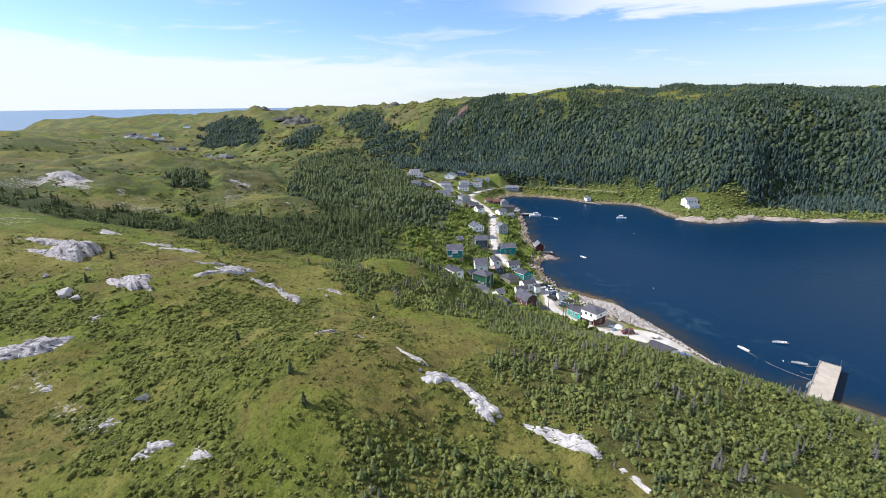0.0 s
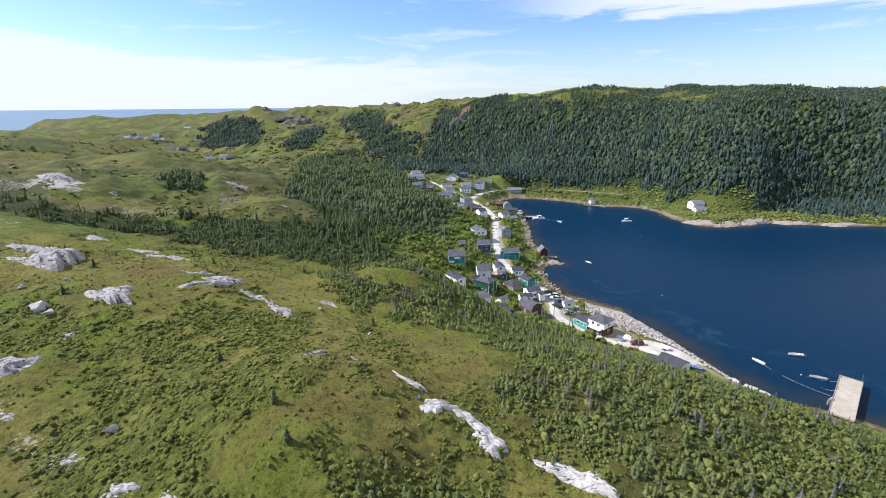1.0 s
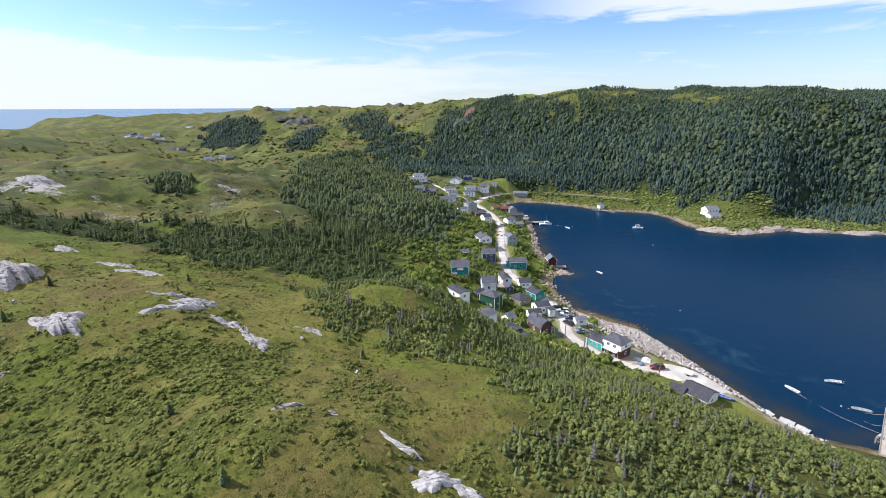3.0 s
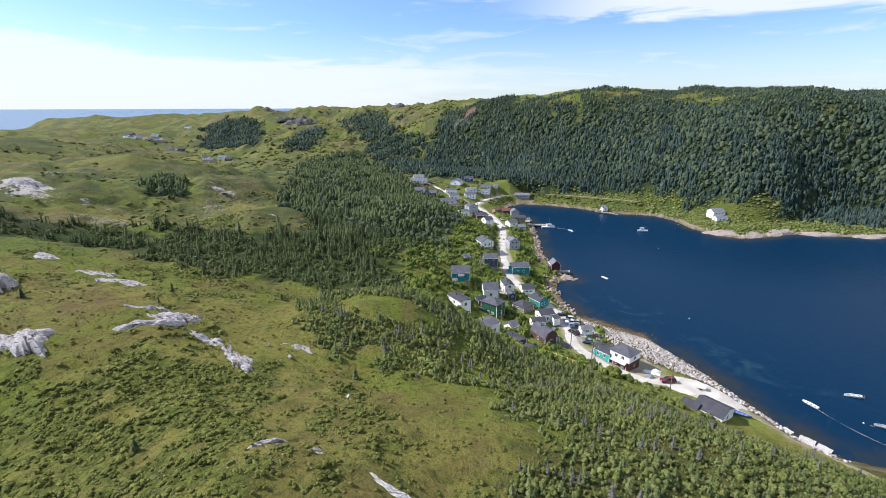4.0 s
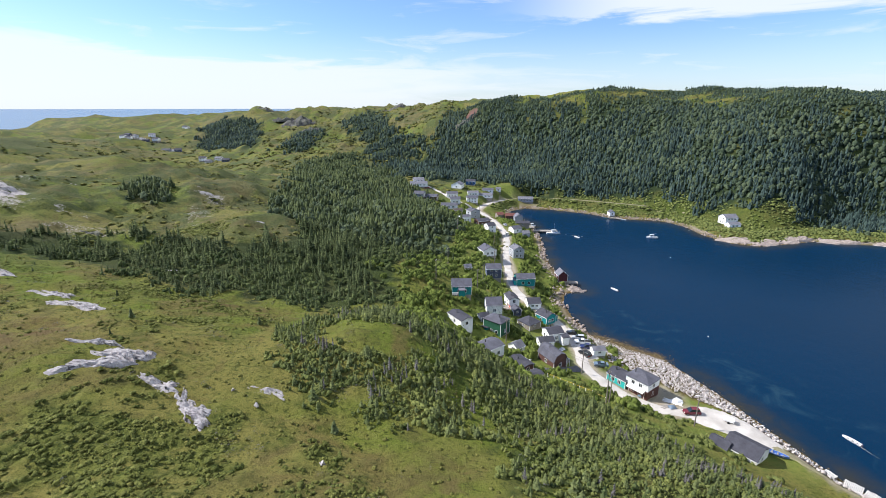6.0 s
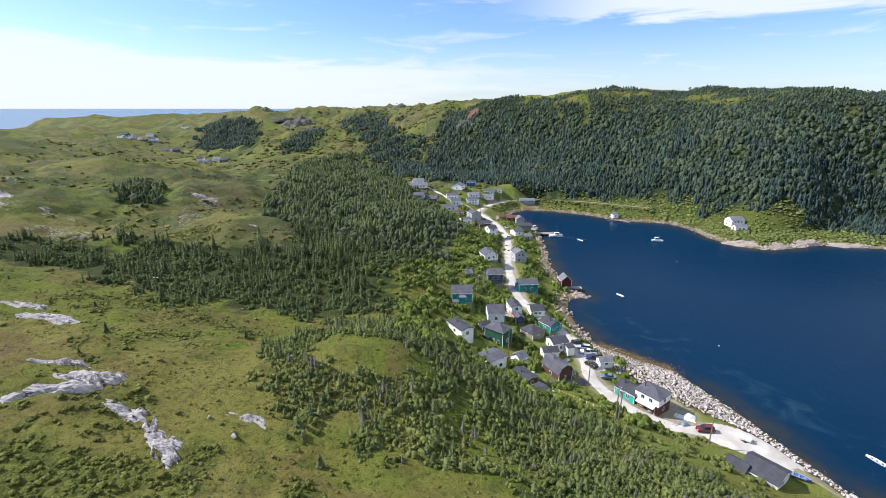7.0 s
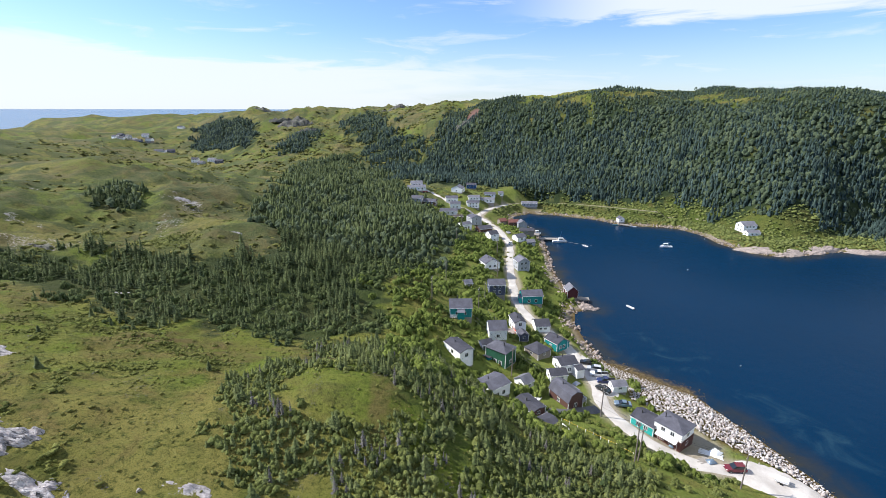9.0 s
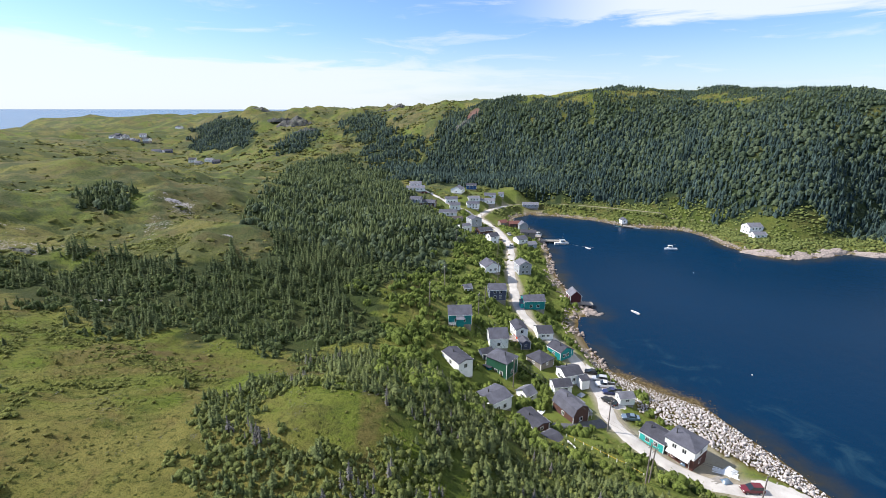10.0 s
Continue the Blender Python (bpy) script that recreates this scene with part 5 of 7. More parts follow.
def house(label, near, yaw, right, left, h, rise, ridge="x", roof="gable", paint="white", cover="charcoal", openings=None, pipe=True, name="house", base=None,
          group="houses of the village", trim=True, entry=1, seed=0, storeys=None, category="house", sink=0.2):
    """A timber house from its near corner, its two wall lengths and its eaves' height."""
    a = radians(yaw)
    ux, uy = Vector((math.cos(a), math.sin(a), 0)), Vector((-math.sin(a), math.cos(a), 0))
    mid = Vector((*near, 0)) + ux * right / 2 + uy * left / 2
    corners = [mid + ux * right / 2 * p + uy * left / 2 * q for p in (-1, 1) for q in (-1, 1)]
    lowest = min(ground_at(c.x, c.y) for c in corners)
    floor = ground_at(*near) + 0.1 - sink * max(ground_at(*near) - lowest, 0) if base is None else base
    turn = yaw if ridge == "x" else yaw + 90
    L, W = (right, left) if ridge == "x" else (left, right)
    top = thing(name, label, category, pose(mid.x, mid.y, floor, 0, 0, turn), group)
    if roof == "gambrel":
        half = [(W / 2, h), (W * 0.36, h + rise * 0.68), (0, h + rise)]
    elif roof == "shed":
        half = None
    else:
        half = [(W / 2, h), (0, h + rise)]
    # walls
    if roof == "shed":
        outline = [(-W / 2, 0), (W / 2, 0), (W / 2, h + rise), (-W / 2, h)]
    elif roof == "hip":
        outline = [(-W / 2, 0), (W / 2, 0), (W / 2, h), (-W / 2, h)]
    else:
        outline = [(-W / 2, 0), (W / 2, 0)] + half + [(-y, z) for y, z in half[-2::-1]]
    part("wall", Shape().prism(outline, -L / 2, L / 2), PAINT[paint], top)
    down = min(lowest - floor - 0.4, -0.3)
    part("foundation", Shape().box(-L / 2 + 0.06, -W / 2 + 0.06, down, L / 2 - 0.06, W / 2 - 0.06, 0), M_TIMBER, top, "weathered timber shoring")
    # roof
    o, t = 0.28, 0.14
    s = Shape()
    if roof == "hip":
        r = max(L / 2 - W / 2, 0.25)
        eave = [(-L / 2 - o, -W / 2 - o, h), (L / 2 + o, -W / 2 - o, h), (L / 2 + o, W / 2 + o, h), (-L / 2 - o, W / 2 + o, h)]
        up = [(x, y, z + t) for x, y, z in eave]
        s.add(eave + up + [(-r, 0, h + rise + t), (r, 0, h + rise + t)], [(3, 2, 1, 0), (0, 1, 5, 4), (1, 2, 6, 5), (2, 3, 7, 6), (3, 0, 4, 7), (4, 5, 9, 8), (6, 7, 8, 9), (5, 6, 9), (7, 4, 8)])
    elif roof == "shed":
        k = rise / W
        s.prism([(-W / 2 - o, h - k * o), (W / 2 + o, h + rise + k * o), (W / 2 + o, h + rise + k * o + t), (-W / 2 - o, h - k * o + t)], -L / 2 - o, L / 2 + o)
    else:
        k = (half[1][1] - half[0][1]) / (half[0][0] - half[1][0])
        under = [(half[0][0] + o, half[0][1] - k * o)] + half[1:]
        outline = under + [(-y, z) for y, z in under[-2::-1]]
        s.prism(outline + [(y, z + t * (1.25 if abs(y) < 0.01 else 1)) for y, z in outline[::-1]], -L / 2 - o, L / 2 + o)
    roofing = part("roof", s, ROOFS[cover], top)
    if roof == "gable" and trim:
        for side in (-1, 1):
            k = rise / (W / 2)
            y0 = (W / 2 + o) * side
            part("fascia", Shape().box(-L / 2 - o - 0.01, min(y0, y0 + 0.04 * side), h - k * o - 0.06, L / 2 + o + 0.01, max(y0, y0 + 0.04 * side), h - k * o + 0.12), M_TRIM, roofing)
    if pipe:
        rng = np.random.default_rng(seed + 900)
        cx = rng.uniform(-0.3, 0.3) * L
        z0 = h + rise * (0.55 if roof != "shed" else 0.5)
        part("chimney", Shape().rod((cx, W * 0.12, z0), (cx, W * 0.12, h + rise + 0.75), 0.13, n=8).rod((cx, W * 0.12, h + rise + 0.7), (cx, W * 0.12, h + rise + 0.82), 0.2, n=8), M_CHIMNEY, top)
    if trim:
        for p in (-1, 1):
            for q in (-1, 1):
                x, y = p * (L / 2), q * (W / 2)
                part("corner_board", Shape().box(x - 0.07, y - 0.07, 0, x + 0.07, y + 0.07, h - 0.02), M_TRIM if paint != "white" else PAINT["white"], top)
    # windows and doors: one number a wall (-y, +x, +y, -x) for how many stand in a row
    if openings is None:
        openings = (2, 1, 2, 1)
    floors = storeys or (2 if h > 3.7 else 1)
    for k, count in enumerate(openings):
        run = L if k % 2 == 0 else W
        for f in range(floors):
            z = (1.45 if floors == 1 else 1.35) + f * 2.45
            if z + 0.6 > h:
                z = h - 0.7
            for i in range(count):
                u = run * ((i + 1) / (count + 1) - 0.5)
                if k == entry and f == 0 and i == count // 2:
                    pass
                x, y, r = ((u, -W / 2, 0), (L / 2, u, math.pi / 2), (-u, W / 2, math.pi), (-L / 2, -u, -math.pi / 2))[k]
                if k == entry and f == 0 and i == 0 and h > 2.1:
                    door(top, x, y, 0.05, r)
                else:
                    window(top, x, y, z, r, 0.9 if run > 3 else 0.6, 1.05 if h > 2.3 else 0.7)
    return top


def porch(top, x0, y0, x1, y1, h, material, roof, label="", slope=0.25):
    """A lean-to porch with posts, a deck and its own roof, in the house's own axes."""
    ob = part("porch", Shape().box(x0, y0, -0.4, x1, y1, 0.12), M_TIMBER, top, label)
    part("porch_roof", Shape().add([(x0 - 0.15, y0 - 0.15, h - slope), (x1 + 0.15, y0 - 0.15, h - slope), (x1 + 0.15, y1, h + slope), (x0 - 0.15, y1, h + slope),
                                    (x0 - 0.15, y0 - 0.15, h - slope + 0.1), (x1 + 0.15, y0 - 0.15, h - slope + 0.1), (x1 + 0.15, y1, h + slope + 0.1), (x0 - 0.15, y1, h + slope + 0.1)],
                                   [(3, 2, 1, 0), (4, 5, 6, 7), (0, 1, 5, 4), (1, 2, 6, 5), (2, 3, 7, 6), (3, 0, 4, 7)]), roof, ob)
    for x in (x0, x1 - 0.1):
        part("post", Shape().box(x, y0, 0.12, x + 0.1, y0 + 0.1, h - slope), M_TRIM, ob)
    return ob


def annex(top, x0, y0, x1, y1, h, paint, cover, rise=0.5):
    """A small wing with a lean-to roof, in the house's own axes."""
    ob = part("wing", Shape().box(x0, y0, -0.6, x1, y1, h), PAINT[paint], top)
    part("wing_roof", Shape().add([(x0 - 0.2, y0 - 0.2, h - 0.02), (x1 + 0.2, y0 - 0.2, h - 0.02), (x1 + 0.2, y1, h + rise), (x0 - 0.2, y1, h + rise),
                                   (x0 - 0.2, y0 - 0.2, h + 0.1), (x1 + 0.2, y0 - 0.2, h + 0.1), (x1 + 0.2, y1, h + rise + 0.12), (x0 - 0.2, y1, h + rise + 0.12)],
                                  [(3, 2, 1, 0), (4, 5, 6, 7), (0, 1, 5, 4), (1, 2, 6, 5), (2, 3, 7, 6), (3, 0, 4, 7)]), ROOFS[cover], ob)
    return ob


def deck(top, x0, y0, x1, y1, z, material, label):
    """A railed deck in the house's own axes."""
    ob = part("deck", Shape().box(x0, y0, z - 0.15, x1, y1, z), M_TIMBER, top, label)
    for x in np.linspace(x0, x1, 4):
        part("rail_post", Shape().box(x - 0.05, y0, z - 1.6, x + 0.05, y0 + 0.1, z + 0.95), material, ob)
    part("railing", Shape().box(x0, y0 - 0.02, z + 0.85, x1, y0 + 0.1, z + 0.97).box(x0, y0, z + 0.2, x1, y0 + 0.05, z + 0.75), material, ob)
    return ob


M_ORANGE = surface("orange_paint", plain((0.60, 0.09, 0.04), 0.2, 3), 0.6)
M_WHITE_BOARD = surface("white_boards", plain((0.78, 0.78, 0.76), 0.12, 2), 0.7)
M_PALE_BOARD = surface("bleached_boards", plain((0.52, 0.50, 0.47), 0.3, 1.5), 0.85)
M_YELLOW = surface("yellow_paint", plain((0.62, 0.40, 0.03), 0.2, 3), 0.6)

# the nearer part of the village
house("tall narrow white two-storey house with a dark low roof", (7.1, 180.0), 33, 4.3, 7.6, 5.0, 0.6, "y", cover="charcoal", openings=(1, 2, 1, 1), entry=3, seed=1, sink=0.75)
house("square white bungalow with a low dark shingle roof", (14.6, 168.6), 36, 6.3, 5.8, 3.4, 0.7, "x", cover="grey", openings=(2, 1, 1, 1), entry=2, seed=2, sink=0.75)
g = house("dark green two-storey house with a hipped grey roof", (20.7, 189.1), 50, 5.6, 7.0, 4.9, 1.5, "y", "hip", "green", "grey", (3, 1, 3, 1), seed=3, storeys=1)
annex(g, 1.2, 3.0, 3.4, 4.6, 2.2, "teal", "charcoal")
house("white house with a broad dark gable roof", (17.2, 202.3), 4, 5.6, 6.2, 3.4, 2.0, "x", cover="grey", openings=(1, 1, 2, 1), seed=4)
house("small dark shed beside the green house", (14.6, 195.2), 20, 3.2, 3.0, 1.9, 0.9, "x", paint="slate", openings=(1, 0, 0, 0), name="shed", pipe=False, seed=5, category="shed", group="sheds of the village")
house("little white and pink garden shed with a grey roof", (25.2, 180.2), 38, 3.4, 4.0, 1.9, 1.3, "x", paint="white", cover="light", openings=(1, 0, 1, 1), name="shed", pipe=False, entry=3, seed=6, category="shed", group="sheds of the village")
house("low brown bungalow with a dark felt roof", (24.0, 164.2), 32, 4.4, 6.3, 2.2, 0.5, "y", paint="brown", cover="charcoal", openings=(1, 1, 2, 1), seed=7, base=9.4)
house("brown cabin wing with a dark low roof", (26.0, 158.6), 32, 4.6, 4.0, 2.1, 0.4, "x", paint="brown", cover="charcoal", openings=(1, 1, 0, 1), pipe=False, seed=8, base=9.2, group="sheds of the village")
g = house("dark brown house with a barn-like gambrel roof", (35.2, 172.6), 27, 4.9, 7.6, 3.2, 2.1, "y", "gambrel", "brown", "grey", (1, 1, 1, 1), seed=9, base=5.6)
annex(g, 0.2, -5.0, 3.0, -2.45, 1.9, "white", "light")
deck(g, -3.2, -4.4, -0.4, -2.5, 0.9, M_TRIM, "timber deck with white stairs")
g = house("white house with a dark asphalt roof by the parking strip", (37.6, 190.2), 16, 5.4, 5.2, 3.0, 1.1, "x", cover="charcoal", openings=(1, 1, 2, 2), seed=10)
annex(g, 1.2, -5.0, 3.6, -2.6, 2.3, "white", "charcoal")
house("small white house with a dark roof and a curved gable", (33.6, 185.6), 8, 4.8, 3.8, 2.3, 1.0, "x", cover="charcoal", openings=(2, 1, 1, 1), seed=11)
house("weathered hip-roofed store with grey boards", (31.8, 196.2), 36, 5.6, 5.8, 2.2, 1.3, "x", "hip", "timber", "charcoal", (1, 0, 1, 1), pipe=False, seed=12, name="store", category="shed", group="sheds of the village")
g = house("bright teal house with a dark roof by the shore", (39.6, 204.4), 34, 5.0, 5.6, 3.0, 1.2, "y", paint="teal", cover="charcoal", openings=(1, 1, 1, 2), seed=13)
annex(g, -2.4, -3.9, 0.4, -2.5, 2.0, "teal", "grey")
house("small white house with a dark grey roof below the road", (35.2, 217.4), 4, 5.0, 6.0, 2.3, 1.4, "x", cover="charcoal", openings=(2, 1, 2, 1), seed=14)
g = house("narrow white two-storey house with a dark front", (26.6, 211.4), 10, 3.9, 6.3, 4.1, 0.9, "y", cover="charcoal", openings=(2, 1, 2, 1), seed=15)
deck(g, -4.6, 1.9, -0.6, 4.2, 1.0, M_ORANGE, "deck with orange-red railings")
house("small slate-blue shed with a grey roof", (27.6, 206.6), 10, 3.0, 3.2, 2.1, 0.9, "y", paint="slate", cover="grey", openings=(0, 0, 0, 1), name="shed", pipe=False, seed=16, category="shed", group="sheds of the village")
g = house("long teal house with a light grey roof", (33.8, 239.6), 5, 8.2, 5.4, 3.6, 1.5, "x", paint="teal", cover="grey", openings=(2, 1, 2, 1), seed=17)
annex(g, -5.2, -2.2, -4.1, 0.6, 2.6, "aqua", "light")
g = house("teal house with a worn grey roof on the bushy slope", (4.6, 208.4), 2, 7.2, 6.0, 3.4, 1.9, "x", paint="teal", cover="grey", openings=(2, 1, 2, 1), seed=18)
annex(g, -1.1, -4.4, 1.1, -3.0, 2.3, "teal", "light", 0.7)
deck(g, -3.6, -4.3, -1.4, -3.0, 0.5, M_TRIM, "small porch with white railings")
house("grey and white two-storey house below the road", (37.2, 275.5), 12, 5.8, 6.4, 4.6, 1.6, "y", paint="grey", cover="light", openings=(2, 1, 2, 2), seed=19)
house("slate-grey two-storey house by the road", (20.4, 240.2), 2, 6.4, 6.0, 4.2, 1.5, "x", paint="slate", cover="grey", openings=(2, 1, 2, 1), seed=20)
house("white gabled bungalow with a grey roof", (21.0, 266.0), 20, 7.0, 7.0, 2.9, 1.9, "y", paint="white", cover="grey", openings=(1, 2, 1, 2), seed=21)
house("little weathered shed among bushes", (10.8, 240.0), 15, 3.0, 3.0, 1.9, 1.0, "x", paint="timber", cover="light", openings=(1, 0, 0, 0), pipe=False, name="shed", seed=22, category="shed", group="sheds of the village")

# by the boulder bank
g = house("two-storey house, brown brick below and white above", (58.6, 160.2), 37, 6.0, 6.8, 4.9, 1.3, "y", "hip", paint="white", cover="grey", openings=(1, 2, 2, 1), seed=23, trim=False)
for box in ((-3.45, -3.05, -0.4, -1.2, 3.05, 2.7), (-1.2, 2.95, -0.4, 3.45, 3.05, 2.7)):
    part("brick_facing", Shape().box(*box), M_BRICK, g)
porch(g, -2.6, 3.0, 2.2, 4.4, 2.7, M_TRIM, M_WHITE_BOARD, "white-roofed porch on the road side", -0.35)
house("long turquoise shed with a dark patched roof", (54.2, 165.0), 37, 5.4, 6.0, 2.6, 1.1, "y", paint="aqua", cover="charcoal", openings=(1, 2, 2, 0), seed=24, name="shed", category="shed", group="sheds of the village")
house("low white building with a broad charcoal roof", (72.6, 134.6), 37, 7.2, 7.2, 2.5, 1.6, "y", paint="white", cover="charcoal", openings=(2, 1, 2, 1), pipe=False, seed=25, base=3.4, name="community_building")
house("low white wing with a charcoal roof", (67.8, 138.4), 37, 4.2, 4.0, 2.2, 1.1, "y", paint="white", cover="charcoal", openings=(1, 1, 2, 1), pipe=False, seed=26, base=3.5, name="shed", category="shed", group="sheds of the village")
house("small white shed with a grey roof on the shore", (50.6, 182.6), 6, 3.9, 3.0, 2.1, 0.8, "x", paint="white", cover="light", openings=(1, 1, 0, 1), pipe=False, seed=27, name="shed", category="shed", group="sheds of the village")
house("dark red boathouse on stilts at the rocky point", (56.2, 256.0), 4, 4.6, 5.4, 3.0, 2.0, "y", paint="darkred", cover="light", openings=(1, 1, 1, 0), pipe=False, seed=29, base=2.4, name="boathouse", category="boathouse", group="sheds of the village")

# the upper village and the head of the cove
UPPER = "white house on the green slope at the cove's head"
for k, (x, y, yaw, a, b, h, rise, ridge, paint, cover, label) in enumerate((
        (-25, 436, 8, 9, 8, 4.2, 1.8, "x", "white", "light", "big white two-storey house with a wing"), (-27, 428.6, 8, 14, 6.5, 2.6, 1.4, "x", "white", "light", "low white wing of the big house"),
        (-22, 390, -12, 7.5, 7, 2.6, 1.4, "x", "grey", "grey", "grey bungalow with a wide roof"), (-15.5, 392, -10, 11, 7, 2.5, 1.4, "x", "brown", "grey", "long dark bungalow with a grey roof"),
        (7, 442.5, -20, 9, 8, 3.2, 2.2, "y", "white", "light", "white gabled house below the forest"), (20, 456, -10, 8, 6, 3.0, 1.2, "x", "blue", "charcoal", "blue house at the forest edge"),
        (3, 417, 5, 9, 7, 3.2, 1.4, "x", "white", "grey", UPPER), (6, 402, 2, 7.5, 6, 3.6, 1.3, "x", "white", "grey", UPPER), (-1.2, 371, -4, 11.5, 6, 2.5, 1.3, "x", "white", "grey", UPPER),
        (19.2, 415, 4, 9, 6, 4.0, 1.4, "x", "white", "grey", UPPER), (20.7, 429, 4, 9, 6, 2.6, 1.2, "x", "white", "light", UPPER), (33.7, 440, -6, 9, 6, 2.6, 1.3, "x", "white", "grey", UPPER),
        (30, 432, -6, 11.5, 6, 2.5, 1.3, "x", "white", "light", UPPER), (46, 446, 0, 4, 4, 2.4, 1.2, "x", "white", "light", "small white shed near the lane"),
        (64.8, 440, -4, 12.5, 6, 2.6, 1.3, "x", "grey", "light", "long pale grey building at the cove's head"), (13, 331, 30, 6, 6, 3.4, 0.8, "x", "white", "grey", "white box-like house above the road"),
        (19, 350, 24, 7, 7, 4.8, 1.2, "y", "grey", "grey", "tall pale grey house above the road"), (23, 331, 20, 8, 7, 3.4, 1.2, "x", "brown", "charcoal", "dark house with a charcoal roof by the road"),
        (28, 317, 24, 5, 6, 4.4, 1.5, "x", "white", "charcoal", "white two-storey house by the road"), (8, 357, 10, 6, 4, 2.2, 0.7, "x", "timber", "brown", "weathered brown shed on the slope"))):
    house(label, (x, y), yaw, a, b, h, rise, ridge, paint=paint, cover=cover, openings=(max(1, int(a / 3)), 1, 1, 1), seed=40 + k, group="houses of the upper village", sink=0.4)
STORE = "fishing store at the wharf"
for k, (x, y, yaw, a, b, h, rise, paint, cover, label) in enumerate((
        (40.5, 378, 20, 5, 5, 2.8, 1.4, "timber", "rust", "reddish-brown " + STORE), (46, 376, 5, 7, 5, 3.0, 1.4, "brown", "rust", "rust-roofed " + STORE),
        (52, 372, 5, 6, 6, 3.4, 1.8, "grey", "light", "grey gabled " + STORE), (50, 353, -5, 9, 6, 2.4, 1.0, "timber", "charcoal", "low dark " + STORE),
        (45, 329, 25, 6, 6, 2.6, 1.4, "white", "grey", "white " + STORE), (50.5, 328, 10, 5, 5, 2.2, 1.2, "grey", "light", "pale grey " + STORE))):
    house(label, (x, y), yaw, a, b, h, rise, "x" if k != 2 else "y", paint=paint, cover=cover, openings=(1, 1, 0, 0), seed=70 + k, name="fishing_store", pipe=False, trim=False, group="stores at the wharf", category="shed",
          base=max(2.2, ground_at(x, y)))
house("white two-storey house alone on the far shore", (200, 366), 4, 9, 8, 4.8, 2.0, "x", cover="light", openings=(3, 2, 2, 2), seed=80)
house("white boathouse below the far white house", (197, 356), 2, 8, 5, 2.6, 1.2, "x", cover="light", openings=(2, 1, 0, 1), seed=81, pipe=False, name="boathouse", category="boathouse", group="sheds of the village")
house("little white stage at the far shore's landing", (130, 399), 10, 4, 4, 2.6, 1.5, "y", cover="grey", openings=(1, 1, 0, 1), seed=82, pipe=False, base=1.6, name="fishing_store", category="shed", group="stores at the wharf")
# the hamlet in the far valley
rng = np.random.default_rng(11)
for k, (x, y) in enumerate(((-552, 846), (-545, 868), (-530, 862), (-518, 850), (-538, 838), (-512, 872), (-524, 880), (-560, 870), (-505, 858), (-448, 786), (-436, 790), (-426, 784), (-345, 700), (-333, 692), (-322, 698), (-308, 690), (-520, 985))):
    house(("white", "grey", "slate-roofed pale", "dark")[k % 4] + " house in the distant hamlet", (x, y), float(rng.uniform(-30, 30)), float(rng.uniform(8, 13)), 7.5, float(rng.uniform(2.8, 4.4)), 2.0, "x",
          paint=("white", "grey", "white", "slate")[k % 4], cover=("charcoal", "grey", "light", "charcoal")[k % 4], openings=(2, 1, 1, 1), seed=100 + k, group="houses of the distant hamlet", trim=False)


# ---- wharves ----
def quay():
    top = thing("quay", "pale concrete quay with a timber edge on the deep side", "quay", pose(113.2, 122.0, 0, 0, 0, 44.5))
    part("quay_deck", Shape().box(-6, -2.7, 1.45, 18.6, 2.7, 2.0), M_CONCRETE, top)
    for y in (-2.8, 2.7):
        part("kerb", Shape().box(-6, y, 1.75, 18.7, y + 0.14, 2.22), M_TIMBER, top)
    part("kerb", Shape().box(18.6, -2.8, 1.75, 18.76, 2.84, 2.22), M_TIMBER, top)
    for x in np.arange(-4, 19, 3.7):
        for y in (-2.45, 2.45):
            part("pile", Shape().rod((x, y, -5), (x, y, 1.6), 0.2, n=8), M_POLE, top)
    for x in (1, 9, 17):
        part("mooring_post", Shape().rod((x, 2.3, 2.0), (x, 2.3, 2.7), 0.12, n=8), M_POLE, top)
    part("ladder_pole", Shape().rod((18.4, -2.4, 2.0), (18.4, -2.4, 4.6), 0.05, n=6), M_METAL, top)


quay()


def wharf(x, y, z, yaw, long, wide, label):
    top = thing("wharf", label, "wharf", pose(x, y, 0, 0, 0, yaw), "small timber wharves")
    part("frame", Shape().box(-long / 2, -wide / 2, z - 0.4, long / 2, wide / 2, z - 0.12), M_TIMBER, top)
    plank = shared(("plank", wide), lambda: Shape().box(-0.16, -wide / 2 - 0.1, -0.06, 0.16, wide / 2 + 0.1, 0.0).mesh("plank", M_TIMBER))
    for k, px in enumerate(np.arange(-long / 2 + 0.2, long / 2, 0.36)):
        part("plank", plank, None, top, "", Matrix.Translation((px, 0.03 * (k % 3), z - 0.05)))
    for px in np.linspace(-long / 2 + 0.3, long / 2 - 0.3, 4):
        for py in (-wide / 2 + 0.2, wide / 2 - 0.2):
            part("pile", Shape().rod((px, py, -3), (px, py, z - 0.12), 0.13, n=6), M_POLE, top)


wharf(71, 355, 1.5, -3, 16, 4, "grey timber wharf reaching into the cove")
wharf(60, 366, 1.6, -10, 10, 6, "wide grey timber staging beside the stores")
wharf(63.6, 257.5, 1.6, -8, 5, 3, "pale small landing stage beside the boathouse")
wharf(133, 394, 1.1, -35, 8, 2.4, "narrow landing stage on the far shore")


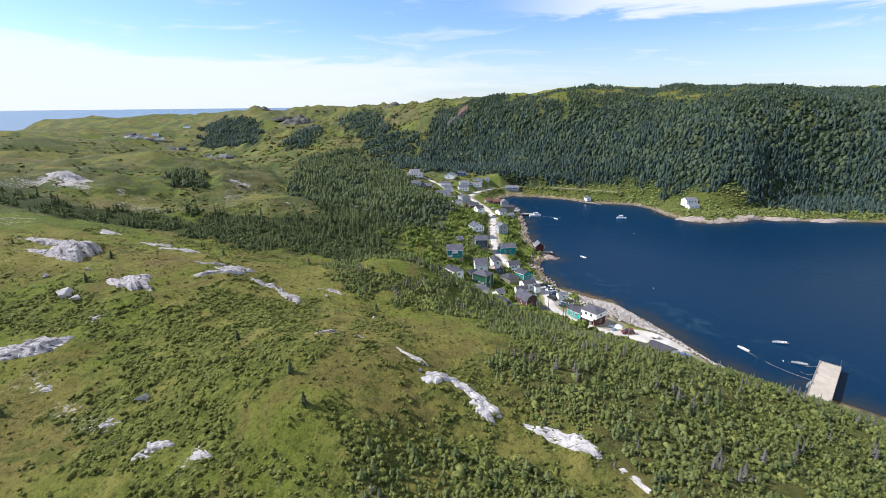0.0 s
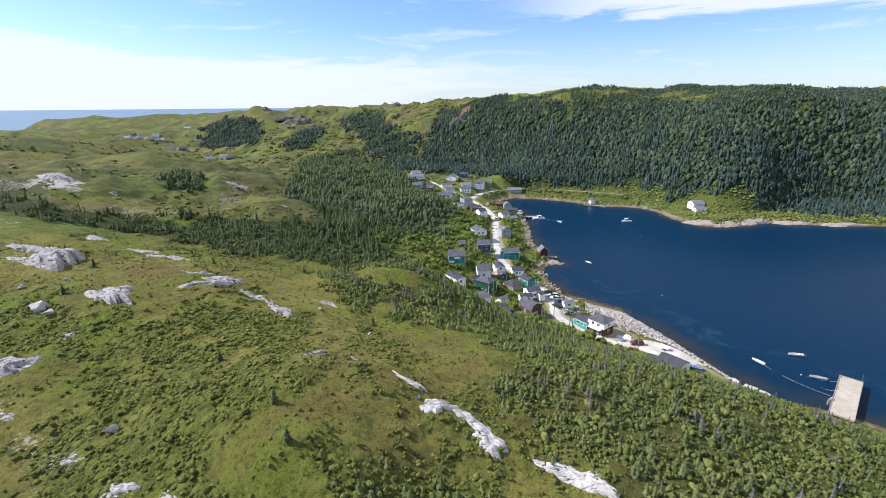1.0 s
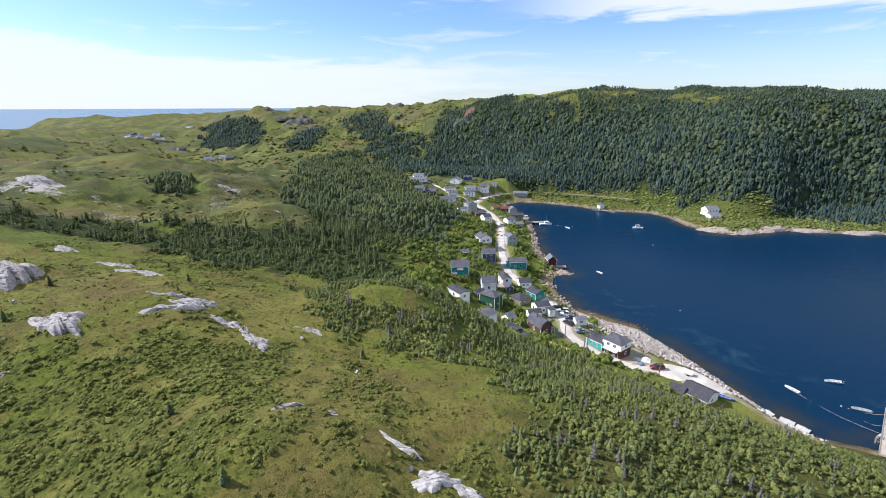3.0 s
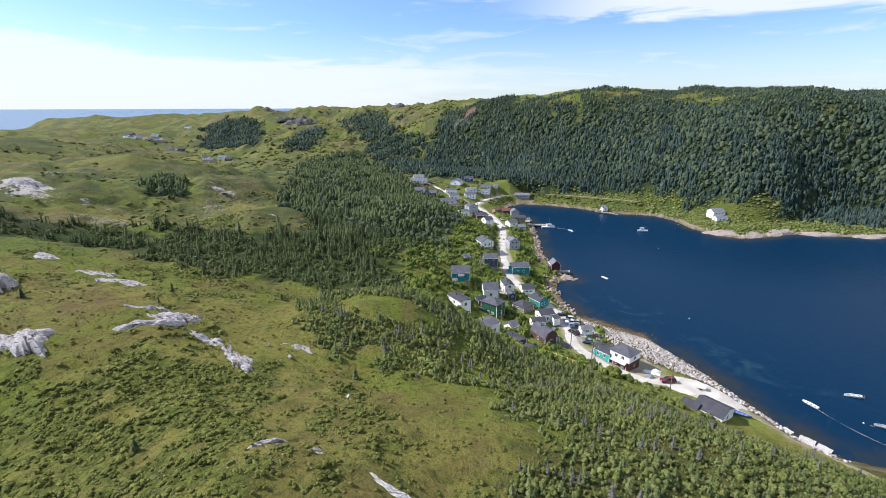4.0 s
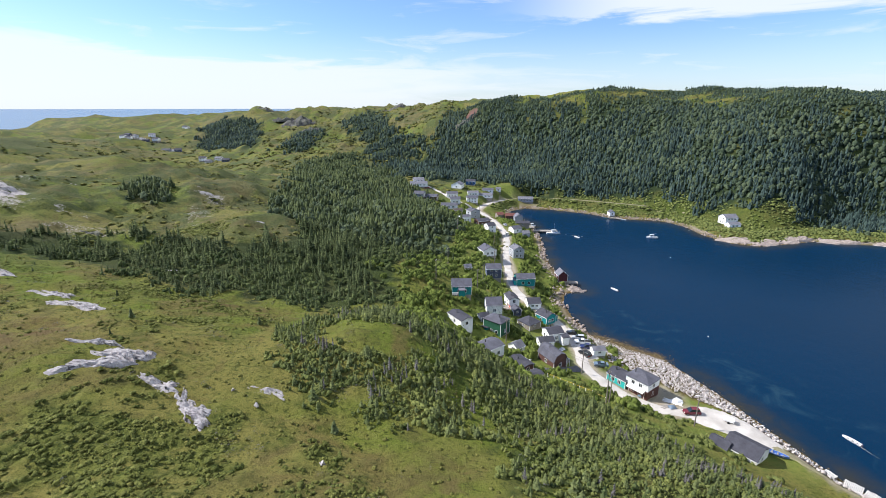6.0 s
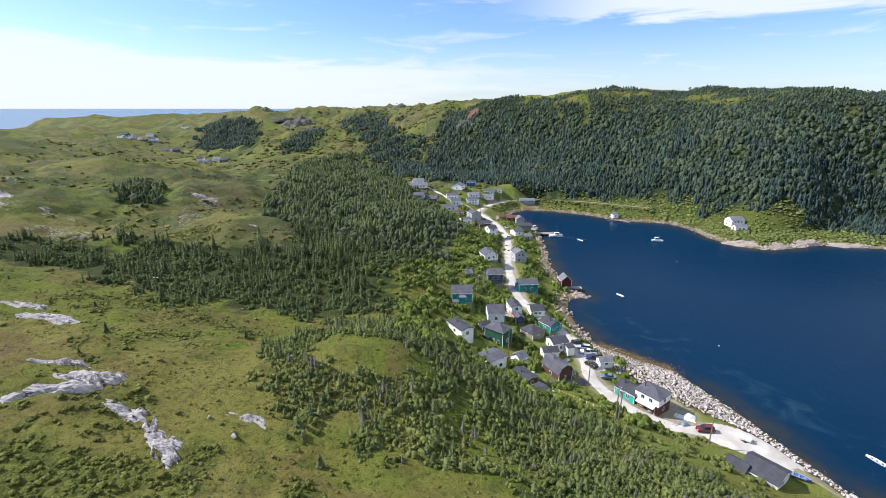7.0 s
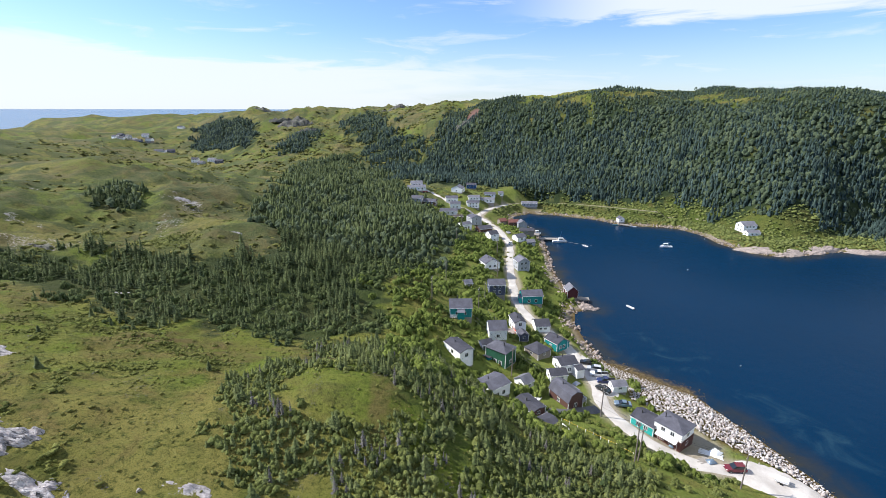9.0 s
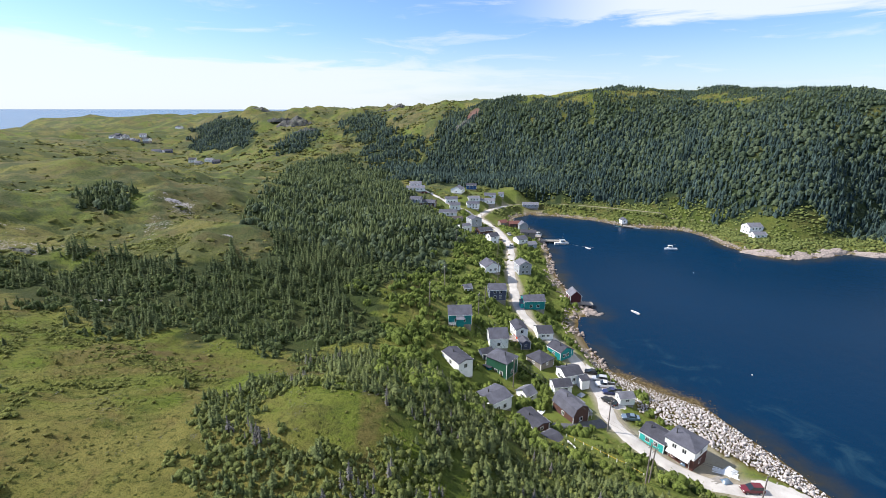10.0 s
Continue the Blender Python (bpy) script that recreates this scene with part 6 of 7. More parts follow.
def flake(x, y, yaw, long, wide, tilt):
    """Weathered slats on bearers, lying on the stones."""
    z = max(ground_at(x, y), 0.2) + 0.7
    top = thing("slipway_rack", "grey weathered slatted drying rack on the shore stones", "rack", pose(x, y, z, tilt, 0, yaw), "slatted racks on the shore")
    for k, px in enumerate(np.arange(-long / 2, long / 2, 0.31)):
        part("slat", shared(("slat", wide), lambda: Shape().box(-0.12, -wide / 2, 0, 0.12, wide / 2, 0.09).mesh("slat", M_PALE_BOARD)), None, top, "", Matrix.Translation((px, 0.1 * math.sin(k), 0.0)))
    for py in (-wide / 3, 0, wide / 3):
        part("bearer", Shape().box(-long / 2, py - 0.08, -0.9, long / 2, py + 0.08, -0.01), M_TIMBER, top)


flake(93.8, 132.6, 131, 3.4, 3.0, -4)
flake(95.8, 129.6, 122, 3.0, 2.6, -9)
flake(91.4, 136.2, 112, 2.4, 1.6, -6)


# ---- boats ----
HULLS = {k: surface(k + "_hull", plain(c, 0.1, 1.5), 0.35, spec=0.5) for k, c in dict(white=(0.80, 0.80, 0.80), blue=(0.06, 0.14, 0.42), grey=(0.40, 0.42, 0.44), teal=(0.03, 0.25, 0.27), dark=(0.06, 0.06, 0.08)).items()}


def hull_rings(long, wide, deep, inset=0.0, n=9):
    rings = []
    for k in range(n):
        t = k / (n - 1)
        beam = wide / 2 * (1 - max(0, (t - 0.45) / 0.55) ** 2.2) * (0.88 + 0.12 * min(t * 3, 1)) - inset
        beam = max(beam, 0.02)
        sheer = deep * (1 + 0.35 * max(0, t - 0.3) ** 1.5)
        keel = -deep * 0.35 * (1 - max(0, (t - 0.7) / 0.3) ** 2) + inset
        x = (t - 0.5) * (long - 2 * inset)
        rings.append([(x, -beam, sheer), (x, -beam * 0.86, sheer * 0.35), (x, -beam * 0.45, keel), (x, 0, keel - 0.05 * deep), (x, beam * 0.45, keel), (x, beam * 0.86, sheer * 0.35), (x, beam, sheer)])
    return rings


def skiff(x, y, yaw, long, label, hull="white", afloat=True, motor=True, z=0.0):
    wide, deep = long * 0.31, long * 0.105
    top = thing("skiff", label, "boat", pose(x, y, z, 0, 0, yaw), "small open boats")
    outer, inner = hull_rings(long, wide, deep), hull_rings(long, wide, deep, 0.07)
    s = Shape()
    s.rings(outer, closed=False, cap=False)
    s.rings(inner, closed=False, cap=False)
    for e in (0, -1):
        s.add(outer[e] + inner[e], [(i, i + 1, 8 + i, 7 + i) for i in range(6)])
    for side in (0, 6):
        p = [r[side] for r in outer] + [r[side] for r in inner]
        s.add(p, [(i, i + 1, 10 + i, 9 + i) for i in range(8)])
    body = part("hull", s, HULLS[hull], top)
    part("gunwale", Shape().rings([[(r[0][0], r[0][1] * 1.02, r[0][2]), (r[0][0], r[0][1] * 0.94, r[0][2]), (r[0][0], r[0][1] * 0.98, r[0][2] + 0.06)] for r in outer]), HULLS["grey"], body)
    part("gunwale", Shape().rings([[(r[6][0], r[6][1] * 1.02, r[6][2]), (r[6][0], r[6][1] * 0.94, r[6][2]), (r[6][0], r[6][1] * 0.98, r[6][2] + 0.06)] for r in outer]), HULLS["grey"], body)
    for t in (-0.28, -0.02, 0.22):
        part("thwart", Shape().box(t * long - 0.14, -wide * 0.43, deep * 0.62, t * long + 0.14, wide * 0.43, deep * 0.72), M_TIMBER, top)
    if motor:
        part("outboard_motor", Shape().box(-long / 2 - 0.32, -0.14, deep * 0.55, -long / 2 - 0.02, 0.14, deep * 1.5).box(-long / 2 - 0.24, -0.06, -0.5, -long / 2 - 0.08, 0.06, deep * 0.55), HULLS["dark"], top)
    return top


def cabin_boat(x, y, yaw, long, label, hull="white", mast=0.0, z=0.0):
    wide, deep = long * 0.30, long * 0.13
    top = thing("cabin_boat", label, "boat", pose(x, y, z, 0, 0, yaw), "cabin boats in the cove")
    rings = hull_rings(long, wide, deep)
    body = part("hull", Shape().rings(rings, closed=True, cap=True), HULLS[hull], top)
    part("rub_rail", Shape().rings([[(r[0][0], r[0][1] * 1.03, r[0][2] - 0.1), (r[0][0], r[0][1] * 0.97, r[0][2]), (r[0][0], r[0][1] * 1.03, r[0][2] - 0.02)] for r in rings]), HULLS["blue"], body)
    a, b, h = -0.12 * long, 0.2 * long, deep * 1.05
    cab = part("cabin", Shape().add([(a, -wide * 0.33, h), (b + 0.5, -wide * 0.26, h), (b + 0.5, wide * 0.26, h), (a, wide * 0.33, h),
                                     (a, -wide * 0.29, h + 1.5), (b, -wide * 0.22, h + 1.4), (b, wide * 0.22, h + 1.4), (a, wide * 0.29, h + 1.5)],
                                    [(3, 2, 1, 0), (4, 5, 6, 7), (0, 1, 5, 4), (1, 2, 6, 5), (2, 3, 7, 6), (3, 0, 4, 7)]), HULLS["white"], top)
    part("cabin_roof", Shape().box(a - 0.25, -wide * 0.33, h + 1.46, b + 0.2, wide * 0.33, h + 1.56), HULLS["white"], cab)
    for side in (-1, 1):
        part("cabin_window", Shape().box(a + 0.3, side * wide * 0.315 - 0.02, h + 0.75, b - 0.1, side * wide * 0.315 + 0.02, h + 1.25), M_PANE, cab)
    part("windscreen", Shape().box(b + 0.12, -wide * 0.2, h + 0.8, b + 0.3, wide * 0.2, h + 1.25), M_PANE, cab)
    if mast:
        part("mast", Shape().rod((0.05 * long, 0, h), (0.05 * long, 0, h + mast), 0.06, 0.04), M_METAL, top)
        part("boom", Shape().rod((0.05 * long, 0, h + 1.9), (-0.35 * long, 0, h + 2.4), 0.04), M_METAL, top)
    part("rail", Shape().rod((0.25 * long, -wide * 0.3, deep * 1.2), (0.46 * long, 0, deep * 1.9), 0.03).rod((0.25 * long, wide * 0.3, deep * 1.2), (0.46 * long, 0, deep * 1.9), 0.03), M_METAL, top)
    return top


skiff(82.0, 251.2, 118, 4.2, "white open skiff moored in the cove")
skiff(107.2, 148.6, 112, 4.2, "white open boat with a dark outboard on a mooring line")
skiff(123.0, 152.5, 165, 5.0, "long white skiff moored off the quay", motor=True)
skiff(119.6, 138.6, 150, 4.6, "grey open boat tied near the quay", "grey")
skiff(113.8, 126.6, 40, 5.0, "grey and white boat alongside the quay", "white")
skiff(89.0, 342.6, 118, 4.2, "small white boat on a mooring in the cove", motor=False)
skiff(137.6, 391.4, -25, 4.6, "white skiff at the far landing stage")
skiff(126.6, 397.0, 5, 4.2, "pale blue skiff beside the far landing stage", "teal")
cabin_boat(138, 340.9, 176, 7.2, "white cabin cruiser anchored in the cove", mast=1.2)
cabin_boat(75.5, 351.6, 2, 9.0, "white fishing boat with masts at the wharf", mast=6.0)
cabin_boat(64.5, 371.5, 12, 6.0, "small white longliner beside the staging", mast=2.5)
skiff(81.6, 139.9, -40, 4.4, "blue and white boat drawn up on the grass", "blue", z=ground_at(81.6, 139.9) + 0.42)


def buoy(x, y, colour):
    top = thing("buoy", "small round mooring buoy on the water", "buoy", pose(x, y, 0), "mooring buoys")
    rings = [[(0.22 * math.sin(p) * math.cos(a), 0.22 * math.sin(p) * math.sin(a), 0.1 - 0.22 * math.cos(p)) for a in np.arange(0, 6.28, 0.785)] for p in (0.2, 0.9, 1.57, 2.2, 2.9)]
    part("float", Shape().rings(rings), HULLS[colour], top, smooth=True)
    part("ring", Shape().rod((0, 0, 0.3), (0, 0, 0.45), 0.04), M_METAL, top)


for x, y in ((115.5, 140.5), (131, 300), (172, 360), (101, 205)):
    buoy(x, y, "white")


def line_between(name, label, a, b, sag, r, material, category, group):
    s = Shape()
    a, b = Vector(a), Vector(b)
    p = [a.lerp(b, k / 8) - Vector((0, 0, sag * 4 * (k / 8) * (1 - k / 8))) for k in range(9)]
    for q, w in zip(p, p[1:]):
        s.rod(q, w, r, n=4)
    return tagged(new(name, s.mesh(name, material)), label, category, group)


for a, b in (((107.6, 146.4, 0.12), (114.5, 125.2, 2.2)), ((116.4, 134.0, 0.12), (119.4, 129.8, 2.2)), ((116.6, 139.6, 0.06), (124.6, 134.0, 2.2)), ((78.9, 351.5, 0.5), (93.4, 344.0, 0.3))):
    line_between("mooring_rope", "thin pale mooring rope running to the water", a, b, 0.9 if b[2] > 1 else 0.3, 0.03, M_ROPE, "rope", "mooring ropes")


# ---- vehicles ----
BODY = {k: surface(k + "_car_paint", plain(c, 0.06, 1.0), 0.25, metal=0.1, spec=0.6) for k, c in dict(
    red=(0.13, 0.010, 0.022), white=(0.75, 0.75, 0.75), silver=(0.42, 0.43, 0.45), navy=(0.02, 0.03, 0.10), black=(0.015, 0.015, 0.018), steel=(0.13, 0.18, 0.24)).items()}
M_LAMP = glass("lamp_glass", (0.7, 0.7, 0.65), 0.15)
M_TAIL = glass("tail_lamp_glass", (0.35, 0.01, 0.01), 0.2)


def car(x, y, yaw, colour, label, kind="suv", z=None):
    """A parked vehicle; its front looks along local +x."""
    top = thing("car" if kind != "pickup" else "pickup_truck", label, "car", pose(x, y, (ground_at(x, y) + 0.17) if z is None else z, 0, 0, yaw), "parked vehicles")
    long, w = {"suv": (4.5, 1.8), "sedan": (4.5, 1.75), "pickup": (5.4, 1.9)}[kind]
    a = long / 2
    low = [(-a, 0.35), (-a + 0.05, 0.85), (-a + 0.2, 0.98), (a - 1.3, 1.0), (a - 0.25, 0.86), (a, 0.65), (a - 0.02, 0.32), (a - 0.5, 0.26), (-a + 0.5, 0.26)]

    def side(outline, half, tuck):
        mid_z = sum(p[1] for p in outline) / len(outline)
        rings = []
        for f, t in ((-1, 0.90), (-0.93, 1), (0.93, 1), (1, 0.90)):
            rings.append([(px * (1 if t == 1 else 0.985), f * half * (1 - tuck * max(0, pz - 1.0)), mid_z + (pz - mid_z) * t) for px, pz in outline])
        return rings
    body = part("body", Shape().rings(side(low, w / 2, 0)), BODY[colour], top)
    roof = {"suv": [(-a + 0.12, 0.95), (-a + 0.45, 1.62), (0.25, 1.66), (1.05, 1.0)], "sedan": [(-a + 0.75, 0.95), (-a + 1.35, 1.38), (0.25, 1.42), (1.1, 0.98)],
            "pickup": [(-0.55, 0.95), (-0.4, 1.62), (0.65, 1.66), (1.4, 1.0)]}[kind]
    part("cabin_glass", Shape().rings(side(roof, w / 2 - 0.06, 0.22)), M_PANE, top)
    x0, x1, zt = roof[1][0], roof[2][0], roof[1][1]
    part("roof_panel", Shape().box(x0 + 0.02, -w / 2 + 0.22, zt + 0.005, x1 - 0.02, w / 2 - 0.22, zt + 0.07), BODY[colour], body)
    if kind == "pickup":
        part("truck_bed", Shape().box(-a + 0.1, -w / 2 + 0.14, 0.985, -0.65, w / 2 - 0.14, 1.0), M_RUBBER, body)
        for s in (-1, 1):
            part("bed_rail", Shape().box(-a + 0.05, s * (w / 2 - 0.07) - 0.06, 0.95, -0.6, s * (w / 2 - 0.07) + 0.06, 1.12), BODY[colour], body)
    for px in (-a + 0.85, a - 0.9):
        for s in (-1, 1):
            y0 = s * (w / 2 - 0.1)
            wheel = part("wheel", Shape().rod((px, y0 - 0.11, 0.16), (px, y0 + 0.11, 0.16), 0.33, n=12), M_RUBBER, top)
            part("rim", Shape().rod((px, y0 + s * 0.10, 0.16), (px, y0 + s * 0.125, 0.16), 0.2, n=10), M_METAL, wheel)
    for s in (-1, 1):
        part("headlight", Shape().box(a - 0.16, s * 0.62 - 0.16, 0.60, a + 0.0, s * 0.62 + 0.16, 0.76), M_LAMP, top)
        part("tail_light", Shape().box(-a - 0.02, s * 0.68 - 0.12, 0.62, -a + 0.08, s * 0.68 + 0.12, 0.84), M_TAIL, top)
    return top


car(68.6, 155.0, 178, "red", "dark red car parked on the gravel yard", "suv")
car(47.6, 197.6, 160, "black", "black car parked by the shore", "sedan")
car(48.8, 194.2, 165, "silver", "silver car parked by the shore")
car(49.4, 191.2, 168, "white", "white pickup parked by the shore", "pickup")
car(50.2, 187.6, 172, "navy", "dark blue pickup parked by the shore", "pickup")
car(47.9, 183.2, 120, "black", "black car parked beside the white shed", "suv")
car(51.0, 176.4, 170, "steel", "blue-grey saloon parked on grass", "sedan")
car(39.8, 322, 96, "white", "white car parked along the road", "suv")
car(33.0, 338, 60, "black", "dark car parked near the houses", "suv")
car(42.0, 348, 100, "silver", "silver car by the stores", "sedan")
car(-13.5, 431, 40, "red", "red car on the upper lane", "sedan")


def trailer(x, y, yaw):
    top = thing("utility_trailer", "white box trailer standing on the yard", "trailer", pose(x, y, ground_at(x, y) + 0.17, 0, 0, yaw))
    part("box", Shape().box(-1.2, -0.8, 0.45, 1.2, 0.8, 0.95), BODY["white"], top)
    part("cover", Shape().prism([(-0.85, 0.95), (0.85, 0.95), (0.6, 1.2), (-0.6, 1.2)], -1.25, 1.25), BODY["white"], top)
    part("drawbar", Shape().box(1.2, -0.06, 0.4, 2.4, 0.06, 0.5), M_METAL, top)
    for s in (-1, 1):
        part("wheel", Shape().rod((0, s * 0.85 - 0.09, 0.14), (0, s * 0.85 + 0.09, 0.14), 0.3, n=12), M_RUBBER, top)


trailer(76.8, 151.8, -35)


# ---- poles and wires ----
def utility_pole(x, y, tall, yaw, lean=0.0, lamp=False):
    top = thing("utility_pole", "grey wooden utility pole carrying wires", "pole", pose(x, y, ground_at(x, y), lean, 0, yaw), "utility poles")
    part("post", Shape().rod((0, 0, -0.5), (0, 0, tall), 0.16, 0.11, 8), M_POLE, top)
    arm = part("crossarm", Shape().box(-0.9, -0.06, tall - 0.7, 0.9, 0.06, tall - 0.58), M_POLE, top)
    for u in (-0.8, 0.0, 0.8):
        part("insulator", Shape().rod((u, 0, tall - 0.58), (u, 0, tall - 0.38), 0.06, 0.04, 6), M_TRIM, arm)
    if lamp:
        part("lamp_arm", Shape().rod((0, 0, tall - 1.4), (0, -1.4, tall - 1.0), 0.04), M_METAL, top)
        part("lamp_head", Shape().box(-0.12, -1.8, tall - 1.08, 0.12, -1.3, tall - 0.94), M_METAL, top)
    return (x, y, ground_at(x, y) + tall - 0.4)


POLES = [utility_pole(43.6, 171.8, 9.0, 20, lamp=True), utility_pole(22.3, 186.4, 9.0, 40), utility_pole(15, 222, 9, 70), utility_pole(18.0, 231.7, 8.5, 80),
         utility_pole(26, 262, 8.5, 80), utility_pole(30, 300, 8.5, 80), utility_pole(26.0, 366.3, 9, 60)]
EDGE = [utility_pole(66.5, 149.5, 9.0, 40), utility_pole(43.0, 149.5, 9.5, 30)]
UPHILL = [utility_pole(-1.5, 213.9, 8.5, 80), utility_pole(3.2, 242.0, 8.5, 80), utility_pole(8.4, 287.9, 8.5, 80), utility_pole(12, 330, 8.5, 70)]
utility_pole(44.0, 150.2, 8.5, 30, 2)
for run in (POLES, EDGE + [POLES[0]], [EDGE[1], POLES[1], UPHILL[0]] + UPHILL[1:]):
    for p, q in zip(run, run[1:]):
        for u in (-0.7, 0.7):
            line_between("wire", "thin dark overhead wire between poles", (p[0] + u, p[1], p[2]), (q[0] + u, q[1], q[2]), 0.9, 0.022, M_CHIMNEY, "wire", "overhead wires")


# ---- clutter in the yards ----
def fence(points, label):
    line = smooth_line(points, 1.6)
    top = thing("rope_fence", label, "fence", pose(0, 0, 0))
    tops = []
    for x, y in line:
        z = ground_at(x, y)
        part("post", Shape().box(x - 0.07, y - 0.07, z - 0.2, x + 0.07, y + 0.07, z + 0.85), M_WHITE_BOARD, top)
        tops.append((x, y, z + 0.75))
    part("rope", Shape().rings([[(x - 0.03, y, z), (x + 0.03, y, z), (x, y, z + 0.05)] for x, y, z in tops]), M_YELLOW, top)


fence([(31.5, 165), (36, 160.5), (40, 156.5), (44, 152.5)], "low fence of white posts and yellow rope on grass")


def lumber(x, y, yaw, n, long, material, label):
    top = thing("lumber_pile", label, "lumber", pose(x, y, ground_at(x, y), 0, 0, yaw), "boards lying in the yards")
    rng = np.random.default_rng(int(x * 10))
    for k in range(n):
        part("board", Shape().box(-long / 2, -0.14, 0, long / 2, 0.14, 0.06), material, top, "", pose(rng.uniform(-0.3, 0.3), (k % 5 - 2) * 0.32, 0.04 + 0.08 * (k // 5), 0, 0, rng.uniform(-9, 9)))


lumber(31.0, 158.2, -55, 9, 4.5, M_WHITE_BOARD, "pale planks laid as a path down the bank")
lumber(29.2, 156.6, -30, 8, 2.4, M_YELLOW, "heap of yellow boards beside the cabin")
lumber(66.0, 160.2, -30, 10, 5.0, M_WHITE_BOARD, "bleached boards beside the brick house")
lumber(63.0, 158.0, 20, 7, 3.2, M_TIMBER, "scattered grey boards at the roadside")
lumber(27.6, 176.0, 60, 6, 3.0, M_WHITE_BOARD, "white planks in front of the sheds")
lumber(62.0, 203.0, 30, 6, 2.6, M_TIMBER, "driftwood boards on the stones")


def tarp(x, y, yaw, a, b, material, label):
    rng = np.random.default_rng(int(x))
    v, n = [], 7
    for i in range(n):
        for j in range(n):
            u, w = i / (n - 1) - 0.5, j / (n - 1) - 0.5
            v.append((u * a, w * b, 0.9 * (1 - 3.2 * max(abs(u), abs(w)) ** 2) + rng.uniform(-0.06, 0.06)))
    s = Shape().add(v, [(i * n + j, i * n + j + 1, (i + 1) * n + j + 1, (i + 1) * n + j) for i in range(n - 1) for j in range(n - 1)])
    ob = new("tarpaulin_heap", s.mesh("tarpaulin_heap", material, True))
    ob.matrix_basis = pose(x, y, ground_at(x, y) + 0.03, 0, 0, yaw)
    tagged(ob, label, "tarpaulin", "covered heaps in the yards")


tarp(64.6, 157.4, 10, 2.0, 1.6, BODY["steel"], "blue-grey tarpaulin heap near the red car")
tarp(67.2, 160.6, 30, 3.4, 2.2, M_WHITE_BOARD, "white sheet spread over gear on the bank")
tarp(27.5, 183.6, 0, 1.6, 1.4, PAINT["pink"], "pinkish heap of gear beside the garden shed")
tarp(57.6, 162.0, 40, 1.4, 1.2, BODY["steel"], "blue heap of gear at the brick house")
tarp(41.2, 186.4, 40, 2.0, 1.6, BODY["silver"], "silver-grey heap of gear behind the houses")


# ---- lone trees ----
def tree_kinds():
    rng = np.random.default_rng(77)
    kinds = []
    for k in range(4):
        v, f = spruce_shape(rng, 11, 9)
        top = thing("spruce_tree", "single dark green spruce on open ground", "tree", pose(0, 0, 0), "lone spruces")
        part("trunk", Shape().rod((0, 0, -0.05), (0, 0, 0.5), 0.028, 0.014, 7).rod((0, 0, 0.5), (0, 0, 0.96), 0.014, 0.004, 6), M_BARK, top)
        part("crown", mesh_of("crown", v, f, np.full(len(v), 0.25 + 0.2 * k), M_SPRUCE), None, top)
        kinds.append(top)
    return kinds


def lone_trees():
    rng = np.random.default_rng(78)
    kinds = tree_kinds()
    def keep(x, y):
        ok = open_ground(x, y) * (height(x, y) > 9)
        for w in (WOOD_SLOPE, WOOD_BRINK, WOOD_KNOLL, WOOD_QUAY):
            ok = ok * ~inside(w, x, y)
        near = step(26, 4, np.abs(y - 172 + 0.25 * x)) + step(20, 4, np.abs(y - 108 + 0.3 * (x - 20))) * (x > 0)
        return ok * (0.012 + 0.16 * near * step(0.1, 0.7, waves(x, y, 22, 99)))
    x, y = spread(rng, (-120, 60, 70, 230), 3.0, keep)
    used = set()
    for k, (px, py) in enumerate(zip(x[:190], y[:190])):
        s = float(rng.uniform(1.0, 2.6))
        m = Matrix.Translation((px, py, ground_at(px, py))) @ Euler((0, 0, float(rng.uniform(0, 6.28)))).to_matrix().to_4x4() @ Matrix.Diagonal((s * 1.15, s * 1.15, s, 1))
        kind = kinds[k % 4]
        if k < 4:
            kind.matrix_basis = m
            continue
        ob = copy_thing(kind, pose(0, 0, 0))
        ob.matrix_basis = m


lone_trees()


# ---- shore stones ----
def heap(name, label, kinds, parent, x, y, z, size, material, rng):
    """Loose stones too many to count, in ONE mesh."""
    vs, fs, n = [], [], 0
    for k in range(len(x)):
        me = kinds[k % 9]
        co = np.empty(len(me.vertices) * 3, dtype=np.float32)
        me.vertices.foreach_get("co", co)
        tri = np.empty(len(me.polygons) * 3, dtype=np.int32)
        me.polygons.foreach_get("vertices", tri)
        r = np.array(Euler(rng.uniform(0, 6.28, 3)).to_matrix())
        vs.append(co.reshape(-1, 3) @ r.T * size[k] * np.array([1.15, 1.15, 0.85]) + np.array([x[k], y[k], z[k]]))
        fs.append(tri.reshape(-1, 3) + n)
        n += len(me.vertices)
    ob = new(name, mesh_of(name, np.concatenate(vs), np.concatenate(fs), np.zeros(n), material))
    ob.parent = parent
    tagged(ob, label, kind="stuff")


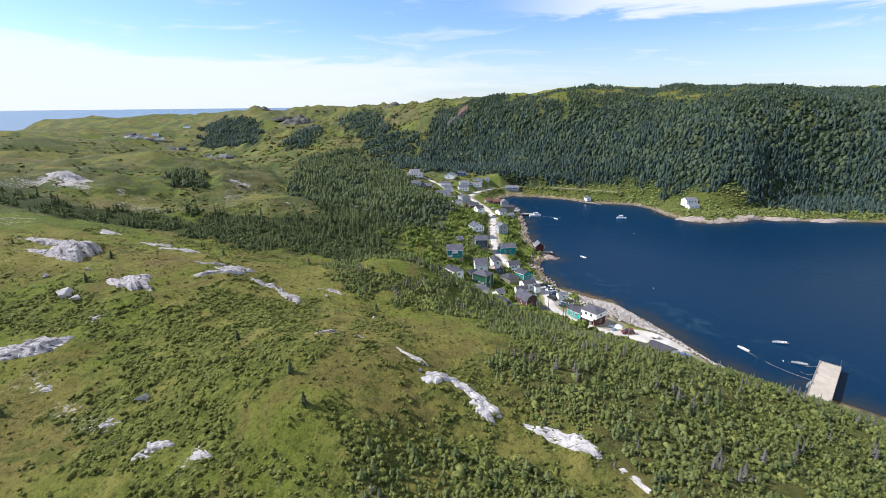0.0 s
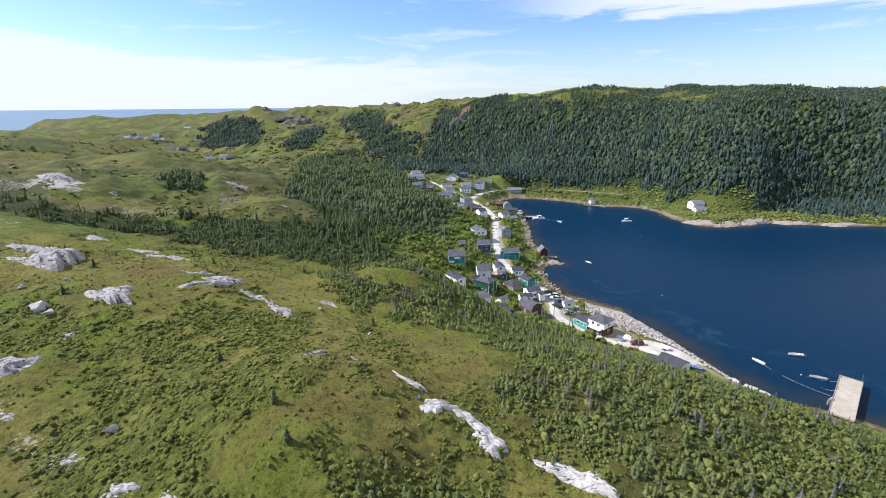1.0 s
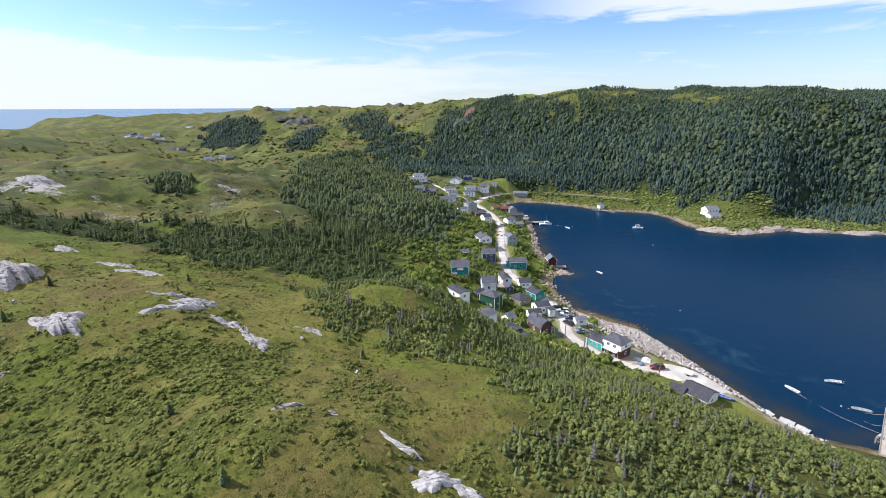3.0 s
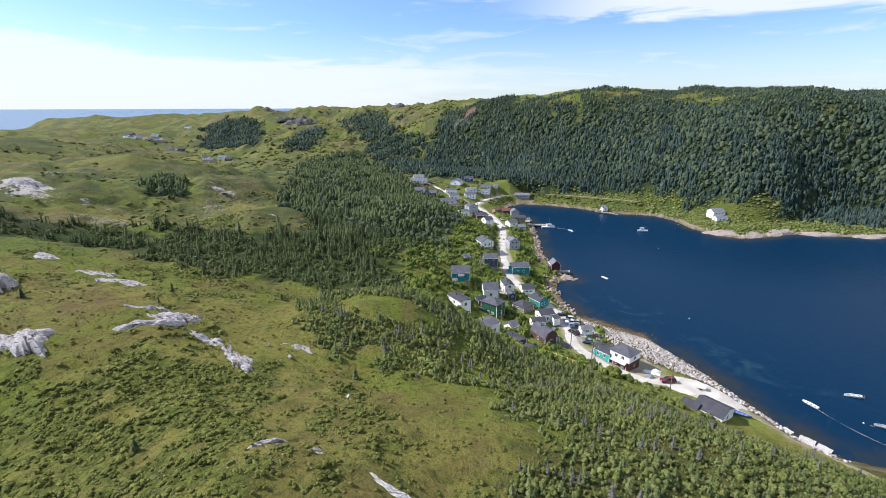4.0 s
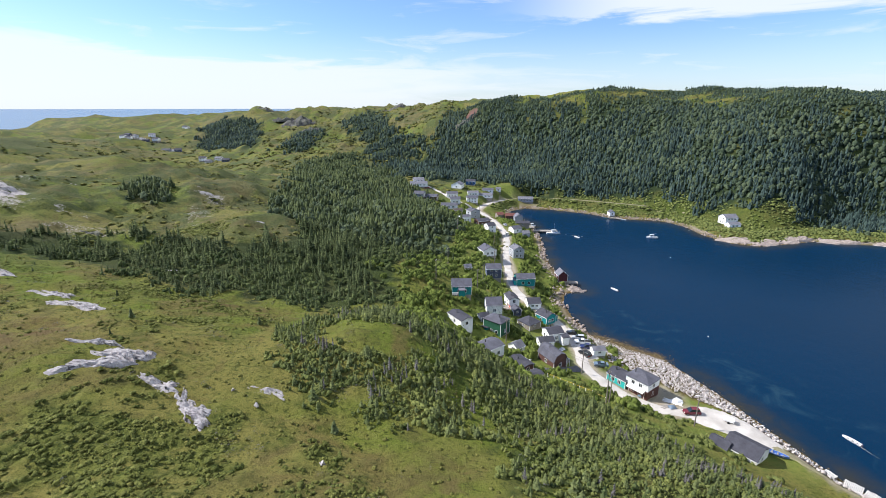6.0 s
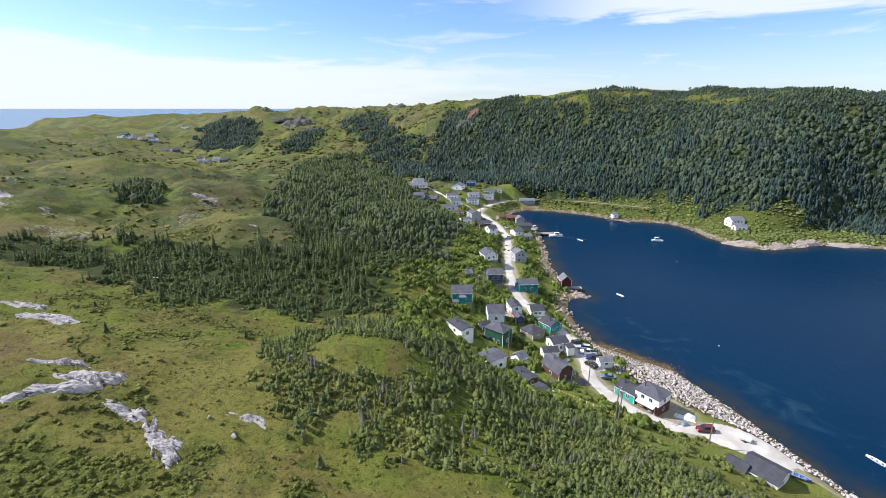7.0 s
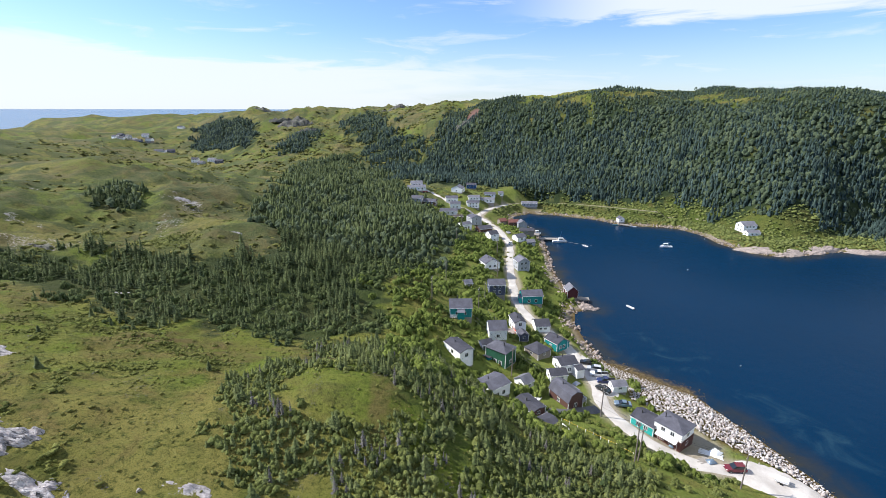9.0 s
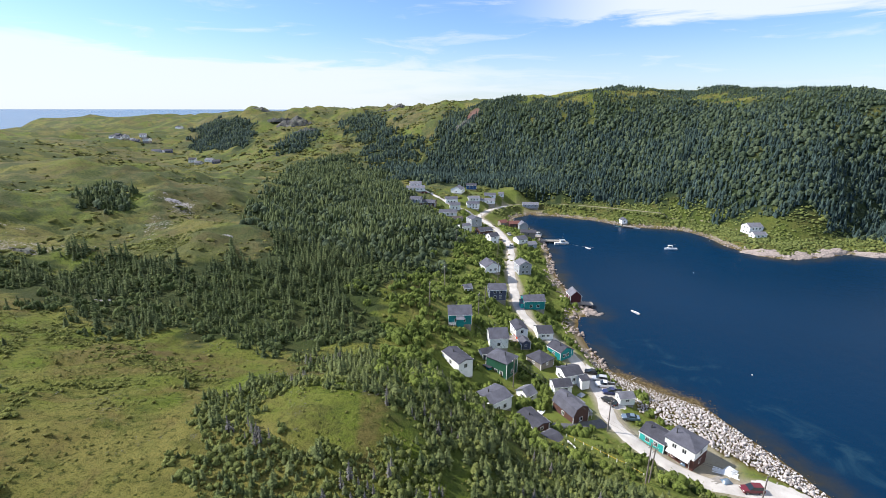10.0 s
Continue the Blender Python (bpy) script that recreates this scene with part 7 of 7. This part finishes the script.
def shore_stones():
    """Boulders heaped along the bank and the rocky edges of the cove."""
    rng = np.random.default_rng(55)
    kinds = [boulder_mesh(400 + k, "stone") for k in range(9)]
    bank = new("boulder_bank")
    tagged(bank, "bank of pale broken boulders along the shore", "boulders", kind="structure")
    def keep(x, y):
        return 0.97 * boulder_strip(x, y)
    x, y = spread(rng, (44, 122, 104, 214), 0.64, keep)
    d = shore(x, y)
    size = (0.42 + 0.8 * rng.beta(1.2, 2.6, len(x))) * (0.75 + 0.3 * step(0, 5, d)) * (1 - 0.35 * step(178, 196, y))
    z = height(x, y) + 0.25 * size + 0.35 * step(1.5, 5, d) * rng.uniform(0, 1, len(x))
    order = np.argsort(np.hypot(x - 76, y - 168))
    for k in order[:300]:
        ob = new("stone", kinds[k % 9])
        ob.parent = bank
        s = float(size[k])
        ob.matrix_basis = Matrix.Translation((x[k], y[k], z[k])) @ Euler(rng.uniform(0, 6.28, 3)).to_matrix().to_4x4() @ Matrix.Diagonal((s * 1.15, s, s * 0.9, 1))
    rest = list(order[300:])
    # the ragged rocky edges of point, wharf side and far shore
    def edges(x, y):
        d = shore(x, y)
        return (d > -0.9) * (d < 4.0 + 2.5 * (y < 300)) * (y > 208) * (y < 440) * step(-0.7, 0.1, waves(x, y, 15, 56)) * 0.85
    ex, ey = spread(rng, (48, 208, 300, 440), 1.25, edges)
    es = 0.5 + 1.5 * rng.beta(1.2, 2.4, len(ex))
    ez = np.maximum(height(ex, ey), -0.3) + 0.2 * es
    heap("stone_litter", "pale and rusty stones heaped along the water", kinds, bank, x[rest], y[rest], z[rest], size[rest], M_BOULDER, rng)
    heap("shore_rubble", "broken brown rock along the cove's edge", kinds, bank, ex, ey, ez, es, M_RUBBLE, rng)
    # weed-brown stones that the tide leaves bare
    def reef(x, y):
        d = shore(x, y)
        return 0.8 * (d < 0.8) * (d > -1.6 - 4.0 * step(183, 195, y) * step(214, 203, y)) * (y > 128) * (y < 300) * step(-0.3, 0.3, waves(x, y, 6, 57))
    rx, ry = spread(rng, (50, 126, 104, 300), 0.6, reef)
    heap("tide_stones", "brown weedy stones at the tide line", kinds, bank, rx, ry, rng.uniform(-0.12, 0.08, len(rx)), 0.16 + 0.4 * rng.beta(1.2, 2.5, len(rx)), M_WEED, rng)


shore_stones()
CRAG = "dark weathered crag on the distant ridge"
for k, row in enumerate(((-252, 866, 60, 22, 13, -12), (-215, 800, 46, 14, 5, 35), (-290, 900, 40, 16, 8, 10), (20, 655, 30, 12, 5, 0), (-90, 900, 50, 18, 6, 5), (-360, 1050, 60, 20, 7, 0))):
    outcrop(*row, seed=560 + k, label=CRAG, name="crag", material=M_CRAG)
LEDGE = "low reddish rock ledge at the far shore"
for k, row in enumerate(((186, 333, 26, 8, 1.6, -18), (204, 327, 22, 8, 1.4, 10), (226, 333, 24, 9, 2.2, 15), (250, 330, 22, 8, 2.0, -8), (280, 324, 26, 8, 1.8, -6), (63, 251, 8, 5, 1.6, 10), (66, 249, 5, 3, 1.2, 30), (58, 262, 5, 3, 1.2, 60))):
    outcrop(*row, seed=500 + k, label=LEDGE, name="shore_ledge", grassy=0.2, material=M_RUBBLE)
